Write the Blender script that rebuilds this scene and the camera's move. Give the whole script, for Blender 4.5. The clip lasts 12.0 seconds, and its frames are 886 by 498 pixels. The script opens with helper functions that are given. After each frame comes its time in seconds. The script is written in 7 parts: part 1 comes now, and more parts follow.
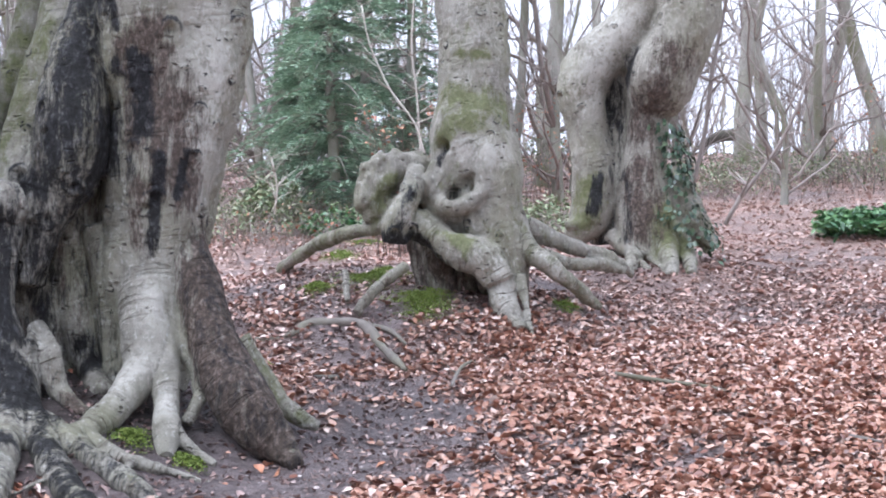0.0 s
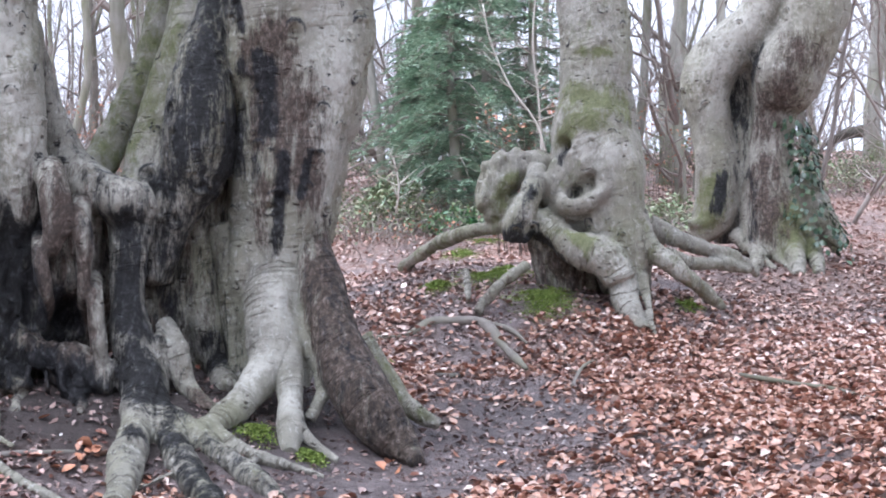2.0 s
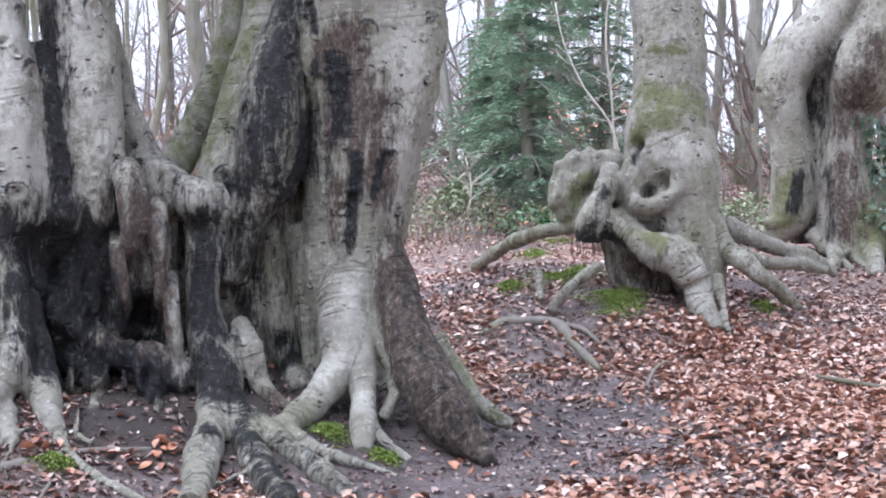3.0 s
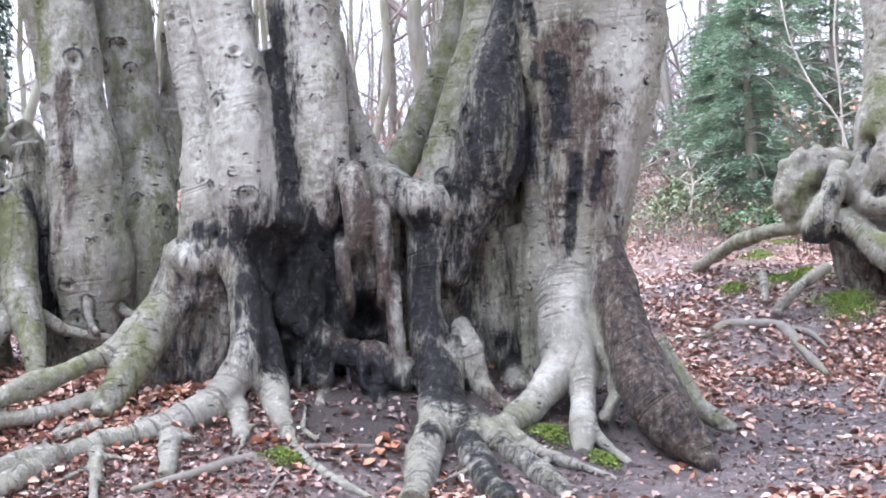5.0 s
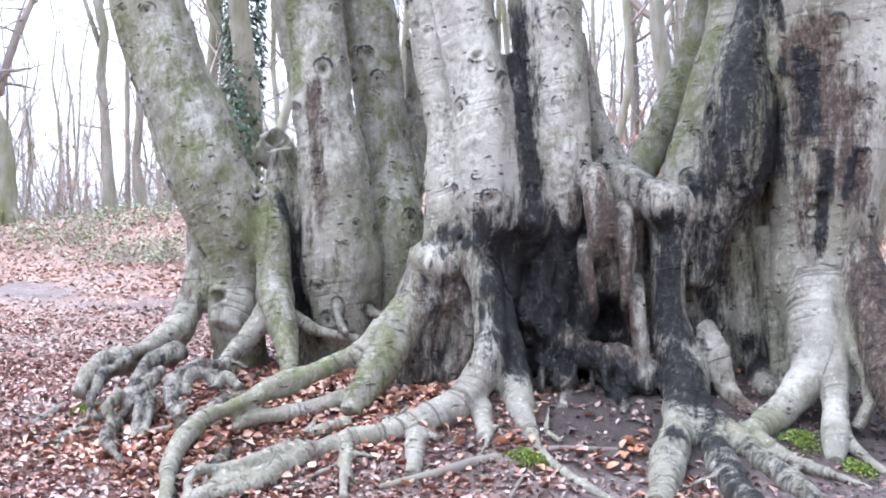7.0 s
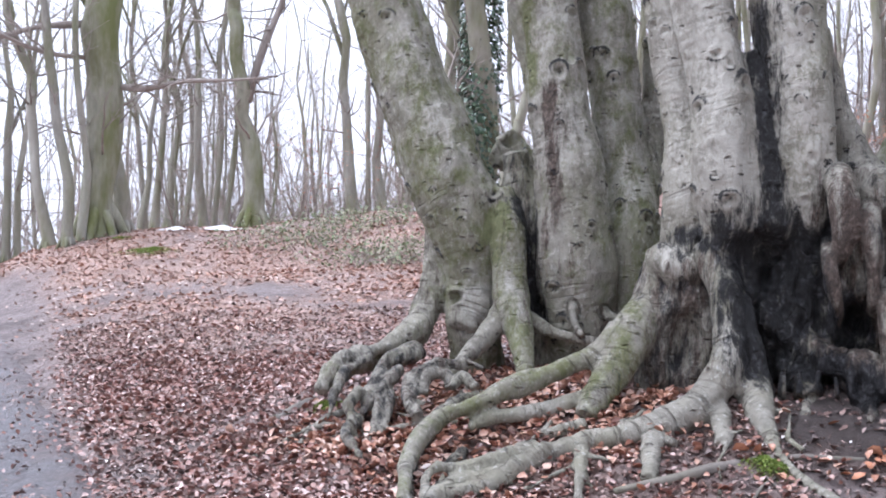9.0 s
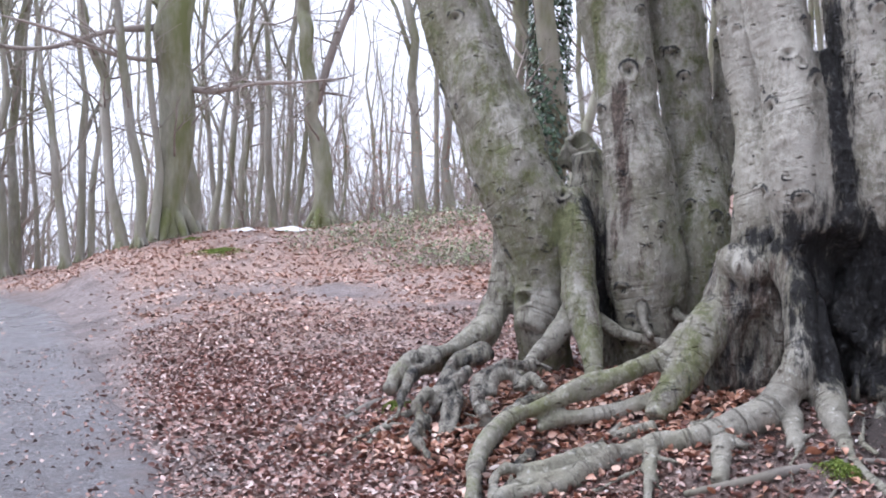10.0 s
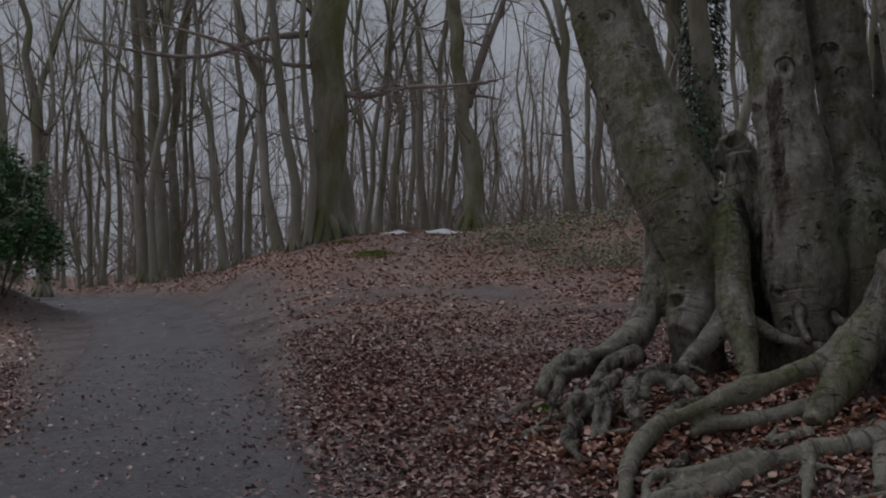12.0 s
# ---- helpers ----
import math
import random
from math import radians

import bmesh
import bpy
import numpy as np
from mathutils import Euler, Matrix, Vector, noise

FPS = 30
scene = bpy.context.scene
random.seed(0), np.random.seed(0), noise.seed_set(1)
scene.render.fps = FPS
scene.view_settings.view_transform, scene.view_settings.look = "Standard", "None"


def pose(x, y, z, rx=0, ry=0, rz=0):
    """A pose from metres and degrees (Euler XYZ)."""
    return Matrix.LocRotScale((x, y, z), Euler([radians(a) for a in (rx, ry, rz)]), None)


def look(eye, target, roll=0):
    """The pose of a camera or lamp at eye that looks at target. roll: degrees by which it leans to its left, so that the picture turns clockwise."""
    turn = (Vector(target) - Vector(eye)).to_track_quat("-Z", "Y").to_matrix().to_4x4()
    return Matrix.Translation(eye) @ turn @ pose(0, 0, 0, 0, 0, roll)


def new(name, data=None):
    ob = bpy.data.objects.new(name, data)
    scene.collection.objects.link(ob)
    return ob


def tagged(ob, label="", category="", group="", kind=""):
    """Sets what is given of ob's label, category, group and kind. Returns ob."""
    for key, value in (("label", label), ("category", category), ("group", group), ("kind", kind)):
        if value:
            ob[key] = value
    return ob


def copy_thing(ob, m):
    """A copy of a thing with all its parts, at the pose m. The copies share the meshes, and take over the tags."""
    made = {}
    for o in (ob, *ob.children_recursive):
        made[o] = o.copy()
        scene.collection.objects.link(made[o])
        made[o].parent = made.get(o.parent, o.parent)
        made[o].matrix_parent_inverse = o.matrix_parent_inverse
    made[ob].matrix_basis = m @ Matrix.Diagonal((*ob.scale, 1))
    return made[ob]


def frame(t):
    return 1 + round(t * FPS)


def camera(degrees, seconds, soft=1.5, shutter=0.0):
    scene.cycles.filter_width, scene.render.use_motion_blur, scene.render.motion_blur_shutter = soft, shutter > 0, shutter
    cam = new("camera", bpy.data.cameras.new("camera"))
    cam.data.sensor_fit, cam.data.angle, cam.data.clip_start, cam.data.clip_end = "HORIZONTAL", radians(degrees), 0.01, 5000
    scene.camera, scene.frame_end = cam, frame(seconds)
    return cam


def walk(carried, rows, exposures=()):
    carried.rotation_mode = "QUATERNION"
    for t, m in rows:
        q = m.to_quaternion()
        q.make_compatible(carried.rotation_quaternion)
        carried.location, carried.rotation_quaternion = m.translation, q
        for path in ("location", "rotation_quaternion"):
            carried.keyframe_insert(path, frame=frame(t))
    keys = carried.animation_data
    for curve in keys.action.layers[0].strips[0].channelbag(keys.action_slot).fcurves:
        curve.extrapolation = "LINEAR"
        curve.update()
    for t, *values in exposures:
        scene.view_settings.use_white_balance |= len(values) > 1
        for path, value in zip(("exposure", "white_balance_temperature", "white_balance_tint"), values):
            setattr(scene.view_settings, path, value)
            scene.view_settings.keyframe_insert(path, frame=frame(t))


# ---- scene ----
# A pan round an old coppiced beech on a root bank beside a woodland lane.
cam = camera(36.2, 12.0, soft=1.9)
EYE = 1.5
TURNS = [
    (0.0, 0.0, 0.0, 0.0),
    (0.5, 0.204, -0.017, -0.079),
    (1.0, 1.412, -0.044, -0.087),
    (1.5, 3.3, -0.054, -0.057),
    (2.0, 5.109, -0.052, -0.077),
    (2.5, 6.748, -0.051, -0.098),
    (3.0, 8.171, -0.058, -0.064),
    (3.2, 9.183, -0.053, -0.058),
    (4.8, 16.341, -0.016, -0.007),
    (5.0, 17.423, -0.011, -0.001),
    (5.5, 19.025, -0.007, 0.006),
    (6.0, 21.413, 0.006, 0.102),
    (6.5, 24.59, 0.038, 0.218),
    (7.0, 27.652, 0.095, 0.199),
    (7.5, 30.573, 0.126, 0.125),
    (9.3, 38.53, 0.205, 0.003),
    (9.5, 39.076, 0.214, -0.011),
    (10.0, 40.477, 0.23, -0.027),
    (10.5, 41.912, 0.259, 0.061),
    (11.0, 43.736, 0.271, 0.055),
    (11.5, 45.275, 0.303, 0.066),
    (12.0, 46.849, 0.33, 0.073),
]
EXPOSURES = [(0.0, 1.82, 5480, 14), (3.0, 1.84, 5450, 14), (5.0, 2.26, 5480, 15), (6.8, 2.4, 5430, 14), (7.6, 2.33, 5480, 14), (9.4, 1.66, 5620, 15), (10.6, 1.6, 5660, 15), (11.0, 1.14, 5720, 14), (11.5, 0.2, 5850, 13), (12.0, -0.9, 6000, 11)]
walk(cam, [(t, pose(0, 0, EYE, 90 + pitch, roll, yaw)) for t, yaw, pitch, roll in TURNS], EXPOSURES)

# ---------------------------------------------------------------- light: a bright overcast winter sky
world = bpy.data.worlds.new("overcast_sky")
scene.world = world
world.use_nodes = True
wn, wl = world.node_tree.nodes, world.node_tree.links
sky = wn.new("ShaderNodeTexSky")
sky.sky_type, sky.sun_disc = "NISHITA", False
sky.sun_elevation, sky.sun_rotation = radians(62), radians(190)
sky.air_density, sky.dust_density, sky.ozone_density = 1.0, 4.0, 1.5
pale = wn.new("ShaderNodeHueSaturation")
pale.inputs["Saturation"].default_value = 0.25
pale.inputs["Value"].default_value = 1.0
wl.new(sky.outputs[0], pale.inputs["Color"])
cloud = wn.new("ShaderNodeMix")
cloud.data_type = "RGBA"
cloud.inputs["Factor"].default_value = 0.75
cloud.inputs["B"].default_value = (8.9, 9.05, 9.55, 1)
wl.new(pale.outputs[0], cloud.inputs["A"])
wl.new(cloud.outputs["Result"], wn["Background"].inputs["Color"])
wn["Background"].inputs["Strength"].default_value = 0.07

sun_data = bpy.data.lights.new("sun", "SUN")
sun_data.energy, sun_data.angle, sun_data.color = 1.5, radians(55), (1.0, 0.96, 0.92)
sun = new("sun", sun_data)
sun.matrix_world = look((-14, 3, 24), (-3, 8, 0))

# ---------------------------------------------------------------- materials
def mat(name, rough=0.8):
    m = bpy.data.materials.new(name)
    m.use_nodes = True
    b = m.node_tree.nodes["Principled BSDF"]
    b.inputs["Roughness"].default_value = rough
    return m, m.node_tree.nodes, m.node_tree.links, b


def tex_noise(n, l, coord, scale, detail=6, stretch=(1, 1, 1), rough=0.6, distort=0.0):
    mp = n.new("ShaderNodeMapping")
    mp.inputs["Scale"].default_value = stretch
    l.new(coord, mp.inputs["Vector"])
    t = n.new("ShaderNodeTexNoise")
    t.inputs["Scale"].default_value = scale
    t.inputs["Detail"].default_value = detail
    t.inputs["Roughness"].default_value = rough
    t.inputs["Distortion"].default_value = distort
    l.new(mp.outputs[0], t.inputs["Vector"])
    return t.outputs["Fac"]


def tex_colour(n, l, coord, scale):
    t = n.new("ShaderNodeTexNoise")
    t.inputs["Scale"].default_value = scale
    t.inputs["Detail"].default_value = 4
    l.new(coord, t.inputs["Vector"])
    return t.outputs["Color"]


def ramp(n, l, fac, stops):
    r = n.new("ShaderNodeValToRGB")
    e = r.color_ramp.elements
    while len(e) < len(stops):
        e.new(0.5)
    for k, (pos, col) in zip(e, stops):
        k.position = pos
        k.color = (*col, 1) if isinstance(col, tuple) else (col, col, col, 1)
    l.new(fac, r.inputs["Fac"])
    return r.outputs["Color"]


def mix(n, l, fac, a, b, mode="MIX"):
    x = n.new("ShaderNodeMix")
    x.data_type, x.blend_type = "RGBA", mode
    for sock, v in ((x.inputs["Factor"], fac), (x.inputs["A"], a), (x.inputs["B"], b)):
        if isinstance(v, (int, float)):
            sock.default_value = v
        elif isinstance(v, tuple):
            sock.default_value = (*v, 1)
        else:
            l.new(v, sock)
    return x.outputs["Result"]


def calc(n, l, op, a, b=0.0, clamp=False):
    x = n.new("ShaderNodeMath")
    x.operation, x.use_clamp = op, clamp
    for sock, v in ((x.inputs[0], a), (x.inputs[1], b)):
        if isinstance(v, (int, float)):
            sock.default_value = v
        else:
            l.new(v, sock)
    return x.outputs[0]


def bump(n, l, b, height, strength=0.5, dist=0.02):
    x = n.new("ShaderNodeBump")
    x.inputs["Strength"].default_value = strength
    x.inputs["Distance"].default_value = dist
    l.new(height, x.inputs["Height"])
    l.new(x.outputs[0], b.inputs["Normal"])


def attr(n, name):
    a = n.new("ShaderNodeAttribute")
    a.attribute_name = name
    return a.outputs["Fac"]


def beech_bark(name, tone):
    """Smooth beech bark: grey skin with algae and lichen, cross wrinkles along each root and stem, short dark scars,
    wet black runs and brown flakes where the tree has them; black also paints the shade of its hollows."""
    m, n, l, b = mat(name, 0.75)
    b.inputs["Specular IOR Level"].default_value = 0.22
    co = n.new("ShaderNodeTexCoord").outputs["Object"]
    broad = tex_noise(n, l, co, 1.5, 5, (1, 1, 0.6))
    mid = tex_noise(n, l, co, 5.5, 10, (1, 1, 0.7), 0.68)
    fine = tex_noise(n, l, co, 85, 5, (1, 1, 1.2), 0.7)
    plate = tex_noise(n, l, co, 26, 8, (1, 1, 0.7), 0.7, 0.4)
    # wrinkles run across the length of the wood
    join = n.new("ShaderNodeCombineXYZ")
    l.new(calc(n, l, "MULTIPLY", attr(n, "along"), 30.0), join.inputs[0])
    shift = n.new("ShaderNodeVectorMath")
    shift.operation = "MULTIPLY_ADD"
    l.new(co, shift.inputs[0])
    shift.inputs[1].default_value = (5.0, 5.0, 1.0)
    l.new(join.outputs[0], shift.inputs[2])
    wrinkle = tex_noise(n, l, shift.outputs[0], 1.0, 5, (1, 1, 1), 0.55, 0.5)
    folds = ramp(n, l, tex_noise(n, l, co, 3.1, 3), [(0.42, 0.12), (0.6, 1.0)])
    folds = calc(n, l, "MULTIPLY", folds, attr(n, "wrinkled"))
    crease = calc(n, l, "MULTIPLY", folds, ramp(n, l, wrinkle, [(0.33, 1.0), (0.43, 0.0)]))
    base = ramp(n, l, mid, [(0.28, tuple(c * 0.66 for c in tone)), (0.46, tuple(c * 0.93 for c in tone)), (0.58, tuple(c * 1.08 for c in tone)), (0.72, tuple(min(1, c * 1.35) for c in tone))])
    base = mix(n, l, ramp(n, l, broad, [(0.44, 0.0), (0.66, 0.55)]), base, (0.185, 0.185, 0.10))
    base = mix(n, l, ramp(n, l, tex_noise(n, l, co, 3.2, 8, (1, 1, 0.6), 0.72), [(0.34, 0.7), (0.46, 0.0)]), base, (0.15, 0.132, 0.10))
    base = mix(n, l, ramp(n, l, fine, [(0.33, 0.6), (0.45, 0.0)]), base, (0.11, 0.097, 0.077))
    base = mix(n, l, calc(n, l, "MULTIPLY", crease, 0.6), base, (0.115, 0.10, 0.078))
    lichen = ramp(n, l, plate, [(0.56, 0.0), (0.64, 0.7)])
    base = mix(n, l, lichen, base, (0.47, 0.46, 0.41))
    # short scars, wider than tall
    vor = n.new("ShaderNodeTexVoronoi")
    vor.inputs["Scale"].default_value = 9
    mp = n.new("ShaderNodeMapping")
    mp.inputs["Scale"].default_value = (0.9, 0.9, 2.3)
    l.new(co, mp.inputs["Vector"])
    l.new(mix(n, l, 0.08, mp.outputs[0], tex_colour(n, l, co, 14)), vor.inputs["Vector"])
    spots = ramp(n, l, vor.outputs["Distance"], [(0.10, 1.0), (0.23, 0.0)])
    spots = calc(n, l, "MULTIPLY", spots, ramp(n, l, tex_noise(n, l, co, 6, 3), [(0.47, 0.0), (0.56, 0.9)]))
    edge = tex_noise(n, l, co, 7, 8, (1, 1, 0.7), 0.75)
    patch = calc(n, l, "ADD", calc(n, l, "MULTIPLY", mid, 0.5), calc(n, l, "MULTIPLY", plate, 0.5))
    base = mix(n, l, calc(n, l, "MULTIPLY", attr(n, "light"), ramp(n, l, patch, [(0.42, 0.1), (0.52, 0.9)])), base, mix(n, l, plate, (0.38, 0.36, 0.305), (0.56, 0.54, 0.48)))
    base = mix(n, l, calc(n, l, "MULTIPLY", crease, 0.35), base, (0.115, 0.10, 0.078))
    base = mix(n, l, spots, base, (0.075, 0.062, 0.052))
    # algae and moss
    mo = calc(n, l, "ADD", attr(n, "moss"), calc(n, l, "MULTIPLY", calc(n, l, "SUBTRACT", edge, 0.5), 2.2))
    base = mix(n, l, ramp(n, l, mo, [(0.38, 0.0), (0.78, 0.85)]), base, mix(n, l, plate, (0.045, 0.052, 0.018), (0.21, 0.225, 0.09)))
    # brown flaked wood
    br = calc(n, l, "ADD", attr(n, "brown"), calc(n, l, "MULTIPLY", calc(n, l, "SUBTRACT", tex_noise(n, l, co, 11, 10, (1, 1, 0.22), 0.8), 0.5), 2.8))
    base = mix(n, l, ramp(n, l, br, [(0.34, 0.0), (0.72, 0.92)]), base, ramp(n, l, plate, [(0.35, (0.024, 0.017, 0.014)), (0.52, (0.075, 0.053, 0.043)), (0.67, (0.20, 0.155, 0.128))]))
    # wet black runs, and the shade of hollows and gaps painted in black
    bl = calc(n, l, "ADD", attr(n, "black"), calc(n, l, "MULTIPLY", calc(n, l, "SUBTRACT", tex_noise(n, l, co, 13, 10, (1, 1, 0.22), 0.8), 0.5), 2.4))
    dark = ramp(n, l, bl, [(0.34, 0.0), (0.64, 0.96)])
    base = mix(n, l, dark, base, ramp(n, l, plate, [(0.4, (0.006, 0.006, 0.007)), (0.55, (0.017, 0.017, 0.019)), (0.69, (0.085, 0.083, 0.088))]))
    l.new(base, b.inputs["Base Color"])
    l.new(calc(n, l, "SUBTRACT", 0.8, calc(n, l, "MULTIPLY", dark, 0.3)), b.inputs["Roughness"])
    h = calc(n, l, "ADD", calc(n, l, "MULTIPLY", calc(n, l, "MULTIPLY", wrinkle, folds), 1.0), calc(n, l, "MULTIPLY", fine, 0.25))
    h = calc(n, l, "ADD", h, calc(n, l, "ADD", calc(n, l, "MULTIPLY", mid, 0.5), calc(n, l, "MULTIPLY", plate, 0.55)))
    h = calc(n, l, "SUBTRACT", h, calc(n, l, "ADD", calc(n, l, "MULTIPLY", spots, 0.5), calc(n, l, "MULTIPLY", crease, 0.45)))
    bump(n, l, b, h, 1.0, 0.045)
    return m


BARK = beech_bark("beech_bark", (0.30, 0.282, 0.238))


def far_bark(name, low, high, moss):
    m, n, l, b = mat(name, 0.85)
    co = n.new("ShaderNodeTexCoord").outputs["Object"]
    info = n.new("ShaderNodeObjectInfo").outputs["Random"]
    grain = tex_noise(n, l, co, 7, 7, (1, 1, 0.3), 0.65)
    col = ramp(n, l, grain, [(0.3, low), (0.7, high)])
    col = mix(n, l, calc(n, l, "MULTIPLY", info, 0.5), col, tuple(c * 1.35 for c in high))
    g = ramp(n, l, tex_noise(n, l, co, 1.3, 4, (1, 1, 0.4)), [(0.42, 0.0), (0.62, moss)])
    col = mix(n, l, g, col, (0.13, 0.14, 0.05))
    l.new(col, b.inputs["Base Color"])
    bump(n, l, b, grain, 0.6, 0.04)
    return m


BARK_FAR = far_bark("woodland_bark", (0.15, 0.14, 0.118), (0.34, 0.325, 0.28), 0.75)
BARK_MOSSY = far_bark("mossy_woodland_bark", (0.13, 0.125, 0.09), (0.33, 0.32, 0.25), 1.0)
# Far stems: distance haze put into a paler bark colour.
BARK_HAZED = far_bark("haze_paled_bark", (0.26, 0.25, 0.24), (0.42, 0.41, 0.40), 0.2)
# Twig bark lightened too, so crowns carry some haze in their colour.
TWIG = far_bark("twig_bark", (0.15, 0.125, 0.11), (0.31, 0.27, 0.24), 0.0)
TWIG_PALE = far_bark("pale_twig_bark", (0.32, 0.29, 0.25), (0.5, 0.46, 0.4), 0.0)
DEADWOOD = far_bark("dead_wood", (0.045, 0.038, 0.034), (0.17, 0.15, 0.13), 0.3)


def leaf_mat(name, stops, rough=0.45, trans=0.15):
    m, n, l, b = mat(name, rough)
    geo = n.new("ShaderNodeNewGeometry").outputs["Random Per Island"]
    co = n.new("ShaderNodeTexCoord").outputs["Object"]
    col = ramp(n, l, geo, stops)
    col = mix(n, l, ramp(n, l, tex_noise(n, l, co, 60, 4), [(0.3, 0.35), (0.6, 0.0)]), col, tuple(c * 0.4 for c in stops[0][1]))
    l.new(col, b.inputs["Base Color"])
    b.inputs["Transmission Weight"].default_value = 0.0
    b.inputs["Subsurface Weight"].default_value = 0.0
    return m


LITTER = leaf_mat("fallen_beech_leaves", [(0.0, (0.10, 0.045, 0.034)), (0.2, (0.26, 0.105, 0.065)), (0.42, (0.43, 0.225, 0.15)),
                                          (0.75, (0.50, 0.30, 0.22)), (0.93, (0.56, 0.40, 0.32)), (1.0, (0.66, 0.54, 0.47))], 0.33)
# Slope leaves: paler pink, with grazing wet sheen put into the colour.
LITTER_SHEEN = leaf_mat("sheen_paled_beech_leaves", [(0.0, (0.20, 0.10, 0.08)), (0.2, (0.38, 0.21, 0.16)), (0.5, (0.54, 0.35, 0.28)), (0.8, (0.64, 0.47, 0.40)), (1.0, (0.74, 0.62, 0.56))], 0.33)
LITTER_WET = leaf_mat("wet_trodden_leaves", [(0.0, (0.06, 0.03, 0.027)), (0.3, (0.21, 0.085, 0.062)), (0.6, (0.35, 0.19, 0.15)), (0.85, (0.42, 0.275, 0.24)), (1.0, (0.55, 0.43, 0.40))], 0.28)
CRUMB = leaf_mat("trodden_scraps", [(0.0, (0.07, 0.045, 0.042)), (0.35, (0.20, 0.125, 0.105)), (0.7, (0.33, 0.225, 0.195)), (0.96, (0.44, 0.34, 0.31)), (1.0, (0.66, 0.61, 0.58))], 0.5)
COPPER = leaf_mat("copper_leaves_on_twigs", [(0.0, (0.30, 0.10, 0.05)), (0.5, (0.45, 0.19, 0.10)), (1.0, (0.55, 0.33, 0.22))], 0.5)
YEW = leaf_mat("conifer_needles", [(0.0, (0.21, 0.32, 0.23)), (0.5, (0.38, 0.52, 0.37)), (0.9, (0.50, 0.64, 0.46)), (1.0, (0.56, 0.60, 0.44))], 0.7)
LAUREL = leaf_mat("glossy_evergreen_leaves", [(0.0, (0.035, 0.10, 0.04)), (0.5, (0.09, 0.21, 0.075)), (1.0, (0.24, 0.38, 0.16))], 0.3)
IVY = leaf_mat("ivy_leaves", [(0.0, (0.018, 0.04, 0.02)), (0.6, (0.045, 0.085, 0.04)), (1.0, (0.11, 0.15, 0.08))], 0.32)
BRAMBLE = leaf_mat("bramble_leaves", [(0.0, (0.11, 0.17, 0.07)), (0.5, (0.22, 0.28, 0.13)), (1.0, (0.42, 0.38, 0.27))], 0.5)
MOSS = leaf_mat("cushion_moss", [(0.0, (0.09, 0.13, 0.022)), (0.5, (0.19, 0.26, 0.045)), (1.0, (0.34, 0.40, 0.10))], 0.8)


def soil_mat():
    m, n, l, b = mat("woodland_soil", 0.8)
    co = n.new("ShaderNodeTexCoord").outputs["Object"]
    broad = tex_noise(n, l, co, 0.8, 6, rough=0.65)
    mid = tex_noise(n, l, co, 9, 9, rough=0.78)
    fine = tex_noise(n, l, co, 55, 6, rough=0.8)
    col = ramp(n, l, mid, [(0.32, (0.08, 0.062, 0.058)), (0.48, (0.25, 0.20, 0.193)), (0.62, (0.39, 0.32, 0.307)), (0.75, (0.48, 0.40, 0.38))])
    col = mix(n, l, ramp(n, l, broad, [(0.38, 0.65), (0.54, 0.0)]), col, ramp(n, l, fine, [(0.35, (0.05, 0.041, 0.042)), (0.65, (0.12, 0.095, 0.093))]))
    col = mix(n, l, ramp(n, l, fine, [(0.56, 0.0), (0.66, 0.55)]), col, (0.30, 0.22, 0.185))
    col = mix(n, l, ramp(n, l, fine, [(0.32, 0.8), (0.42, 0.0)]), col, (0.025, 0.02, 0.018))
    # Shade at the beech feet painted as darker soil.
    foot_shade = calc(n, l, "ADD", attr(n, "foot_shade"), calc(n, l, "MULTIPLY", calc(n, l, "SUBTRACT", mid, 0.5), 1.2))
    col = mix(n, l, ramp(n, l, foot_shade, [(0.25, 0.0), (0.6, 0.85)]), col, ramp(n, l, fine, [(0.35, (0.03, 0.022, 0.019)), (0.65, (0.11, 0.085, 0.075))]))
    far = attr(n, "litter")
    # Leaf tones raised, with low-angle wet sheen put into the colour.
    leafy = ramp(n, l, tex_noise(n, l, co, 22, 7, (1, 1, 1), 0.75), [(0.28, (0.18, 0.10, 0.08)), (0.42, (0.42, 0.25, 0.19)), (0.56, (0.58, 0.41, 0.34)), (0.72, (0.74, 0.62, 0.56))])
    col = mix(n, l, calc(n, l, "MULTIPLY", far, 0.95), col, leafy)
    l.new(col, b.inputs["Base Color"])
    l.new(calc(n, l, "SUBTRACT", 0.95, calc(n, l, "MULTIPLY", broad, 0.6)), b.inputs["Roughness"])
    h = calc(n, l, "ADD", calc(n, l, "MULTIPLY", mid, 1.2), calc(n, l, "MULTIPLY", fine, 0.5))
    bump(n, l, b, h, 1.0, 0.09)
    return m


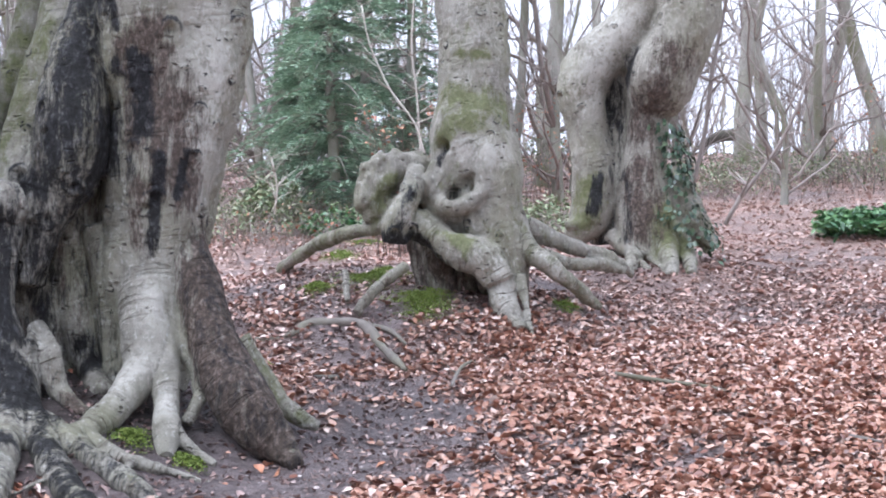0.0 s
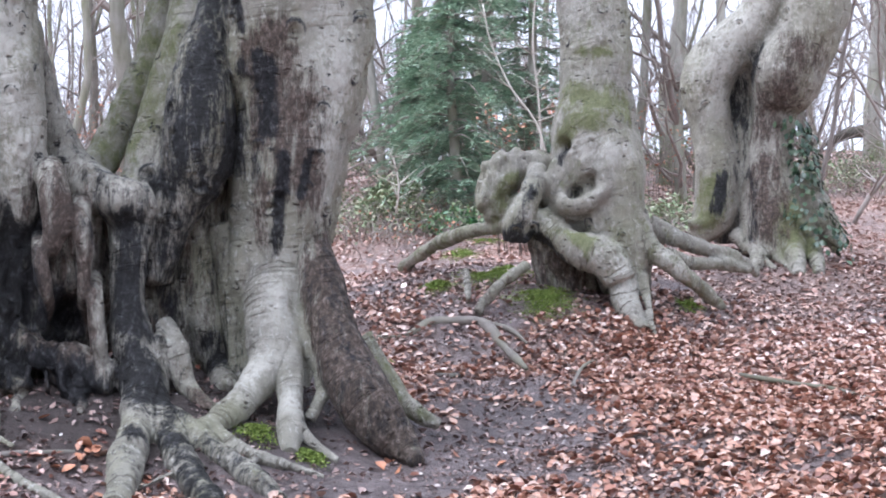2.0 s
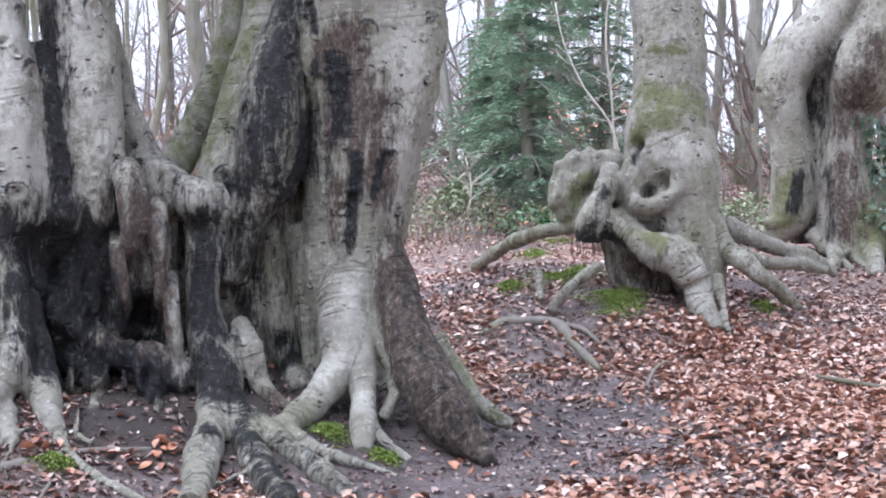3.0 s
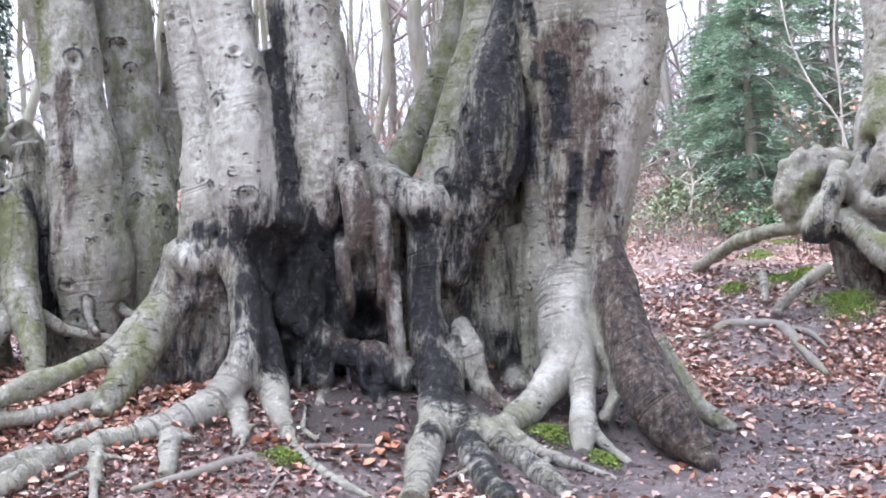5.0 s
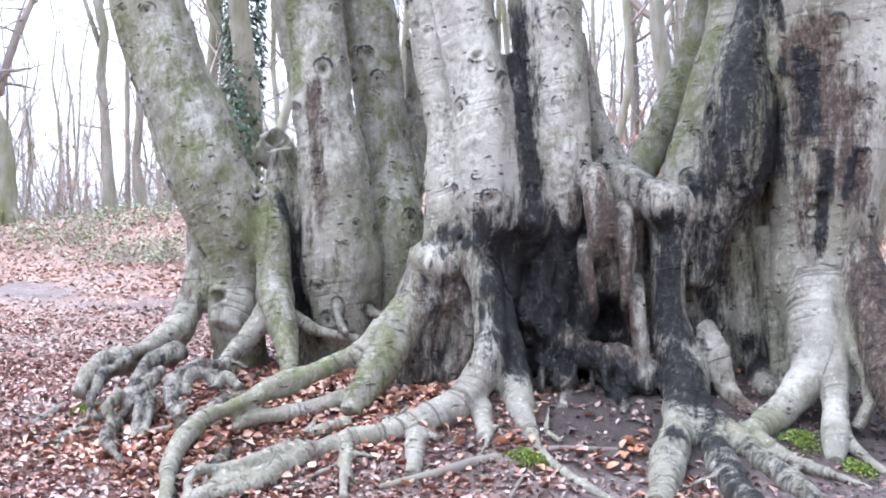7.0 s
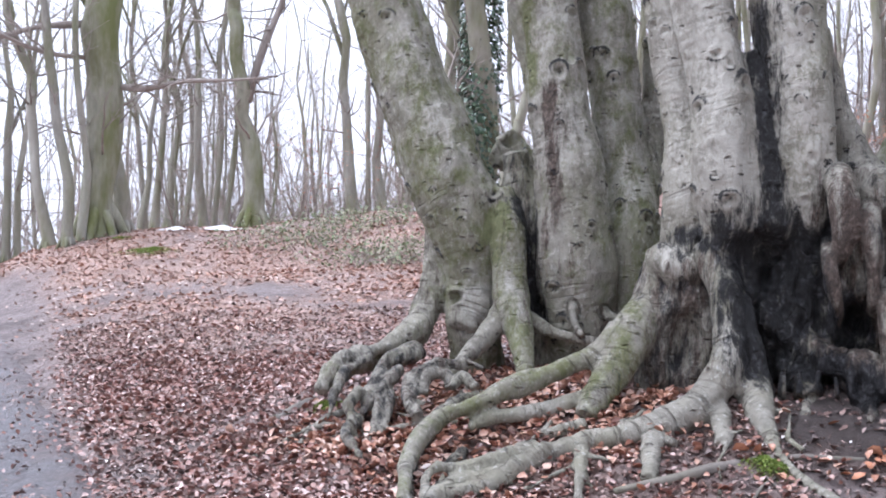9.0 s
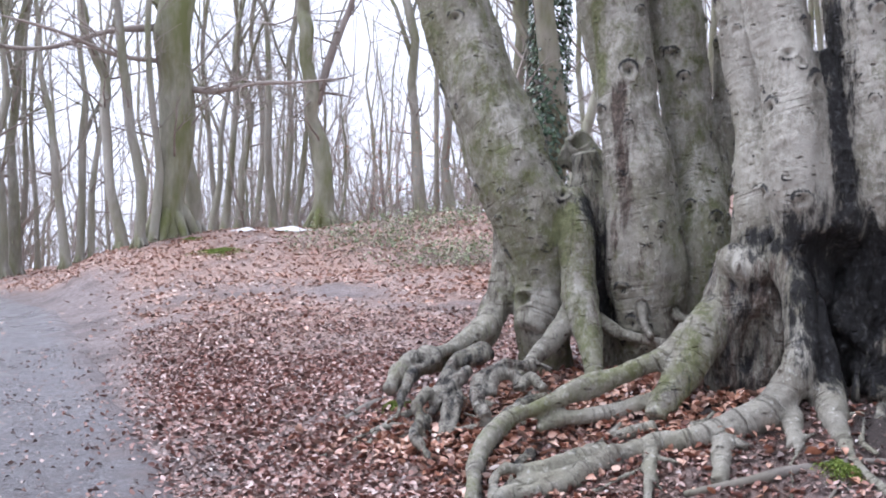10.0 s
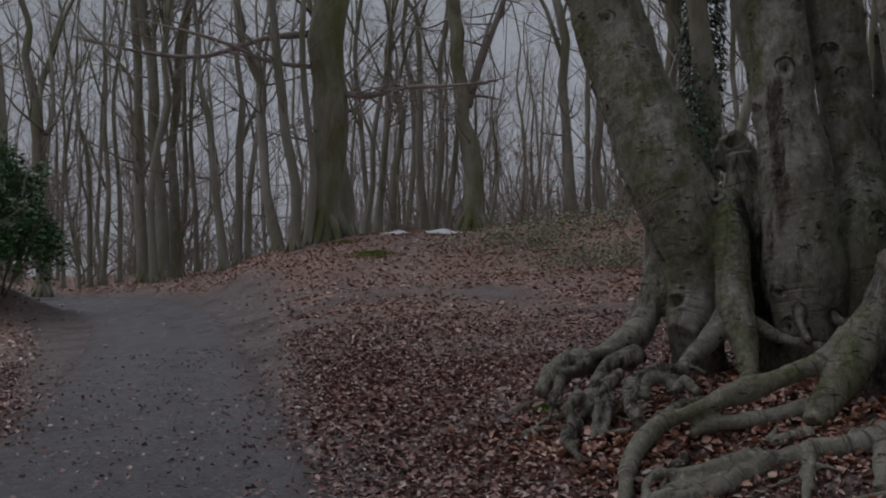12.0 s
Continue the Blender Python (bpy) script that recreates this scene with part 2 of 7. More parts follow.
def lane_mat():
    m, n, l, b = mat("wet_gravel_lane", 0.5)
    co = n.new("ShaderNodeTexCoord").outputs["Object"]
    broad = tex_noise(n, l, co, 0.7, 5)
    grit = tex_noise(n, l, co, 90, 5, rough=0.8)
    mid = tex_noise(n, l, co, 7, 7, rough=0.7)
    col = ramp(n, l, grit, [(0.3, (0.035, 0.032, 0.034)), (0.5, (0.135, 0.125, 0.135)), (0.72, (0.34, 0.325, 0.335))])
    col = mix(n, l, ramp(n, l, mid, [(0.46, 0.0), (0.64, 0.75)]), col, (0.085, 0.066, 0.066))
    col = mix(n, l, ramp(n, l, tex_noise(n, l, co, 28, 6, rough=0.75), [(0.55, 0.0), (0.62, 0.85)]), col, (0.40, 0.375, 0.375))
    col = mix(n, l, ramp(n, l, tex_noise(n, l, co, 22, 6, rough=0.75), [(0.36, 0.85), (0.45, 0.0)]), col, (0.04, 0.033, 0.034))
    mud = calc(n, l, "ADD", attr(n, "edge"), calc(n, l, "MULTIPLY", calc(n, l, "SUBTRACT", tex_noise(n, l, co, 1.4, 7, rough=0.7), 0.5), 2.4))
    mud = ramp(n, l, mud, [(0.3, 0.0), (0.75, 0.8)])
    col = mix(n, l, mud, col, ramp(n, l, mid, [(0.35, (0.06, 0.047, 0.047)), (0.65, (0.21, 0.165, 0.16))]))
    l.new(col, b.inputs["Base Color"])
    l.new(ramp(n, l, broad, [(0.36, 0.24), (0.6, 0.65)]), b.inputs["Roughness"])
    bump(n, l, b, calc(n, l, "ADD", grit, calc(n, l, "MULTIPLY", mid, 1.6)), 0.9, 0.03)
    return m


SOIL, LANE = soil_mat(), lane_mat()


def plain_mat(name, low, high, scale, rough):
    m, n, l, b = mat(name, rough)
    co = n.new("ShaderNodeTexCoord").outputs["Object"]
    g = tex_noise(n, l, co, scale, 6)
    l.new(ramp(n, l, g, [(0.3, low), (0.7, high)]), b.inputs["Base Color"])
    bump(n, l, b, g, 0.5, 0.02)
    return m


CHALK = plain_mat("pale_sheet", (0.6, 0.6, 0.6), (0.85, 0.85, 0.86), 8, 0.6)

# ---------------------------------------------------------------- the ground
# -- ground shape
AZ_KEYS = (-180, -110, -75, -62, -56, -51, -46, -40, -25, 0, 40, 100, 180)
AZ_RISE = (0, 0, 0.08, 0.13, 0.28, 0.56, 0.62, 0.67, 0.8, 1.0, 1.0, 0, 0)


def bell(x, y, cx, cy, turn, a, b):
    """1 at the middle of an oval with half-axes a and b, falling smoothly to 0 at its rim."""
    c, s = math.cos(turn), math.sin(turn)
    u, v = (x - cx) * c + (y - cy) * s, -(x - cx) * s + (y - cy) * c
    q = np.maximum(0.0, 1 - (u / a) ** 2 - (v / b) ** 2)
    return q * q * (3 - 2 * q)


def rise(x, y):
    """The slow rise of the ground away from the lane, and the banks round the old trees."""
    r = np.hypot(x, y)
    w = np.interp(np.degrees(np.arctan2(x, y)), AZ_KEYS, AZ_RISE)
    q = np.maximum(0.0, r - 8)
    q = np.where(q > 28, 28 + 12 * (1 - np.exp(-np.maximum(q - 28, 0) / 60.0)), q)
    z = w * (0.1 * q + 0.0015 * q * q)
    z = z + 0.8 * bell(x, y, -28.5, 10.6, 0.45, 5.0, 2.9)
    z = z + 0.48 * bell(x, y, -4.6, 9.6, 0.40, 4.4, 2.9)
    z = z + 0.45 * bell(x, y, -0.5, 14.8, 0.0, 3.2, 2.5)
    return z + 0.20 * bell(x, y, 2.6, 17.8, 0.0, 2.2, 2.0)


# the crest of the bank beyond the lane: compass angle, and its steepness there
CREST_AZ = (-90, -60, -57.5, -56.1, -53.9, -51.6, -49.3, -45.8, -44.6, -41.5, -39.9, -33)
CREST_UP = (-0.0066, -0.0066, -0.0062, -0.0056, 0.0025, 0.0122, 0.0174, 0.0183, 0.0215, 0.0266, 0.0298, 0.036)
FOOT, CREST = 24.0, 29.5


def heights(x, y):
    """The ground's height in metres, for arrays of places: the rise, and beyond the lane a bank that drops away behind its crest."""
    az, r = np.degrees(np.arctan2(x, y)), np.hypot(x, y)
    z = rise(x, y)
    up = np.interp(az, CREST_AZ, CREST_UP)
    top = EYE + up * CREST
    k = FOOT / np.maximum(r, 0.1)
    foot = rise(x * k, y * k)
    u = np.clip((r - FOOT) / (CREST - FOOT), 0, 1)
    bank = foot + (top - foot) * u ** 0.85 * (1.25 - 0.25 * u)
    bank = np.where(r > CREST, top + (up - 0.014) * (r - CREST), bank)
    whole = np.interp(az, (-56.8, -54.8, -40, -33), (0, 1, 1, 0)) * (r > FOOT)
    z = z + (bank - z) * whole
    behind = np.interp(az, (-95, -85, -57, -55), (0, 1, 1, 0)) * np.clip((r - 27) / 6, 0, 1)
    return z + np.minimum(0, EYE + up * r - 0.01 * np.maximum(0, r - 30) - z) * behind


def height(x, y):
    return float(heights(x, y))


# -- end ground shape
LANE_RIGHT = [(-1.2, -8), (-2.3, -2), (-4.0, 2.75), (-6.44, 5.17), (-8.68, 6.52), (-11.94, 8.5), (-14.41, 10.0), (-17.57, 11.93), (-20.2, 13.4), (-25.5, 15.6), (-38, 18.0)]
LANE_LEFT = [(-4.6, -8.5), (-5.6, -3.5), (-7.2, 0.5), (-8.31, 3.2), (-10.83, 5.16), (-14.86, 7.76), (-17.85, 9.63), (-21.76, 11.9), (-24.7, 13.2), (-28.5, 14.2), (-38, 15.2)]
MID = np.array([((a[0] + b[0]) / 2, (a[1] + b[1]) / 2) for a, b in zip(LANE_LEFT, LANE_RIGHT)])
HALF = np.array([math.dist(a, b) / 2 for a, b in zip(LANE_LEFT, LANE_RIGHT)])


def off_lane(x, y):
    """Metres from the lane's edge, for arrays; minus inside it."""
    best = np.full(np.shape(x), 1e9)
    for i in range(len(MID) - 1):
        a, d = MID[i], MID[i + 1] - MID[i]
        t = np.clip(((x - a[0]) * d[0] + (y - a[1]) * d[1]) / (d @ d), 0, 1)
        best = np.minimum(best, np.hypot(x - a[0] - t * d[0], y - a[1] - t * d[1]) - (HALF[i] + t * (HALF[i + 1] - HALF[i])))
    return best


LATTICE = np.random.RandomState(7).uniform(-1, 1, 65536).astype(np.float32)


def bumps(p):
    """Smooth noise between -1 and 1 at an array of places."""
    i = np.floor(p).astype(np.int64)
    f = p - i
    f = f * f * (3 - 2 * f)
    out = 0.0
    for dx in (0, 1):
        for dy in (0, 1):
            for dz in (0, 1):
                h = ((i[..., 0] + dx) * 73856093 ^ (i[..., 1] + dy) * 19349663 ^ (i[..., 2] + dz) * 83492791) & 65535
                w = (f[..., 0] if dx else 1 - f[..., 0]) * (f[..., 1] if dy else 1 - f[..., 1]) * (f[..., 2] if dz else 1 - f[..., 2])
                out = out + w * LATTICE[h]
    return out


def patchy(x, y, scale, seed=0.0):
    """Patches about 0.5, for arrays of places."""
    p = np.stack([np.asarray(x, float) * scale, np.asarray(y, float) * scale, np.zeros(np.shape(x)) + seed * 7.7], -1)
    return 0.5 + 0.5 * (bumps(p) + 0.5 * bumps(p * 2.1 + 3.3) + 0.25 * bumps(p * 4.3 + 9.1) + 0.12 * bumps(p * 8.9))


def surface(x, y):
    """The ground with its small unevenness."""
    rough = 0.10 * (patchy(x, y, 0.5, 1.0) - 0.5) + 0.06 * (patchy(x, y, 2.2, 2.0) - 0.5) + 0.045 * (patchy(x, y, 5.5, 3.0) - 0.5) * np.clip((22 - np.hypot(x, y)) / 6, 0, 1)
    return heights(x, y) + rough * np.clip(off_lane(x, y) / 0.5, 0, 1) * np.clip((60 - np.hypot(x, y)) / 20, 0, 1)


def litter_cover(x, y):
    """How thickly leaves lie, 0 to 1: deep in the open, thin on the trodden soil round the trees and on the lane."""
    az, r = np.degrees(np.arctan2(x, y)), np.hypot(x, y)
    cover = 0.84 + 0.0 * x
    trod = np.exp(-(((x + 0.75) / 1.75) ** 2 + ((y - 10.4) / 3.4) ** 2) ** 1.5)
    bank = np.exp(-(((x + 2.9) / 2.3) ** 2 + ((y - 8.9) / 1.6) ** 2) ** 2)
    mound = np.exp(-(((x + 0.6) / 2.2) ** 2 + ((y - 14.3) / 2.0) ** 2) ** 2)
    worn = np.exp(-(((x + 13.2) / 5.5) ** 2 + ((y - 14.2) / 1.1) ** 2) ** 2)
    cover -= 0.66 * trod + 0.62 * bank + 0.70 * mound + 0.5 * worn
    cover += 0.9 * (patchy(x, y, 0.55, 3.0) - 0.55) + 0.8 * (patchy(x, y, 2.4, 8.0) - 0.5)
    edge = off_lane(x, y)
    cover = cover * np.clip(0.25 + edge / (0.35 + 0.5 * patchy(x, y, 1.1, 5.0)), 0.25, 1)
    cover = np.where(edge < 0, 0.006 + 0.35 * np.exp(np.minimum(edge, 0) / 0.16), cover)
    return np.clip(cover, 0.0015, 1)


def link(name, verts, faces, material, smooth=True):
    """A mesh object. faces: a list, or (how many, vertices of each, faces of one) for many alike leaves."""
    me = bpy.data.meshes.new(name)
    if isinstance(faces, tuple):
        n, k, shape = faces
        loops = np.arange(n)[:, None] * k + np.array([v for f in shape for v in f])
        sizes = np.tile([len(f) for f in shape], n)
        me.vertices.add(n * k)
        me.vertices.foreach_set("co", np.ravel(verts).astype(np.float32))
        me.loops.add(loops.size)
        me.loops.foreach_set("vertex_index", loops.ravel().astype(np.int32))
        me.polygons.add(len(sizes))
        me.polygons.foreach_set("loop_start", np.concatenate([[0], np.cumsum(sizes)[:-1]]).astype(np.int32))
        me.update(calc_edges=True)
    else:
        me.from_pydata([tuple(v) for v in verts], [], faces)
    me.materials.append(material)
    if smooth:
        me.polygons.foreach_set("use_smooth", [True] * len(me.polygons))
    me.update()
    return new(name, me)


def build_ground():
    rs = np.concatenate([[0.0], np.geomspace(1.0, 6.5, 14), np.arange(6.8, 13, 0.055), np.arange(13, 20, 0.12), np.arange(20, 45, 0.45), np.geomspace(46, 900, 26)])
    az = np.radians(np.concatenate([np.arange(-180, -72, 3.0), np.arange(-72, 26, 0.36), np.arange(26, 180, 3.0)]))
    R, A = np.meshgrid(rs, az, indexing="ij")
    X, Y = R * np.sin(A), R * np.cos(A)
    Z = surface(X, Y) - 0.05 * np.clip(-off_lane(X, Y) / 0.15, 0, 1)
    n, k = len(rs), len(az)
    idx = np.arange(n * k).reshape(n, k)
    faces = []
    for i in range(n - 1):
        for j in range(k):
            a, b, c, d = idx[i, j], idx[i + 1, j], idx[i + 1, (j + 1) % k], idx[i, (j + 1) % k]
            faces.append((a, d, c, b) if i else (a, c, b))
    ob = link("ground", np.stack([X, Y, Z], -1).reshape(-1, 3).tolist(), [tuple(int(v) for v in f) for f in faces], SOIL)
    cover = litter_cover(X, Y) * np.clip(0.75 + (R - 9) / 12, 0.75, 1)
    a = ob.data.attributes.new("litter", "FLOAT", "POINT")
    a.data.foreach_set("value", np.ravel(cover).astype(np.float32))
    # ovals of painted soil shade round the coppiced and triple-stemmed beeches
    foot_shade = np.maximum(bell(X, Y, -3.4, 8.7, 0.35, 2.6, 1.35), 0.8 * bell(X, Y, -5.9, 7.6, 0.2, 1.6, 1.2))
    ob.data.attributes.new("foot_shade", "FLOAT", "POINT").data.foreach_set("value", np.ravel(foot_shade).astype(np.float32))
    return tagged(ob, "dark damp woodland soil rising to a leaf-strewn hill", "ground", kind="structure")


def build_lane():
    rows_n, cols = 120, 16
    t = np.linspace(0, len(MID) - 1.001, rows_n)
    i = t.astype(int)
    f = (t - i)[:, None]
    L, Rr = np.array(LANE_LEFT, float), np.array(LANE_RIGHT, float)
    left, right = L[i] * (1 - f) + L[i + 1] * f, Rr[i] * (1 - f) + Rr[i + 1] * f
    verts, faces = [], []
    for a in range(rows_n):
        for c in range(cols + 1):
            u = c / cols
            wob = 0.12 * noise.noise(Vector((a * 0.33, c * 0.0, 5.0 if u < 0.5 else 9.0)))
            p = left[a] + (right[a] - left[a]) * (u + (wob if c in (0, cols) else 0) * 0.4)
            rut = 0.025 * (math.exp(-((u - 0.25) / 0.09) ** 2) + math.exp(-((u - 0.75) / 0.09) ** 2))
            z = height(*p) + 0.012 - rut + 0.02 * noise.noise(Vector((p[0], p[1], 0))) - (0.05 if c in (0, cols) else 0)
            verts.append((p[0], p[1], z))
    w = cols + 1
    for a in range(rows_n - 1):
        for c in range(cols):
            k = a * w + c
            faces.append((k, k + 1, k + w + 1, k + w))
    ob = link("road", verts, faces, LANE)
    side = [max(0.0, 1.0 - min(k % w, cols - k % w) / 3.5) for k in range(len(verts))]
    ob.data.attributes.new("edge", "FLOAT", "POINT").data.foreach_set("value", side)
    return tagged(ob, "wet grey gravel lane with shallow wheel ruts", "lane", kind="structure")


build_ground()
build_lane()


# ---------------------------------------------------------------- tubes, the stuff of trunks, roots and branches
def smooth_path(pts, step):
    """A smooth path through control points of place and radius."""
    p = [np.array(q, float) for q in pts]
    if len(p) == 2:
        p.insert(1, (p[0] + p[1]) / 2)
    p = [2 * p[0] - p[1], *p, 2 * p[-1] - p[-2]]
    out = []
    for i in range(1, len(p) - 2):
        a, b, c, d = p[i - 1:i + 3]
        n = max(2, int(np.linalg.norm((c - b)[:3]) / step))
        for k in range(n):
            t = k / n
            out.append(0.5 * (2 * b + (c - a) * t + (2 * a - 5 * b + 4 * c - d) * t * t + (3 * b - a - 3 * c + d) * t ** 3))
    out.append(p[-2])
    out = np.array(out)
    out[:, 3] = np.maximum(out[:, 3], 0.2 * min(q[3] for q in pts))
    return out


def tube(path, sides, verts, faces, wobble=0.0, seed=0.0):
    """Adds a closed tube along a path of (x, y, z, radius) to lists of vertices and faces."""
    path = np.asarray(path, float)
    base, n, c = len(verts), len(path), path[:, :3]
    d = np.empty_like(c)
    d[1:-1], d[0], d[-1] = c[2:] - c[:-2], c[1] - c[0], c[-1] - c[-2]
    d /= np.sqrt((d * d).sum(1))[:, None] + 1e-9
    ref = np.eye(3)[np.abs(d).max(0).argmin()]
    side = np.stack([d[:, 1] * ref[2] - d[:, 2] * ref[1], d[:, 2] * ref[0] - d[:, 0] * ref[2], d[:, 0] * ref[1] - d[:, 1] * ref[0]], 1)
    side /= np.sqrt((side * side).sum(1))[:, None] + 1e-9
    up = np.stack([d[:, 1] * side[:, 2] - d[:, 2] * side[:, 1], d[:, 2] * side[:, 0] - d[:, 0] * side[:, 2], d[:, 0] * side[:, 1] - d[:, 1] * side[:, 0]], 1)
    a = np.arange(sides) * (2 * math.pi / sides)
    ring = side[:, None] * np.cos(a)[None, :, None] + up[:, None] * np.sin(a)[None, :, None]
    r = np.repeat(path[:, 3:4], sides, 1)
    if wobble:
        q = c[:, None] + ring * r[..., None]
        r = r * (1 + wobble * (bumps(q * (3.1, 3.1, 1.3) + seed) + 0.6 * bumps(q * (7, 7, 4) + seed)))
    verts.extend(map(tuple, (c[:, None] + ring * r[..., None]).reshape(-1, 3).tolist()))
    for i in range(base, base + (n - 1) * sides, sides):
        faces.extend([(i + k, i + (k + 1) % sides, i + (k + 1) % sides + sides, i + k + sides) for k in range(sides)])
    faces.append(tuple(range(base + sides - 1, base - 1, -1)))
    faces.append(tuple(range(base + (n - 1) * sides, base + n * sides)))


def part(name, verts, faces, material, parent, label=""):
    ob = link(name, verts, faces, material)
    ob.parent = parent
    return tagged(ob, label) if label else ob


def branch_set(start, heading, length, radius, levels, rng, verts, faces, droop=0.0, sides=5, kids=(3, 6)):
    """A crooked branch with its side branches."""
    p, d = np.array(start, float), np.array(heading, float)
    d /= np.linalg.norm(d)
    segs = max(3, int(5 * min(1, length / 2.0) + 2))
    path = []
    for i in range(segs + 1):
        path.append((*p, radius * (1 - 0.85 * i / segs)))
        d = d + np.array([rng.gauss(0, 0.16), rng.gauss(0, 0.16), rng.gauss(0.04 - droop, 0.12)])
        d /= np.linalg.norm(d)
        p = p + d * length / segs
    path = np.array(path)
    tube(path, sides if radius > 0.012 else 3, verts, faces)
    if levels:
        for _ in range(rng.randint(*kids)):
            k = rng.randint(1, segs - 1)
            out = np.array([rng.gauss(0, 1), rng.gauss(0, 1), rng.gauss(0.25, 0.5)])
            axis = path[k + 1][:3] - path[k - 1][:3]
            axis /= np.linalg.norm(axis)
            branch_set(path[k][:3], axis * 0.8 + out / np.linalg.norm(out) * 0.9, length * rng.uniform(0.35, 0.65), path[k][3] * rng.uniform(0.45, 0.7), levels - 1, rng, verts, faces, droop, 4, kids)


# ---------------------------------------------------------------- the old beeches: stems and roots grown into one another
def seg_distance(co, path):
    """Least distance of points from the skin of a tube (a large number far from it)."""
    out = np.full(len(co), 9.0, np.float32)
    lo, hi = path[:, :3].min(0) - 0.9, path[:, :3].max(0) + 0.9
    near = np.flatnonzero(((co > lo) & (co < hi)).all(1))
    if not len(near):
        return out
    c = co[near]
    best = np.full(len(c), 9.0, np.float32)
    for a, b in zip(path[:-1].astype(np.float32), path[1:].astype(np.float32)):
        d = (b - a)[:3]
        t = np.clip((c - a[:3]) @ d / (d @ d + 1e-9), 0, 1)
        q = c - a[:3] - t[:, None] * d
        best = np.minimum(best, np.sqrt((q * q).sum(1)) - (a[3] + t * (b[3] - a[3])))
    out[near] = best
    return out


def length_along(co, path):
    """How far along a tube each point lies, in metres."""
    best, out, gone = np.full(len(co), 1e9, np.float32), np.zeros(len(co), np.float32), 0.0
    for a, b in zip(path[:-1].astype(np.float32), path[1:].astype(np.float32)):
        d = (b - a)[:3]
        long = float(np.sqrt(d @ d)) + 1e-9
        t = np.clip((co - a[:3]) @ d / long ** 2, 0, 1)
        q = co - a[:3] - t[:, None] * d
        far = (q * q).sum(1)
        out = np.where(far < best, gone + t * long, out)
        best, gone = np.minimum(best, far), gone + long
    return out


def old_beech(name, label, tubes, hollows, stains_shade, crowns, knots, voxel, seed, fillet=0.04):
    """tubes: (part name, label, path, sides' wobble, moss, brown, black). hollows: (place, size, depth) pressed in along the surface, or caves with (half width, half height).
    stains_shade: (kind, places, radius). crowns: (top of a stem, heading, radius, height) that carry it on upward."""
    rng = random.Random(seed)
    verts, faces, paths = [], [], []
    for i, (pname, _, pts, wob, *_) in enumerate(tubes):
        if pname in ("root", "buttress"):
            pts = [(x, y, z, r * 0.87) for x, y, z, r in pts]
        path = smooth_path(pts, 0.10)
        paths.append(smooth_path(pts, 0.22))
        tube(path, 20 if path[:, 3].max() > 0.15 else 12, verts, faces, min(wob, 0.25), i * 7.3)
    tmp = link("tmp", verts, faces, BARK)
    m = tmp.modifiers.new("blend", "REMESH")
    m.mode, m.voxel_size = "VOXEL", voxel
    s = tmp.modifiers.new("soften", "SMOOTH")
    s.factor, s.iterations = 0.5, 2
    dg = bpy.context.evaluated_depsgraph_get()
    me = bpy.data.meshes.new_from_object(tmp.evaluated_get(dg))
    old = tmp.data
    bpy.data.objects.remove(tmp)
    bpy.data.meshes.remove(old)
    nv = len(me.vertices)
    co = np.empty(nv * 3, np.float32)
    me.vertices.foreach_get("co", co)
    co = co.reshape(-1, 3)
    nrm = np.empty(nv * 3, np.float32)
    me.vertex_normals.foreach_get("vector", nrm)
    nrm = nrm.reshape(-1, 3)
    # which tube each place belongs to, and what it takes over from it; forks are filled out and softened
    dist = np.stack([seg_distance(co, p) for p in paths])
    two = np.sort(dist, 0)[:3]
    fill = fillet * np.log(np.exp(-np.maximum(two, 0) / fillet).sum(0))
    co = co + nrm * (np.clip(fill, 0, 0.05) - 0.004)[:, None].astype(np.float32)
    ends = np.empty(len(me.edges) * 2, np.int32)
    me.edges.foreach_get("vertices", ends)
    ends = ends.reshape(-1, 2)
    many = np.maximum(1, np.bincount(ends.ravel(), minlength=nv))
    for _ in range(2 if fillet > 0.02 else 1):
        total = np.stack([np.bincount(ends[:, 0], co[ends[:, 1], k], nv) + np.bincount(ends[:, 1], co[ends[:, 0], k], nv) for k in range(3)], 1)
        co = (0.4 * co + 0.6 * total / many[:, None]).astype(np.float32)
    me.vertices.foreach_set("co", co.ravel())
    me.update()
    nrm = np.empty(nv * 3, np.float32)
    me.vertex_normals.foreach_get("vector", nrm)
    nrm = nrm.reshape(-1, 3)
    owner = dist.argmin(0)
    w = np.exp(-(dist - dist.min(0)) / 0.035)
    w /= w.sum(0)
    moss, brown, black = (np.array([t[k] for t in tubes], np.float32) @ w for k in (4, 5, 6))
    # lumps and wrinkles
    size = np.array([p[:, 3].mean() for p in paths], np.float32)[owner]
    along = np.zeros(nv, np.float32)
    for i, p in enumerate(paths):
        mine = np.flatnonzero(owner == i)
        along[mine] = length_along(co[mine], p) + i * 3.7
    wrinkled = np.array([1.0 if t[0] in ("root", "buttress") else 0.35 for t in tubes], np.float32) @ w
    ring = np.stack([along * 26, co[:, 0] * 4 + owner, co[:, 1] * 4], -1)
    push = 0.030 * bumps(co * (2.6, 2.6, 1.0)) + 0.016 * bumps(co * (7, 7, 3) + 5.0) + 0.007 * bumps(co * (18, 18, 11)) + 0.003 * bumps(co * 38.0) + 0.005 * np.abs(bumps(ring)) * wrinkled
    push *= np.clip(size / 0.12, 0.35, 1.25)
    rugged = np.array([max(0.0, t[3] - 0.15) for t in tubes], np.float32) @ w * np.clip(size / 0.16, 0.3, 1.0)
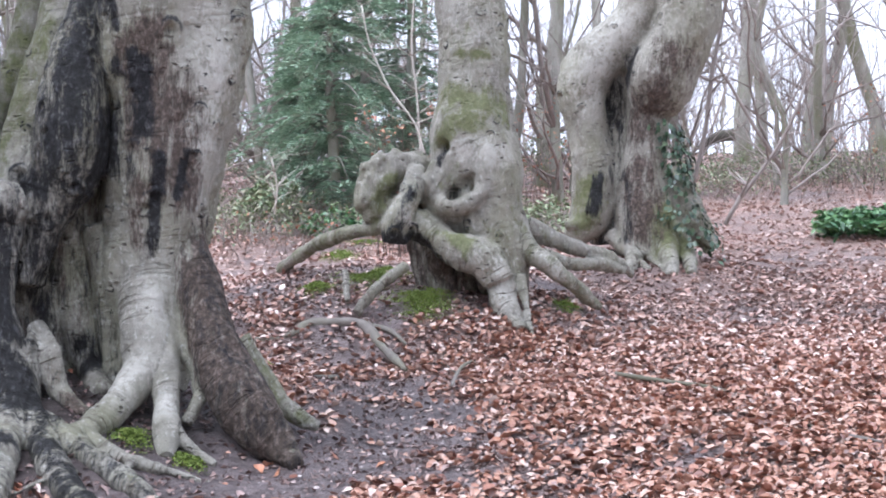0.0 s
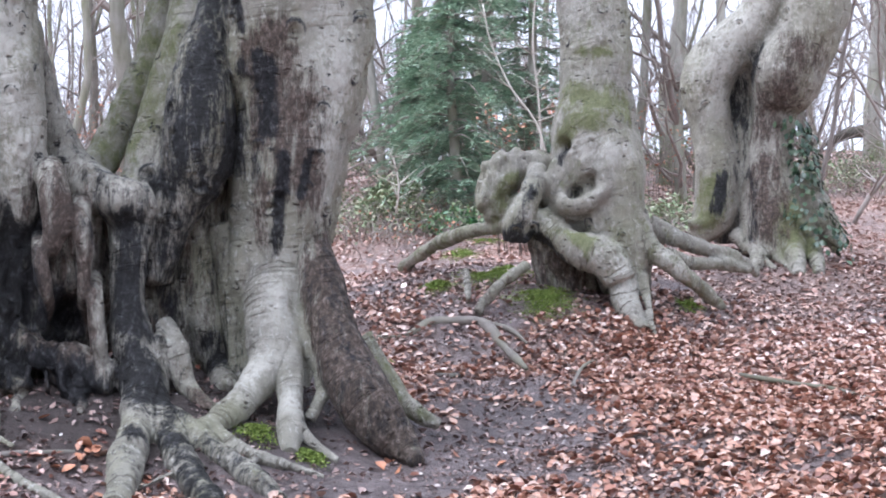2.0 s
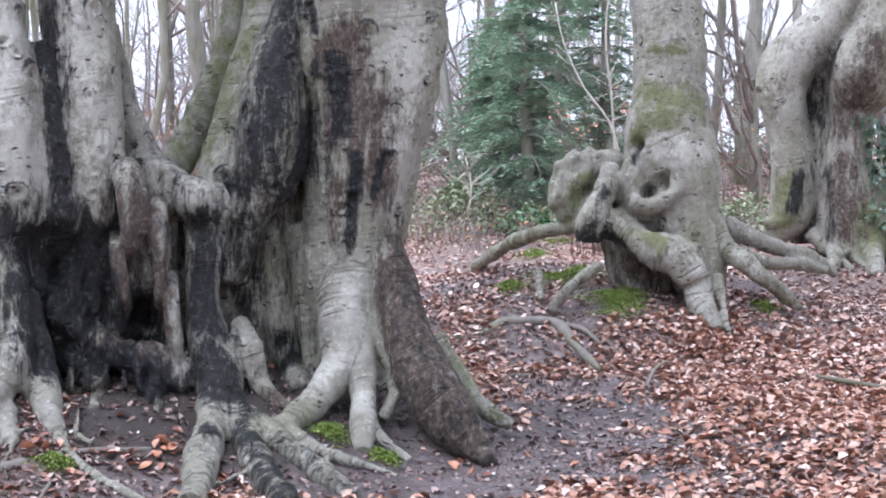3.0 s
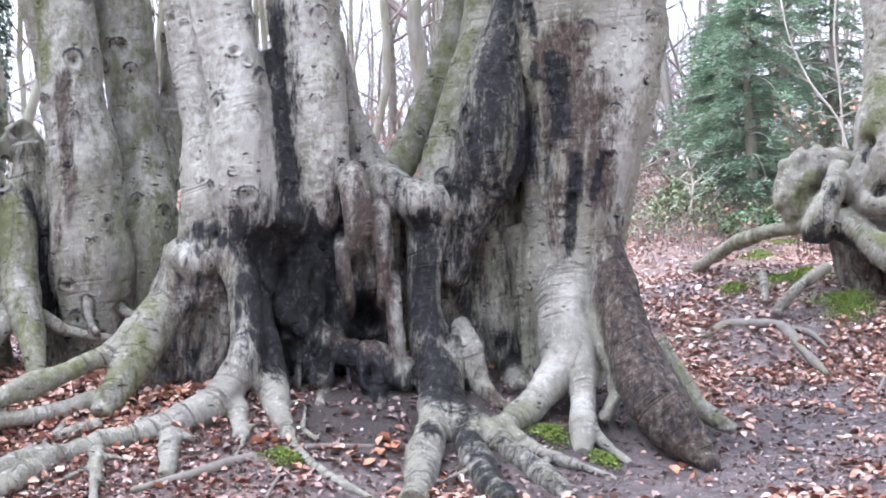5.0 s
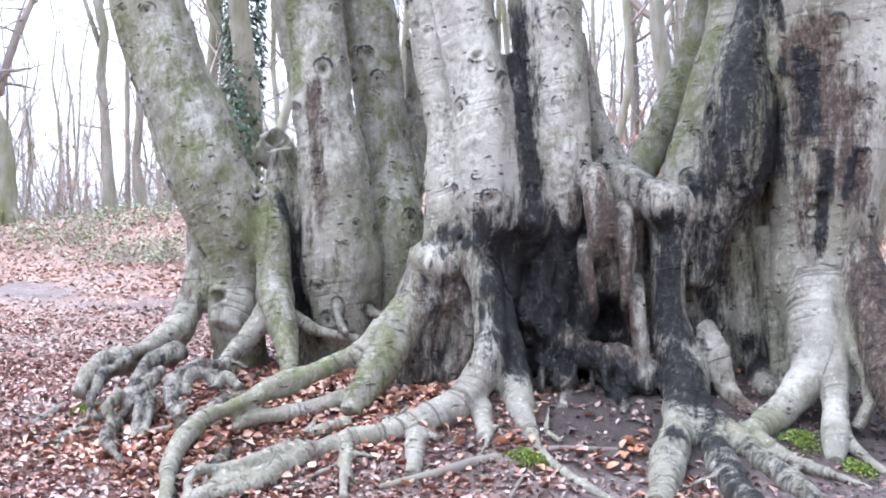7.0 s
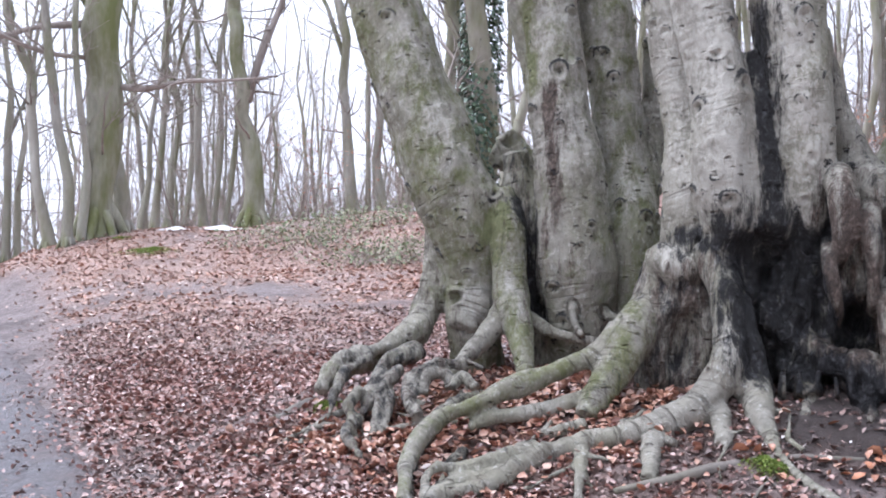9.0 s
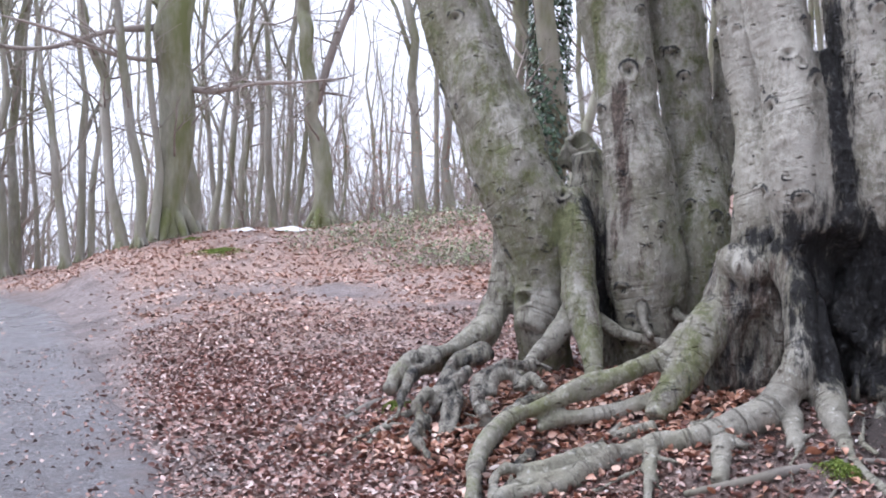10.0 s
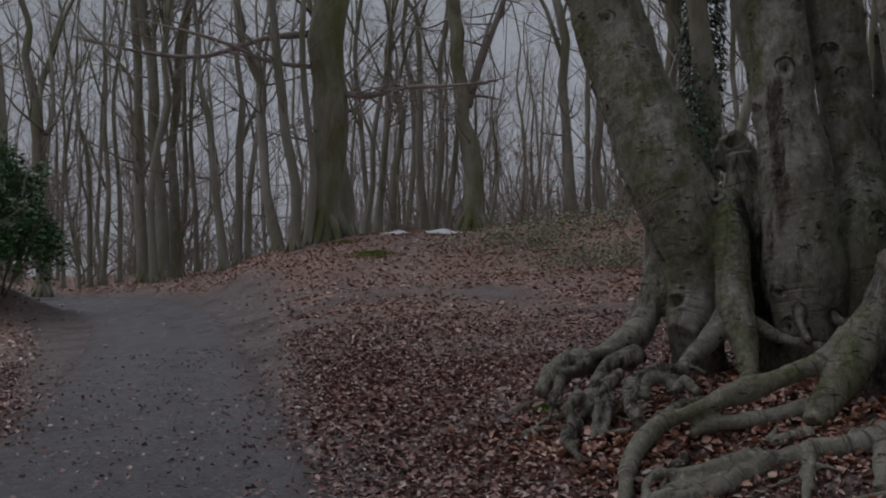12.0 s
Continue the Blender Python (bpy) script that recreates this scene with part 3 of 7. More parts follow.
    push += rugged * (0.30 * (np.abs(bumps(co * (10, 10, 2.2))) - 0.35) + 0.16 * bumps(co * (17, 17, 8)) + 0.10 * bumps(co * (5, 5, 5)))
    # eye-shaped scars of lost twigs on the stems
    stem_ids = [i for i, t in enumerate(tubes) if t[0] in ("stem", "limb")]
    on_stem = np.flatnonzero(np.isin(owner, stem_ids))
    scar = np.zeros(nv, np.float32)
    for _ in range(knots):
        c = co[on_stem[rng.randrange(len(on_stem))]]
        r = rng.uniform(0.010, 0.045) if rng.random() < 0.8 else rng.uniform(0.04, 0.065)
        near = np.flatnonzero(np.abs(co[:, 2] - c[2]) < 2.5 * r)
        near = near[(np.abs(co[near] - c) < 2.5 * r).all(1)]
        d = co[near] - c
        q = np.sqrt(d[:, 0] ** 2 + d[:, 1] ** 2 + (d[:, 2] * rng.uniform(0.7, 1.4)) ** 2) / r
        brow = np.clip(0.5 + 0.8 * d[:, 2] / r * rng.choice((1, 1, 1, -0.6)), 0, 1)
        push[near] += r * 0.34 * np.exp(-((q - 0.9) / 0.4) ** 2) * (0.4 + 0.6 * brow) - r * 0.45 * np.exp(-(q / 0.45) ** 2)
        scar[near] = np.maximum(scar[near], np.maximum(np.exp(-((q - 1.15) / 0.28) ** 2) * brow, 0.8 * np.exp(-(q / 0.4) ** 2)))
    black = np.maximum(black, scar * 0.72)
    caves = np.zeros_like(co)
    for c, r, deep in hollows:
        if isinstance(r, tuple):
            back = np.array((c[0], c[1], 0.0)) / math.hypot(c[0], c[1])
            d = co - np.array(c, np.float32)
            q = ((d[:, 0] * back[1] - d[:, 1] * back[0]) / r[0]) ** 2 + (d[:, 2] / r[1]) ** 2
            caves += (deep * np.exp(-q * q) * np.exp(-(d @ back / 0.45) ** 4))[:, None] * back
            continue
        q = np.linalg.norm(co - np.array(c, np.float32), axis=1) / r
        push -= deep * np.exp(-q ** 4)
        push += 0.3 * deep * np.exp(-((q - 1.25) / 0.22) ** 2) * (deep < 0.12)
    light = np.zeros(nv, np.float32)
    for kind, places, r in stains_shade:
        path = smooth_path([(*p, 0.0) for p in places], 0.1) if len(places) > 1 else np.array([(*places[0], 0.0), (*places[0], 0.0)])
        v = np.clip(1.25 - seg_distance(co, path) / r * 0.8, 0, 1) * (1.0 if kind in ("pale", "light") else 0.82 if kind == "black" else 0.8)
        if kind == "black":
            black = np.maximum(black, v)
        elif kind == "brown":
            brown = np.maximum(brown, v)
        elif kind == "moss":
            moss = np.maximum(moss, v)
        elif kind == "light":
            light = np.maximum(light, v)
        else:
            black, brown, moss = (q * (1 - v) for q in (black, brown, moss))
    co = (co + nrm * push[:, None] + caves).astype(np.float32)
    me.vertices.foreach_set("co", co.ravel())
    me.update()
    full = np.empty(nv * 3, np.float32)
    me.vertex_normals.foreach_get("vector", full)
    full = full.reshape(-1, 3)
    quads = np.empty(len(me.loops), np.int32)
    me.loops.foreach_get("vertex_index", quads)
    quads = quads.reshape(-1, 4)
    thing = tagged(new(name), label, "tree")
    base = Vector((float(paths[0][-1][0]), float(paths[0][-1][1]), height(float(paths[0][-1][0]), float(paths[0][-1][1]))))
    thing.location = base
    face_owner = owner[quads[:, 0]]
    # each part in one piece: stray islands go over to the tube next to them
    order = np.argsort(dist, 0)
    comp = None
    for turn_ in (1, 2, 1, 0):
        root_of = list(range(len(quads)))

        def find(a):
            while root_of[a] != a:
                root_of[a] = root_of[root_of[a]]
                a = root_of[a]
            return a

        first = {}
        keys = quads.astype(np.int64) * 256 + face_owner[:, None]
        for fi, row in enumerate(keys.tolist()):
            for key in row:
                o = first.setdefault(key, fi)
                if o != fi:
                    ra, rb = find(o), find(fi)
                    if ra != rb:
                        root_of[rb] = ra
        comp = np.array([find(a) for a in range(len(quads))])
        stray = np.zeros(len(quads), bool)
        for i in range(len(tubes)):
            mine = np.flatnonzero(face_owner == i)
            if len(mine):
                ids, cnt = np.unique(comp[mine], return_counts=True)
                stray[mine] = comp[mine] != ids[cnt.argmax()]
        if not stray.any() or not turn_:
            break
        swap = order[turn_][quads[:, 0]]
        face_owner = np.where(stray, np.where(swap == face_owner, order[0][quads[:, 0]], swap), face_owner)
    for i, (pname, plabel, *_) in enumerate(tubes):
        pieces, many_faces = np.unique(comp[face_owner == i], return_counts=True)
        for piece, count_ in zip(pieces, many_faces):
            f = quads[(face_owner == i) & (comp == piece)]
            used, inv = np.unique(f, return_inverse=True)
            inv = inv.reshape(-1, 4)
            pm = bpy.data.meshes.new(pname)
            pm.from_pydata(co[used].tolist(), [], inv.tolist())
            pm.materials.append(BARK)
            pm.polygons.foreach_set("use_smooth", [True] * len(pm.polygons))
            for key, val in (("moss", moss), ("brown", brown), ("black", black), ("light", light), ("along", along), ("wrinkled", wrinkled)):
                pm.attributes.new(key, "FLOAT", "POINT").data.foreach_set("value", val[used].astype(np.float32))
            pm.update()
            pm.normals_split_custom_set_from_vertices(full[used].tolist())
            ob = new(pname, pm)
            ob.parent, ob.location = thing, -base
            if plabel and count_ == many_faces.max():
                tagged(ob, plabel)
    bpy.data.meshes.remove(me)
    for top, heading, radius, tall in crowns:
        cv, cf = [], []
        d = np.array(heading, float)
        d /= np.linalg.norm(d)
        p0 = np.array(top, float)
        path = []
        for k in range(9):
            f = k / 8
            q = p0 + d * tall * f + np.array([rng.gauss(0, 0.10), rng.gauss(0, 0.10), 0]) * f * 2
            path.append((*(q if k else p0), radius * (1 - 0.8 * f)))
        tube(smooth_path(path, 0.5), 14, cv, cf, 0.1)
        upper = part("upper_stem", cv, cf, BARK, thing)
        upper.location = -base
        cv, cf = [], []
        for k in range(9):
            f = rng.uniform(0.4, 1.0)
            j = int(f * 8)
            out = np.array([rng.gauss(0, 1), rng.gauss(0, 1), 0.9])
            branch_set(path[j][:3], out, rng.uniform(2.0, 4.5), path[j][3] * 0.6, 2, rng, cv, cf)
        part("crown", cv, cf, TWIG, upper, "bare winter branches")
    return thing


# stems, limbs, buttresses and roots of the large coppiced beech: (part, label, path, wobble, moss, brown, black)
# black on boles and roots also paints the shade of recesses and gaps
COPPICE = [
    ("stem", "thick scarred grey trunk", [(-1.97, 9.85, 3.99, 0.595), (-1.98, 9.8, 3.32, 0.559), (-1.97, 9.77, 2.9, 0.52), (-1.98, 9.75, 2.49, 0.465), (-2.02, 9.69, 2.08, 0.421), (-2.04, 9.69, 1.67, 0.376), (-2.07, 9.7, 1.26, 0.347), (-2.08, 9.73, 0.93, 0.29), (-2.09, 9.78, 0.47, 0.233)], 0.18, 0.12, 0.05, 0),
    ("limb", "wet blackened limb", [(-2.51, 9.63, 3.98, 0.124), (-2.51, 9.58, 3.56, 0.116), (-2.5, 9.5, 3.22, 0.123), (-2.53, 9.39, 2.88, 0.178), (-2.56, 9.33, 2.47, 0.25), (-2.61, 9.34, 2.11, 0.275), (-2.73, 9.36, 1.87, 0.228), (-2.81, 9.33, 1.58, 0.154), (-2.84, 9.28, 1.26, 0.105)], 0.12, 0.1, 0.3, 0.56),
    ("limb", "", [(-2.71, 9.83, 4.05, 0.179), (-2.69, 9.74, 3.35, 0.168), (-2.74, 9.62, 2.92, 0.167), (-2.84, 9.53, 2.5, 0.174), (-2.94, 9.43, 2.16, 0.181), (-2.99, 9.33, 1.87, 0.172)], 0.15, 0.55, 0, 0),
    ("limb", "mossy leaning limb", [(-2.96, 10.07, 4.13, 0.123), (-3.01, 10.01, 3.42, 0.118), (-3.06, 9.94, 2.98, 0.121), (-3.17, 9.85, 2.62, 0.121), (-3.29, 9.76, 2.36, 0.129), (-3.38, 9.62, 2.14, 0.145), (-3.45, 9.39, 1.88, 0.175)], 0.2, 0.6, 0.1, 0.1),
    ("root", "wet brown buttress root", [(-1.94, 9.71, 1.95, 0.206), (-1.8, 9.58, 1.5, 0.195), (-1.62, 9.36, 1.03, 0.206), (-1.47, 9.18, 0.66, 0.233), (-1.28, 9.06, 0.38, 0.221), (-1.08, 8.98, 0.17, 0.151), (-0.96, 8.8, 0.1, 0.066)], 0.12, 0.05, 0.88, 0.36),
    ("root", "", [(-1.48, 9.64, 0.86, 0.154), (-1.26, 9.62, 0.51, 0.121), (-1.04, 9.59, 0.31, 0.064), (-0.88, 9.56, 0.25, 0.032)], 0.2, 0.45, 0.2, 0),
    ("root", "", [(-2.03, 9.54, 1.34, 0.244), (-2.03, 9.38, 1.03, 0.2), (-2.02, 9.2, 0.74, 0.165), (-2.09, 9.01, 0.54, 0.139), (-2.24, 8.82, 0.39, 0.114), (-2.34, 8.46, 0.28, 0.095)], 0.15, 0.15, 0, 0),
    ("root", "", [(-1.95, 9.48, 1.1, 0.161), (-1.9, 9.27, 0.8, 0.118), (-1.85, 9.06, 0.55, 0.096), (-1.82, 8.92, 0.37, 0.091), (-1.76, 8.62, 0.17, 0.066)], 0.15, 0, 0, 0),
    ("root", "", [(-1.79, 8.87, 0.34, 0.057), (-1.64, 8.8, 0.21, 0.041), (-1.46, 8.69, 0.12, 0.029)], 0.2, 0, 0, 0),
    ("root", "", [(-1.86, 9.52, 1.14, 0.121), (-1.77, 9.35, 0.89, 0.095), (-1.69, 9.27, 0.67, 0.079), (-1.64, 9.15, 0.51, 0.066), (-1.72, 9.04, 0.33, 0.054)], 0.2, 0.1, 0.1, 0),
    ("buttress", "", [(-2.68, 9.63, 1.92, 0.167), (-2.68, 9.68, 1.46, 0.142), (-2.61, 9.65, 1.0, 0.142), (-2.52, 9.68, 0.67, 0.125), (-2.34, 9.3, 0.51, 0.08)], 0.2, 0.25, 0.3, 0.2),
    ("buttress", "", [(-2.45, 9.64, 1.67, 0.124), (-2.37, 9.61, 1.26, 0.124), (-2.34, 9.62, 0.85, 0.124), (-2.28, 9.49, 0.53, 0.081)], 0.2, 0.15, 0.1, 0.42),
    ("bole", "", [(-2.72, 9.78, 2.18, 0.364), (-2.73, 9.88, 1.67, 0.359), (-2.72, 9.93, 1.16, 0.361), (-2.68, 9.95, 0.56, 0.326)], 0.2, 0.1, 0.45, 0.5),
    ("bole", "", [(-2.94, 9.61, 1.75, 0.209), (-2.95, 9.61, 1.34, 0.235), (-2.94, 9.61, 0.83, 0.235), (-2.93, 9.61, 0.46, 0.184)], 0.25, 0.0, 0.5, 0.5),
    ("knot", "swollen fused knot of old wood", [(-3.36, 9.12, 1.99, 0.17), (-3.16, 9.06, 1.88, 0.168), (-2.99, 9.02, 1.81, 0.174), (-2.86, 9.11, 1.81, 0.159)], 0.2, 0.0, 0.25, 0.42),
    ("buttress", "dark wet column of fused root", [(-3.0, 9.12, 1.78, 0.2), (-2.95, 9.03, 1.46, 0.158), (-2.94, 8.98, 1.11, 0.138), (-2.88, 8.9, 0.8, 0.144), (-2.79, 8.79, 0.54, 0.158), (-2.75, 8.56, 0.42, 0.127)], 0.24, 0.15, 0.2, 0.55),
    ("root", "thick pale root with dark wet sides", [(-2.81, 8.84, 0.65, 0.139), (-2.76, 8.63, 0.45, 0.151), (-2.68, 8.27, 0.31, 0.138), (-2.63, 7.92, 0.16, 0.125), (-2.49, 7.35, 0.03, 0.116)], 0.18, 0.05, 0.1, 0.3),
    ("root", "", [(-2.79, 8.98, 0.88, 0.078), (-2.71, 8.84, 0.54, 0.108), (-2.53, 8.45, 0.33, 0.118), (-2.32, 8.14, 0.16, 0.106), (-1.99, 7.57, 0.02, 0.078)], 0.2, 0.1, 0.1, 0.62),
    ("root", "", [(-2.58, 8.63, 0.4, 0.113), (-2.27, 8.43, 0.25, 0.102), (-1.98, 8.23, 0.12, 0.092), (-1.64, 7.81, 0.02, 0.067)], 0.2, 0.25, 0.1, 0.48),
    ("root", "", [(-2.27, 8.58, 0.3, 0.096), (-1.94, 8.46, 0.17, 0.072), (-1.69, 8.46, 0.11, 0.058), (-1.4, 8.33, 0.05, 0.032)], 0.2, 0.3, 0, 0),
    ("root", "", [(-2.74, 9.1, 0.99, 0.055), (-2.64, 9.04, 0.8, 0.094), (-2.56, 9.0, 0.57, 0.086), (-2.35, 8.89, 0.41, 0.077)], 0.2, 0, 0.2, 0.1),
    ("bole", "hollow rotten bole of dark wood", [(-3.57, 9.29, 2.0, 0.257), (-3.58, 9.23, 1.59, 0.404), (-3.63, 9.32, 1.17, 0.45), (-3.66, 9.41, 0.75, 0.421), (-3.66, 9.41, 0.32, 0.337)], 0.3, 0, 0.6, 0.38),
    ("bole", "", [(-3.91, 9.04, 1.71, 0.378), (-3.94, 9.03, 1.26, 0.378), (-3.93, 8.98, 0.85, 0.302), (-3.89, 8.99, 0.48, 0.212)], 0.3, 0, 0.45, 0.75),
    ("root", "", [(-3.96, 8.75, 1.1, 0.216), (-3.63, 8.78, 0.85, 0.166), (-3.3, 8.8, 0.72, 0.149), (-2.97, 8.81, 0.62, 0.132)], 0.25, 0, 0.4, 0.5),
    ("root", "", [(-3.78, 8.83, 0.78, 0.176), (-3.58, 8.65, 0.57, 0.109), (-3.45, 8.24, 0.43, 0.03)], 0.3, 0, 0.3, 0.4),
    ("root", "", [(-3.41, 8.87, 0.71, 0.143), (-3.21, 8.72, 0.53, 0.101), (-3.07, 8.43, 0.42, 0.034)], 0.3, 0, 0.5, 0.2),
    ("stem", "", [(-4.65, 8.63, 3.92, 0.18), (-4.6, 8.6, 3.27, 0.163), (-4.54, 8.57, 2.86, 0.154), (-4.47, 8.56, 2.46, 0.153), (-4.42, 8.54, 2.06, 0.168), (-4.39, 8.54, 1.74, 0.184), (-4.39, 8.54, 1.42, 0.184), (-4.39, 8.60, 1.20, 0.147), (-4.39, 8.74, 0.92, 0.083)], 0.1, 0.1, 0, 0),
    ("stem", "pale knotty trunk", [(-4.35, 8.56, 3.88, 0.208), (-4.29, 8.53, 3.24, 0.199), (-4.21, 8.52, 2.84, 0.198), (-4.13, 8.5, 2.44, 0.197), (-4.09, 8.49, 2.05, 0.212), (-4.07, 8.53, 1.74, 0.229), (-4.09, 8.57, 1.46, 0.198), (-4.09, 8.63, 1.24, 0.158), (-4.09, 8.77, 0.96, 0.089)], 0.12, 0, 0, 0),
    ("stem", "pale knotty trunk", [(-3.8, 8.84, 3.9, 0.249), (-3.79, 8.82, 3.26, 0.244), (-3.72, 8.81, 2.85, 0.227), (-3.67, 8.78, 2.45, 0.202), (-3.65, 8.77, 2.06, 0.178), (-3.66, 8.82, 1.74, 0.143), (-3.69, 8.88, 1.46, 0.088), (-3.69, 8.94, 1.24, 0.070), (-3.69, 9.08, 0.96, 0.040)], 0.12, 0, 0, 0),
    ("stem", "black weeping seam", [(-4.02, 8.81, 2.85, 0.161), (-3.97, 8.74, 2.46, 0.192), (-3.94, 8.71, 2.06, 0.199), (-3.96, 8.75, 1.66, 0.232), (-4.0, 8.84, 1.42, 0.202), (-4.00, 8.90, 1.20, 0.162), (-4.00, 9.04, 0.92, 0.091)], 0.15, 0, 0, 1.0),
    ("limb", "", [(-3.67, 9.03, 3.05, 0.089), (-3.59, 9.12, 2.65, 0.082), (-3.46, 9.13, 2.23, 0.122), (-3.33, 9.11, 1.95, 0.154)], 0.2, 0, 0.3, 0.3),
    ("knot", "", [(-4.53, 8.35, 1.5, 0.103), (-4.43, 8.31, 1.42, 0.126), (-4.33, 8.4, 1.39, 0.118)], 0.3, 0.08, 0.14, 0.16),
    ("buttress", "pale arching surface root", [(-4.21, 8.46, 1.54, 0.126), (-4.06, 8.37, 1.27, 0.116), (-4.01, 8.34, 1.0, 0.116), (-3.97, 8.24, 0.75, 0.145), (-4.03, 8.05, 0.54, 0.158), (-4.17, 7.81, 0.42, 0.133), (-4.36, 7.56, 0.34, 0.109), (-4.62, 7.31, 0.27, 0.087), (-4.79, 7.02, 0.17, 0.074), (-4.86, 6.79, 0.08, 0.066), (-5.0, 6.5, 0.04, 0.055)], 0.15, 0.12, 0, 0),
    ("root", "", [(-4.78, 7.17, 0.27, 0.065), (-4.9, 6.94, 0.22, 0.06), (-5.06, 6.73, 0.16, 0.067), (-5.14, 6.62, 0.18, 0.063), (-5.15, 6.51, 0.12, 0.052), (-5.03, 6.34, 0.02, 0.04)], 0.3, 0.18, 0.14, 0.31),
    ("root", "", [(-4.82, 6.95, 0.14, 0.071), (-4.93, 6.8, 0.1, 0.067), (-5.04, 6.62, 0.07, 0.069), (-4.99, 6.36, 0.02, 0.054)], 0.3, 0.18, 0.14, 0.31),
    ("root", "", [(-3.94, 8.07, 0.46, 0.097), (-3.76, 7.73, 0.31, 0.065)], 0.15, 0, 0, 0),
    ("root", "", [(-4.17, 7.6, 0.33, 0.087), (-4.0, 7.21, 0.13, 0.062)], 0.15, 0, 0, 0.05),
    ("root", "", [(-4.52, 7.3, 0.25, 0.061), (-4.25, 6.83, 0.03, 0.044)], 0.15, 0.08, 0.14, 0.21),
    ("root", "", [(-3.88, 8.39, 0.62, 0.139), (-3.62, 8.04, 0.4, 0.085), (-3.39, 7.77, 0.25, 0.057), (-3.12, 7.6, 0.13, 0.045), (-2.75, 7.48, 0.02, 0.03)], 0.15, 0, 0, 0),
    ("buttress", "green-tinged flaring root", [(-4.64, 8.47, 1.11, 0.177), (-4.65, 8.28, 1.02, 0.158), (-4.67, 8.11, 0.87, 0.156), (-4.71, 7.93, 0.64, 0.138), (-4.72, 7.68, 0.42, 0.083)], 0.15, 0.60, 0.24, 0.26),
    ("root", "", [(-4.73, 8.14, 0.96, 0.126), (-4.86, 7.95, 0.79, 0.105), (-5.04, 7.72, 0.68, 0.092), (-5.22, 7.48, 0.59, 0.08), (-5.31, 7.27, 0.51, 0.071), (-5.42, 6.99, 0.42, 0.081), (-5.41, 6.75, 0.29, 0.076), (-5.35, 6.58, 0.16, 0.064), (-5.12, 6.25, 0.02, 0.044)], 0.2, 0.48, 0.14, 0.16),
    ("root", "", [(-4.82, 7.84, 0.53, 0.069), (-5.01, 7.6, 0.45, 0.064), (-5.27, 7.3, 0.4, 0.064), (-5.29, 7.16, 0.35, 0.037)], 0.15, 0.13, 0.14, 0.16),
    ("root", "", [(-4.67, 7.6, 0.38, 0.048), (-4.77, 7.49, 0.35, 0.059), (-4.87, 7.39, 0.31, 0.033)], 0.2, 0.18, 0.14, 0.16),
    ("bole", "", [(-4.48, 8.62, 1.5, 0.251), (-4.5, 8.57, 1.02, 0.315), (-4.54, 8.59, 0.5, 0.292)], 0.25, 0.05, 0.6, 0.42),
    ("splinter", "", [(-3.69, 8.5, 0.8, 0.031), (-3.68, 8.45, 0.63, 0.028), (-3.7, 8.48, 0.46, 0.014)], 0.3, 0, 0.55, 0.35),
    ("splinter", "", [(-3.61, 8.54, 0.73, 0.022), (-3.58, 8.5, 0.58, 0.019), (-3.58, 8.53, 0.42, 0.010)], 0.3, 0, 0.55, 0.35),
    ("splinter", "", [(-3.49, 8.59, 0.73, 0.029), (-3.48, 8.54, 0.61, 0.025), (-3.5, 8.56, 0.48, 0.013)], 0.3, 0, 0.55, 0.35),
    ("splinter", "", [(-3.39, 8.63, 0.69, 0.024), (-3.36, 8.59, 0.56, 0.022), (-3.36, 8.62, 0.42, 0.011)], 0.3, 0, 0.55, 0.35),
    ("splinter", "", [(-3.3, 8.66, 0.7, 0.033), (-3.28, 8.62, 0.57, 0.030), (-3.28, 8.65, 0.44, 0.015)], 0.3, 0, 0.55, 0.35),
    ("splinter", "", [(-3.2, 8.7, 0.67, 0.029), (-3.17, 8.66, 0.54, 0.026), (-3.16, 8.69, 0.39, 0.013)], 0.3, 0, 0.55, 0.35),
    ("bole", "weathered hanging wood", [(-3.471, 8.93, 2.05, 0.071), (-3.37, 8.67, 1.93, 0.101), (-3.32, 8.64, 1.72, 0.104), (-3.35, 8.65, 1.5, 0.07), (-3.39, 8.754, 1.4, 0.028)], 0.24, 0, 0.55, 0.2),
    ("bole", "", [(-3.286, 9.002, 1.82, 0.059), (-3.19, 8.74, 1.7, 0.085), (-3.15, 8.7, 1.47, 0.085), (-3.18, 8.72, 1.19, 0.05), (-3.218, 8.825, 1.09, 0.02)], 0.24, 0, 0.6, 0.15),
    ("bole", "", [(-3.523, 8.848, 1.59, 0.038), (-3.42, 8.59, 1.47, 0.054), (-3.38, 8.58, 1.27, 0.058), (-3.37, 8.65, 1.1, 0.035), (-3.41, 8.754, 1.0, 0.014)], 0.2, 0, 0.25, 0.1),
    ("bole", "", [(-3.193, 9.013, 1.31, 0.041), (-3.1, 8.75, 1.19, 0.058), (-3.08, 8.72, 1.0, 0.066), (-3.07, 8.76, 0.73, 0.054), (-3.107, 8.865, 0.63, 0.022)], 0.2, 0, 0.45, 0.2),
    ("bole", "", [(-4.0, 8.45, 1.19, 0.085), (-3.92, 8.43, 0.89, 0.1), (-3.82, 8.43, 0.54, 0.084), (-3.76, 8.45, 0.39, 0.038)], 0.26, 0, 0.35, 0.45),
]
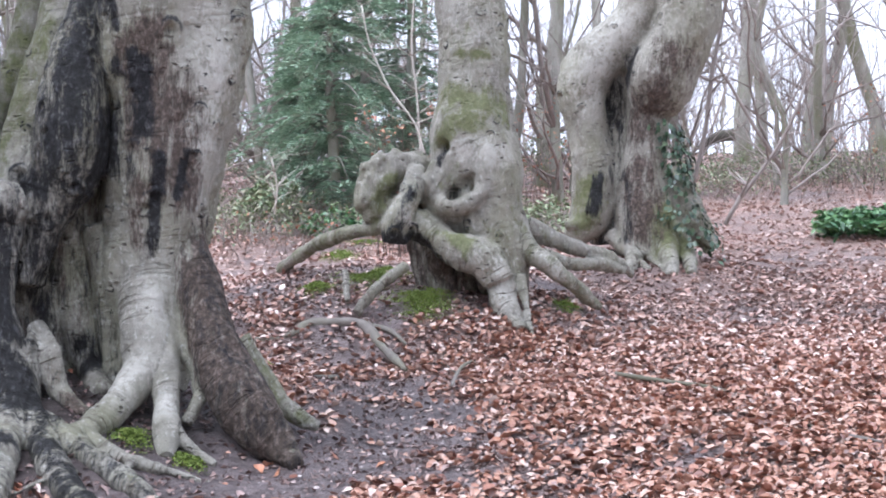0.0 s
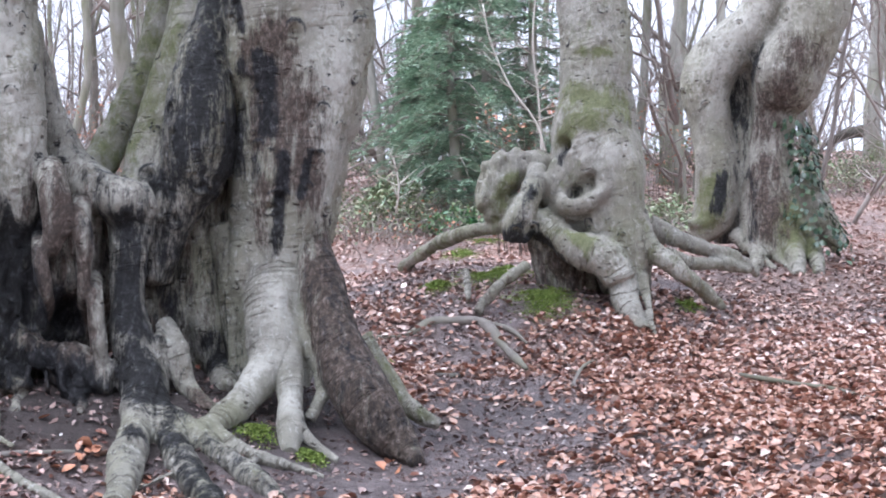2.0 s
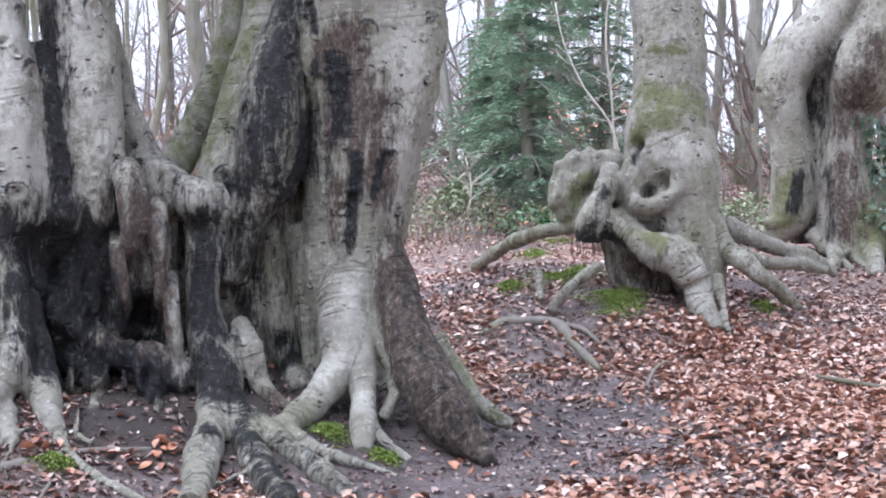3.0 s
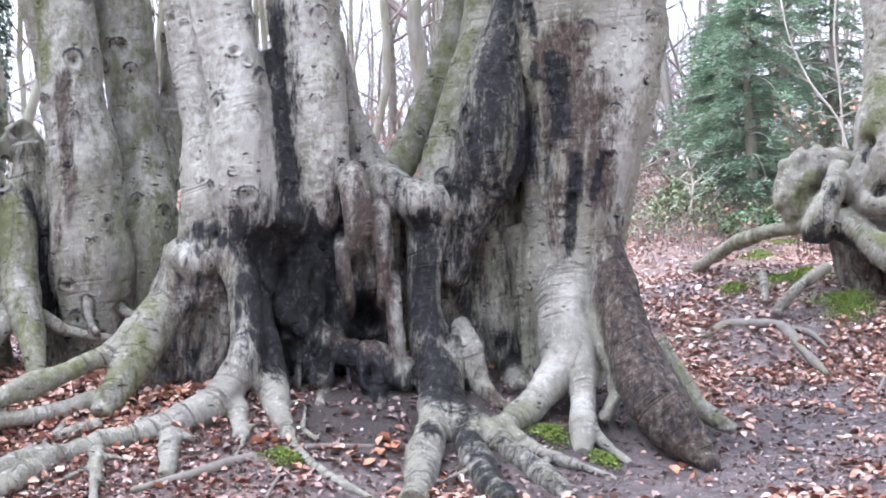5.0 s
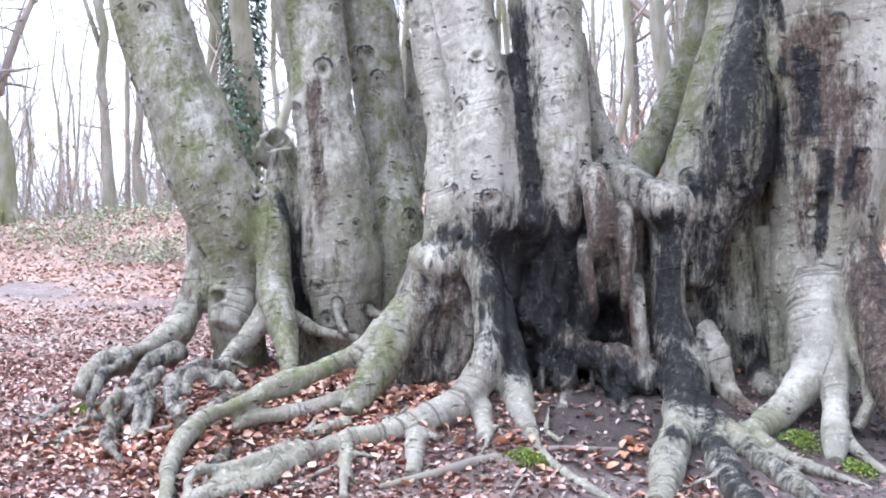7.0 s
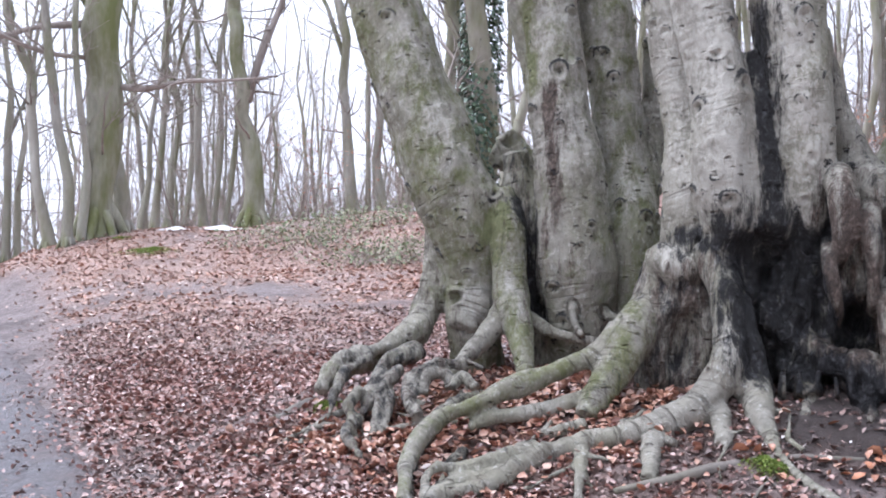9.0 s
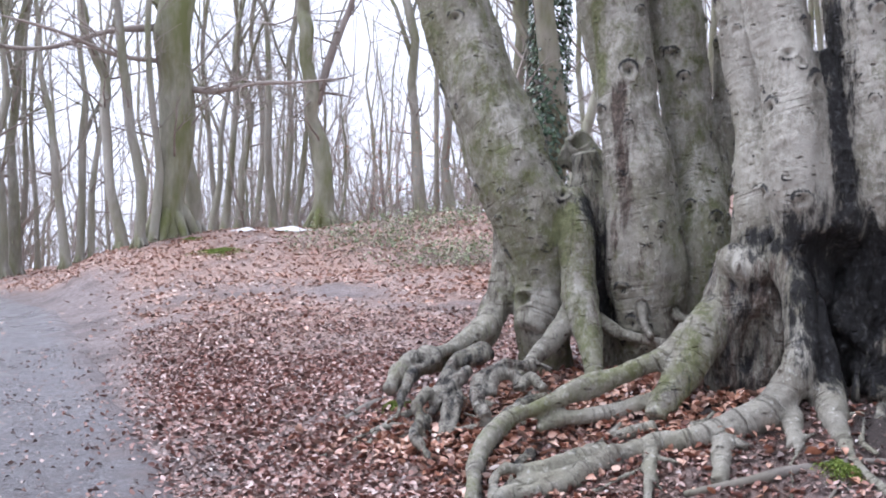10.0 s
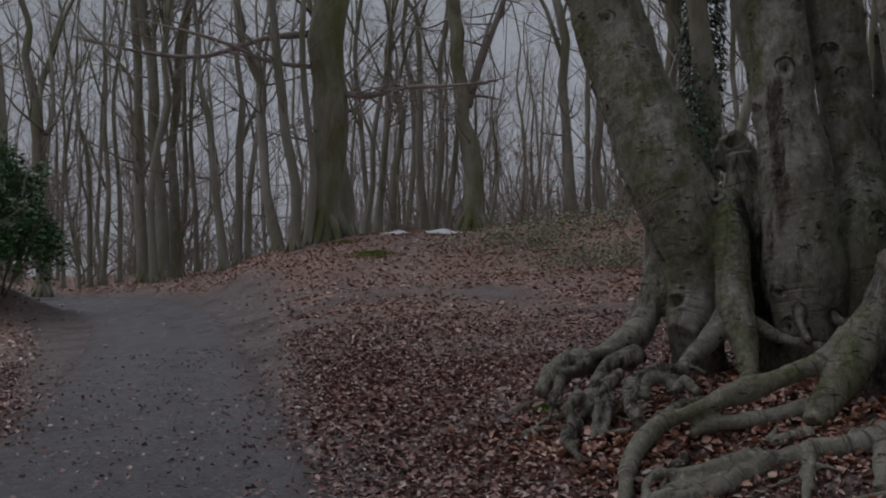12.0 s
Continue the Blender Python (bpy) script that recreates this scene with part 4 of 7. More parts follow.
# black: weeping runs, and painted shade in the hollows and between roots
COPPICE_STAINS_SHADE = [
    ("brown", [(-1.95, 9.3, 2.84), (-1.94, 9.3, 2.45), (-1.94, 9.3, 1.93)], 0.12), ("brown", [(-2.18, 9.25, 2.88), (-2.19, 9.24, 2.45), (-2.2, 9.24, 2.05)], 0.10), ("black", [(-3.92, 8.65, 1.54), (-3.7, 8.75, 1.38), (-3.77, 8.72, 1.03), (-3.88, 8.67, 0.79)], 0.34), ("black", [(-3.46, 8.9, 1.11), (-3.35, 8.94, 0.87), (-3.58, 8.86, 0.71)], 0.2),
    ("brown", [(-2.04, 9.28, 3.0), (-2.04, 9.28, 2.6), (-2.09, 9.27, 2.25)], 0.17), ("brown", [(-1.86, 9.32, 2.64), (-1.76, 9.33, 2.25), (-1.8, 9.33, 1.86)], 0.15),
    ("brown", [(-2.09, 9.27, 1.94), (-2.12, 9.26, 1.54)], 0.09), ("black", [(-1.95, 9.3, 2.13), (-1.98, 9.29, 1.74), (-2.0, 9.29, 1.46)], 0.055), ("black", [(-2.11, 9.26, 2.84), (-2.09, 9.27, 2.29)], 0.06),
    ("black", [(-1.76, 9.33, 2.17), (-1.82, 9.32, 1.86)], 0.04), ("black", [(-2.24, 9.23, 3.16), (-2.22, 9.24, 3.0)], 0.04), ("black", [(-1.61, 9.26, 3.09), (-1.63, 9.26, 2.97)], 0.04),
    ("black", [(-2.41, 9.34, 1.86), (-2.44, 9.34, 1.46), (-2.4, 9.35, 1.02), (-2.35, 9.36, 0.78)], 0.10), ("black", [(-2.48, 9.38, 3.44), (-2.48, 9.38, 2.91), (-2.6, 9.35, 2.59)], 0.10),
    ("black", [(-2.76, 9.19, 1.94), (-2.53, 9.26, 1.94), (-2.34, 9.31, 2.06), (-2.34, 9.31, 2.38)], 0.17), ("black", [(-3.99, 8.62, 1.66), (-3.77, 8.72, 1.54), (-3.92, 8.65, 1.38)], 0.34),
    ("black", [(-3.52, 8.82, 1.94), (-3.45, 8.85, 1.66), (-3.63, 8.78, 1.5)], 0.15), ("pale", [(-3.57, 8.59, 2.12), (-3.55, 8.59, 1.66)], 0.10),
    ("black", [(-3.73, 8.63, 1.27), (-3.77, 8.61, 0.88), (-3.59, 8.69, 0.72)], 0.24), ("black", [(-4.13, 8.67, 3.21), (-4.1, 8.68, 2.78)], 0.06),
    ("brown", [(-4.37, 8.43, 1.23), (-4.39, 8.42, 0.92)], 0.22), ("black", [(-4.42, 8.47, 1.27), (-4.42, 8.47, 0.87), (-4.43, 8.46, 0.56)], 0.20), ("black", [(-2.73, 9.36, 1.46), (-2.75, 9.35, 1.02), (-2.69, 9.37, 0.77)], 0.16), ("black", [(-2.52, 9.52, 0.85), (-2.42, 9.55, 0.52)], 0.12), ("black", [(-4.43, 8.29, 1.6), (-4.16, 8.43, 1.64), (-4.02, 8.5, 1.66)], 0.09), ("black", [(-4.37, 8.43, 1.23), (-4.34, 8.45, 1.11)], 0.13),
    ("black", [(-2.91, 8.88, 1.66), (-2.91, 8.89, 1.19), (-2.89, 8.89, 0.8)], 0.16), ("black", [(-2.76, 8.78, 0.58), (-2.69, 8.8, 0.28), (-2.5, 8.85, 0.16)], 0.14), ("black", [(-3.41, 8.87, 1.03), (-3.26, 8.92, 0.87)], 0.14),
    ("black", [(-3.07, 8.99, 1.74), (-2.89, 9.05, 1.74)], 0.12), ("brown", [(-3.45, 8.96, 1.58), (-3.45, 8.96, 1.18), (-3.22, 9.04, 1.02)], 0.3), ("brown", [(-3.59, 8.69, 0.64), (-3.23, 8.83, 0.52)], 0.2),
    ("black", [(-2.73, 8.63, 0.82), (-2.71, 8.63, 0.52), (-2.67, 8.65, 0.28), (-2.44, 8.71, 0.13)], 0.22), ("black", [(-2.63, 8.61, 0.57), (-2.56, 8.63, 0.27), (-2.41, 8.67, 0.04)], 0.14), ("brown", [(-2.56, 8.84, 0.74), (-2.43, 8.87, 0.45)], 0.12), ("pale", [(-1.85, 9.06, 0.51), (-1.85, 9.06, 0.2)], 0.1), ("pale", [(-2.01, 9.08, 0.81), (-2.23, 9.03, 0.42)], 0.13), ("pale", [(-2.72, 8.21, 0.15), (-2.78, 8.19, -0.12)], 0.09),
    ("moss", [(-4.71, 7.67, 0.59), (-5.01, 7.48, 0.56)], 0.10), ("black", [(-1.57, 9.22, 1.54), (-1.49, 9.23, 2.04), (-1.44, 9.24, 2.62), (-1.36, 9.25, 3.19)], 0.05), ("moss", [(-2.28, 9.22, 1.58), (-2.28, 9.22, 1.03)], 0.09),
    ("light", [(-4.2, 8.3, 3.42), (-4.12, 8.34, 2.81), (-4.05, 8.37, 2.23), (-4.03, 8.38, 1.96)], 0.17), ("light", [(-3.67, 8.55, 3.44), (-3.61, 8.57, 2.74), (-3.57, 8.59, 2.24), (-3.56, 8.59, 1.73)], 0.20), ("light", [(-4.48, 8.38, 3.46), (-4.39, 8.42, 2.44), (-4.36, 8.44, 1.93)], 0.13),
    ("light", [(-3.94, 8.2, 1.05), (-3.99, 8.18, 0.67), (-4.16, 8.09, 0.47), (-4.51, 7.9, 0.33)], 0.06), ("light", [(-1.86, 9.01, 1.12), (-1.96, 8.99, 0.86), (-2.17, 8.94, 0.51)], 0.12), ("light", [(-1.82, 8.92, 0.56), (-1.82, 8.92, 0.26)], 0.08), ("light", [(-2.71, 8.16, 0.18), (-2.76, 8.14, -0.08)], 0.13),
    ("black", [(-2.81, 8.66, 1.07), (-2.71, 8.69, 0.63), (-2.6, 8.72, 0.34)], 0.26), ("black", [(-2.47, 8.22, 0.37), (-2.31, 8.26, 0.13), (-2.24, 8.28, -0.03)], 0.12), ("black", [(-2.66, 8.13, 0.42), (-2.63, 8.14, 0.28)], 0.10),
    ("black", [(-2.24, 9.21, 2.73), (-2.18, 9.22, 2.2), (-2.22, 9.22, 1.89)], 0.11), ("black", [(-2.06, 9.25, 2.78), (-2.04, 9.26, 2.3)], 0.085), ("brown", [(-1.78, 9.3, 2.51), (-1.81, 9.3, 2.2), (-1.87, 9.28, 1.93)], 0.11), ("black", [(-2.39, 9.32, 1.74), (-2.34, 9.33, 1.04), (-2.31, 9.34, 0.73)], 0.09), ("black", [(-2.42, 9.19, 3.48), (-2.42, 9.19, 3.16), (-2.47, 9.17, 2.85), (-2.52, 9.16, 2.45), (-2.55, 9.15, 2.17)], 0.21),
    # the light run on the thick trunk paints its lit right half
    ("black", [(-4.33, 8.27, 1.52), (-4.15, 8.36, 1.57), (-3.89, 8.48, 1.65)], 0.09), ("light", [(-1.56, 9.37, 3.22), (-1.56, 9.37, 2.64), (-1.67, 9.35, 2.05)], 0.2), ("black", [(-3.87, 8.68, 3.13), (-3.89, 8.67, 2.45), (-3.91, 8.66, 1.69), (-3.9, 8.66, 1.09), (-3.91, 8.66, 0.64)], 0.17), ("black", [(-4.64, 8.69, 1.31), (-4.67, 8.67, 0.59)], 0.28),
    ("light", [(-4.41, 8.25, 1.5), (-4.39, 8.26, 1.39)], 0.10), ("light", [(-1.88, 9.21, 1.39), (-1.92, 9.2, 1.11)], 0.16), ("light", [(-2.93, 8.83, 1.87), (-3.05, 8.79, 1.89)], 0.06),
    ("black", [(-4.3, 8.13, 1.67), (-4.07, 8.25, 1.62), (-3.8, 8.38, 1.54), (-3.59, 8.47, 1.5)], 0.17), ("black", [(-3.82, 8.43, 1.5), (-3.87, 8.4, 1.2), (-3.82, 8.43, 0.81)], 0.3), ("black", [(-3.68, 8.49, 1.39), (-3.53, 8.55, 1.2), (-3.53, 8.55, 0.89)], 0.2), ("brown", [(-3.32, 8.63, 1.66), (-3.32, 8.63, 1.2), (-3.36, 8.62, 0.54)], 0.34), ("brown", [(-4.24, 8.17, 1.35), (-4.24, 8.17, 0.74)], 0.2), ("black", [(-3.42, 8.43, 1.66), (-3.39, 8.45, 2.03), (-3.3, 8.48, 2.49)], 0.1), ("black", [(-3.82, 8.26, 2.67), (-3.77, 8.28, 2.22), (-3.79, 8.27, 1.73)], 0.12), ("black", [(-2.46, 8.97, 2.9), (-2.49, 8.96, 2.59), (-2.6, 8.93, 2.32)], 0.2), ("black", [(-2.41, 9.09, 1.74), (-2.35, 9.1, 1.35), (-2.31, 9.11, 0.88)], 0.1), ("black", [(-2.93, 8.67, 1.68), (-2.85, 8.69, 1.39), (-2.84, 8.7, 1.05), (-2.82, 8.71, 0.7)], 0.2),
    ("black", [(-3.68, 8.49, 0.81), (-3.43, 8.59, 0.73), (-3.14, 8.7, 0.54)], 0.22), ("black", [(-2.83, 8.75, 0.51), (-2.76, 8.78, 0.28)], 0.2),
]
COPPICE_HOLLOWS = [((-3.84, 8.47, 1.45), (0.21, 0.19), 0.15), ((-3.28, 8.7, 1.03), (0.09, 0.13), 0.22), ((-2.63, 8.92, 1.12), (0.09, 0.24), 0.20), ((-4.3, 8.25, 0.89), (0.14, 0.21), 0.14), ((-3.52, 8.61, 0.5), (0.23, 0.07), 0.12)]

COPPICE_CROWNS = [((-1.97, 9.85, 3.95), (0.05, 0.0, 1), 0.58, 9), ((-2.96, 10.07, 4.08), (0.22, 0.1, 1), 0.11, 5), ((-4.35, 8.56, 3.84), (-0.08, 0, 1), 0.2, 8),
                  ((-4.65, 8.63, 3.88), (-0.05, 0.1, 1), 0.17, 7), ((-3.8, 8.84, 3.86), (0.0, 0.05, 1), 0.24, 8), ((-2.62, 9.76, 3.98), (0.15, 0.0, 1), 0.17, 6)]

TRIPLE = [
    ("stem", "leaning grey-green trunk", [(-7.2, 8.25, 4.15, 0.32), (-6.92, 8.29, 3.43, 0.293), (-6.7, 8.35, 2.78, 0.321), (-6.42, 8.44, 2.12, 0.336), (-6.3, 8.52, 1.69, 0.327), (-6.27, 8.55, 1.3, 0.247), (-6.28, 8.54, 0.96, 0.212), (-6.28, 8.60, 0.68, 0.201), (-6.28, 8.64, 0.36, 0.191)], 0.12, 0.5, 0.2, 0.05),
    ("stem", "brown-grey upright trunk", [(-5.84, 8.78, 4.12, 0.29), (-5.78, 8.77, 3.42, 0.271), (-5.68, 8.77, 2.9, 0.261), (-5.59, 8.77, 2.33, 0.26), (-5.54, 8.8, 1.77, 0.277), (-5.5, 8.88, 1.39, 0.322), (-5.52, 8.93, 0.99, 0.28), (-5.52, 8.99, 0.71, 0.266), (-5.52, 9.03, 0.39, 0.252)], 0.12, 0.38, 0.24, 0.05),
    ("stem", "mossy pale trunk", [(-5.57, 9.31, 4.21, 0.249), (-5.52, 9.28, 3.49, 0.239), (-5.44, 9.27, 2.81, 0.229), (-5.34, 9.27, 2.14, 0.241), (-5.23, 9.22, 1.69, 0.256), (-5.23, 9.22, 1.34, 0.274), (-5.29, 9.19, 0.99, 0.239), (-5.29, 9.25, 0.71, 0.227), (-5.29, 9.29, 0.39, 0.215)], 0.14, 0.52, 0.05, 0.05),
    ("limb", "", [(-5.33, 9.62, 3.25, 0.046), (-5.29, 9.59, 2.84, 0.082), (-5.24, 9.5, 2.37, 0.127), (-5.22, 9.4, 1.96, 0.152)], 0.2, 0.35, 0.3, 0.2),
    ("buttress", "", [(-6.58, 8.5, 1.7, 0.117), (-6.57, 8.45, 1.3, 0.161), (-6.6, 8.29, 0.96, 0.15), (-6.63, 8.01, 0.76, 0.121), (-6.72, 7.68, 0.66, 0.089), (-6.71, 7.35, 0.53, 0.058)], 0.25, 0.35, 0.37, 0.20),
    ("root", "", [(-6.48, 8.13, 0.98, 0.095), (-6.54, 7.83, 0.81, 0.094), (-6.6, 7.51, 0.76, 0.083), (-6.63, 7.29, 0.66, 0.074), (-6.58, 7.13, 0.52, 0.053)], 0.3, 0.30, 0.22, 0.25),
    ("knot", "", [(-6.21, 8.46, 1.13, 0.166), (-6.23, 8.33, 0.93, 0.104)], 0.2, 0.20, 0.32, 0.20),
    ("buttress", "", [(-6.05, 8.58, 1.99, 0.131), (-5.96, 8.53, 1.69, 0.173), (-5.88, 8.46, 1.39, 0.137), (-5.78, 8.38, 1.1, 0.136), (-5.66, 8.31, 0.86, 0.109), (-5.53, 8.15, 0.61, 0.082)], 0.15, 0.60, 0.22, 0.20),
    ("root", "", [(-5.87, 8.4, 1.08, 0.111), (-5.92, 8.18, 0.86, 0.088), (-5.95, 7.98, 0.73, 0.066), (-5.93, 7.81, 0.59, 0.045)], 0.25, 0.20, 0.22, 0.20),
    ("root", "", [(-5.77, 8.53, 1.01, 0.077), (-5.55, 8.55, 0.91, 0.051), (-5.22, 8.65, 0.84, 0.042)], 0.2, 0.10, 0.22, 0.20),
    ("root", "", [(-5.46, 8.71, 1.35, 0.051), (-5.39, 8.6, 1.01, 0.038), (-5.28, 8.55, 0.89, 0.034)], 0.2, 0.10, 0.32, 0.20),
    ("root", "", [(-5.36, 8.8, 1.17, 0.043), (-5.2, 8.78, 1.04, 0.038), (-5.07, 8.8, 0.98, 0.03)], 0.2, 0.10, 0.22, 0.20),
    ("buttress", "", [(-5.99, 8.99, 1.61, 0.18), (-5.95, 9.02, 1.25, 0.216), (-5.96, 9.06, 0.8, 0.181)], 0.25, 0.10, 0.45, 0.50),
    ("limb", "lopped hollow stub", [(-6.3, 8.96, 2.36, 0.155), (-6.17, 8.98, 2.26, 0.155), (-5.99, 8.99, 2.05, 0.18), (-5.77, 8.89, 1.74, 0.177)], 0.25, 0.55, 0.1, 0),
    ("root", "gnarled weathered root", [(-6.3, 7.9, 0.78, 0.093), (-6.36, 7.58, 0.71, 0.074), (-6.31, 7.37, 0.53, 0.077), (-6.23, 7.17, 0.37, 0.04)], 0.38, 0.25, 0.45, 0.45),
    ("root", "", [(-6.33, 7.48, 0.64, 0.061), (-6.16, 7.37, 0.5, 0.056), (-5.99, 7.09, 0.24, 0.035)], 0.3, 0.10, 0.32, 0.45),
    ("root", "gnarled weathered root", [(-5.81, 7.83, 0.69, 0.057), (-5.95, 7.66, 0.7, 0.061), (-6.02, 7.48, 0.61, 0.08), (-5.95, 7.34, 0.5, 0.071), (-5.81, 7.26, 0.38, 0.05)], 0.38, 0.15, 0.45, 0.45),
    ("root", "", [(-5.81, 7.64, 0.54, 0.044), (-5.87, 7.66, 0.64, 0.052), (-5.95, 7.53, 0.64, 0.056), (-5.9, 7.44, 0.51, 0.048)], 0.35, 0.20, 0.32, 0.30),
    ("root", "", [(-5.61, 7.67, 0.55, 0.048), (-5.75, 7.69, 0.64, 0.048), (-5.75, 7.57, 0.55, 0.04)], 0.35, 0.20, 0.22, 0.30),
    ("root", "", [(-6.51, 7.59, 0.74, 0.05), (-6.53, 7.31, 0.64, 0.045), (-6.44, 7.12, 0.5, 0.04), (-6.35, 6.93, 0.35, 0.024)], 0.42, 0.30, 0.45, 0.45),
    ("root", "", [(-6.21, 7.58, 0.68, 0.053), (-6.19, 7.34, 0.54, 0.048), (-6.1, 7.15, 0.36, 0.043), (-5.98, 6.93, 0.18, 0.023)], 0.42, 0.20, 0.45, 0.45),
    ("root", "", [(-5.58, 7.18, 0.34, 0.053), (-5.56, 6.95, 0.2, 0.045), (-5.38, 6.66, 0.07, 0.036), (-5.1, 6.29, 0.02, 0.024)], 0.42, 0.20, 0.45, 0.45),
    ("root", "", [(-5.53, 7.6, 0.52, 0.051), (-5.63, 7.34, 0.45, 0.054), (-5.65, 7.13, 0.31, 0.049), (-5.64, 6.88, 0.18, 0.03)], 0.42, 0.35, 0.45, 0.45),
    ("root", "", [(-6.18, 7.09, 0.36, 0.051), (-6.13, 6.86, 0.29, 0.058), (-5.98, 6.8, 0.21, 0.042), (-5.83, 6.72, 0.15, 0.022)], 0.42, 0.35, 0.45, 0.45),
    ("root", "", [(-5.27, 7.07, 0.21, 0.048), (-5.24, 6.86, 0.13, 0.047), (-5.1, 6.53, 0.03, 0.031)], 0.42, 0.20, 0.45, 0.45),
    ("root", "", [(-5.74, 7.95, 0.66, 0.037), (-5.88, 7.9, 0.72, 0.041), (-6.0, 7.81, 0.7, 0.037), (-6.09, 7.74, 0.72, 0.029)], 0.42, 0.20, 0.45, 0.45),
    ("root", "", [(-6.31, 7.24, 0.54, 0.048), (-6.27, 7.07, 0.44, 0.055), (-6.14, 6.98, 0.3, 0.047), (-6.05, 6.94, 0.2, 0.031)], 0.35, 0.25, 0.32, 0.40),
    ("bole", "", [(-6.06, 8.78, 2.3, 0.12), (-5.98, 8.82, 1.7, 0.19), (-5.92, 8.86, 1.2, 0.22), (-5.9, 8.9, 0.6, 0.2)], 0.2, 0.2, 0.35, 0.4),
]


def creeping_roots(starts, heading, long, seed):
    """Thin roots that snake over the bank and dive into it."""
    rng = random.Random(seed)
    out = []
    for x, y in starts:
        a, path, r = heading + rng.gauss(0, 0.5), [], rng.uniform(0.022, 0.042)
        n = 7
        for k in range(n):
            lift_ = (0.012, 0.03, 0.02, 0.035, 0.015, 0.01, -0.05)[k] + rng.uniform(-0.01, 0.01)
            z = float(surface(np.array([x]), np.array([y]))[0])
            path.append((x, y, z + lift_, r * (1 - 0.1 * k)))
            a += rng.gauss(0, 0.42)
            x, y = x + math.cos(a) * long / n, y + math.sin(a) * long / n
        out.append(("root", "", path, 0.2, 0.12, 0.2, 0.28))
    return out


TRIPLE += creeping_roots([(-6.5, 7.9), (-6.35, 7.6), (-6.15, 7.85), (-6.0, 7.6), (-5.85, 8.0), (-5.7, 7.6), (-5.5, 7.95), (-5.4, 7.5), (-5.25, 7.9), (-5.1, 7.6), (-6.7, 7.6), (-5.95, 7.2), (-5.6, 7.2), (-6.3, 7.2)], -2.2, 1.1, 31)
COPPICE += creeping_roots([(-4.9, 7.6), (-4.6, 7.5), (-4.4, 7.9), (-4.3, 7.3), (-4.0, 7.6), (-3.7, 7.9), (-3.3, 7.9), (-2.2, 8.2), (-1.9, 8.5)], -2.0, 0.9, 32)
TRIPLE_STAINS = [("light", [(-5.54, 8.51, 3.61), (-5.49, 8.54, 2.86), (-5.44, 8.57, 2.31)], 0.24), ("light", [(-5.31, 8.94, 3.67), (-5.22, 8.99, 2.55), (-5.17, 9.03, 1.99)], 0.26), ("light", [(-6.56, 8.0, 3.19), (-6.3, 8.21, 2.32)], 0.16), ("moss", [(-5.95, 8.41, 1.77), (-5.9, 8.44, 1.48)], 0.22), ("black", [(-5.84, 8.6, 1.86), (-5.81, 8.63, 1.35), (-5.77, 8.65, 1.0)], 0.15), ("black", [(-5.72, 8.81, 1.34), (-5.68, 8.83, 1.0)], 0.16), ("light", [(-5.73, 8.26, 1.27), (-5.68, 8.29, 0.94), (-5.64, 8.32, 0.69)], 0.09), ("light", [(-6.16, 8.38, 1.18), (-6.18, 8.36, 1.01)], 0.10), ("brown", [(-5.54, 8.51, 2.73), (-5.52, 8.51, 1.98), (-5.56, 8.49, 1.6)], 0.09),
                 ("moss", [(-5.78, 8.53, 3.38), (-5.71, 8.57, 2.75)], 0.12), ("moss", [(-6.5, 8.25, 2.75), (-6.24, 8.45, 2.29)], 0.16), ("brown", [(-6.66, 7.86, 2.64), (-6.44, 8.04, 2.1)], 0.07)]
TRIPLE_HOLLOWS = [((-6.16, 8.87, 2.41), 0.07, 0.1), ((-6.26, 8.37, 1.14), 0.08, 0.1), ((-5.72, 8.81, 1.08), 0.14, 0.12)]
TRIPLE_CROWNS = [((-7.19, 8.25, 4.11), (-0.42, 0.1, 1), 0.31, 7), ((-5.84, 8.79, 4.08), (-0.06, 0, 1), 0.29, 9), ((-5.57, 9.31, 4.17), (-0.02, 0.05, 1), 0.245, 9)]
old_beech("coppiced_beech", "huge old coppiced beech with pale scarred stems and sprawling roots", COPPICE, COPPICE_HOLLOWS, COPPICE_STAINS_SHADE, COPPICE_CROWNS, 620, 0.0148, 11, 0.020)
old_beech("triple_stem_beech", "old beech with three mossy stems on gnarled exposed roots", TRIPLE, TRIPLE_HOLLOWS, TRIPLE_STAINS, TRIPLE_CROWNS, 320, 0.0150, 12, 0.012)

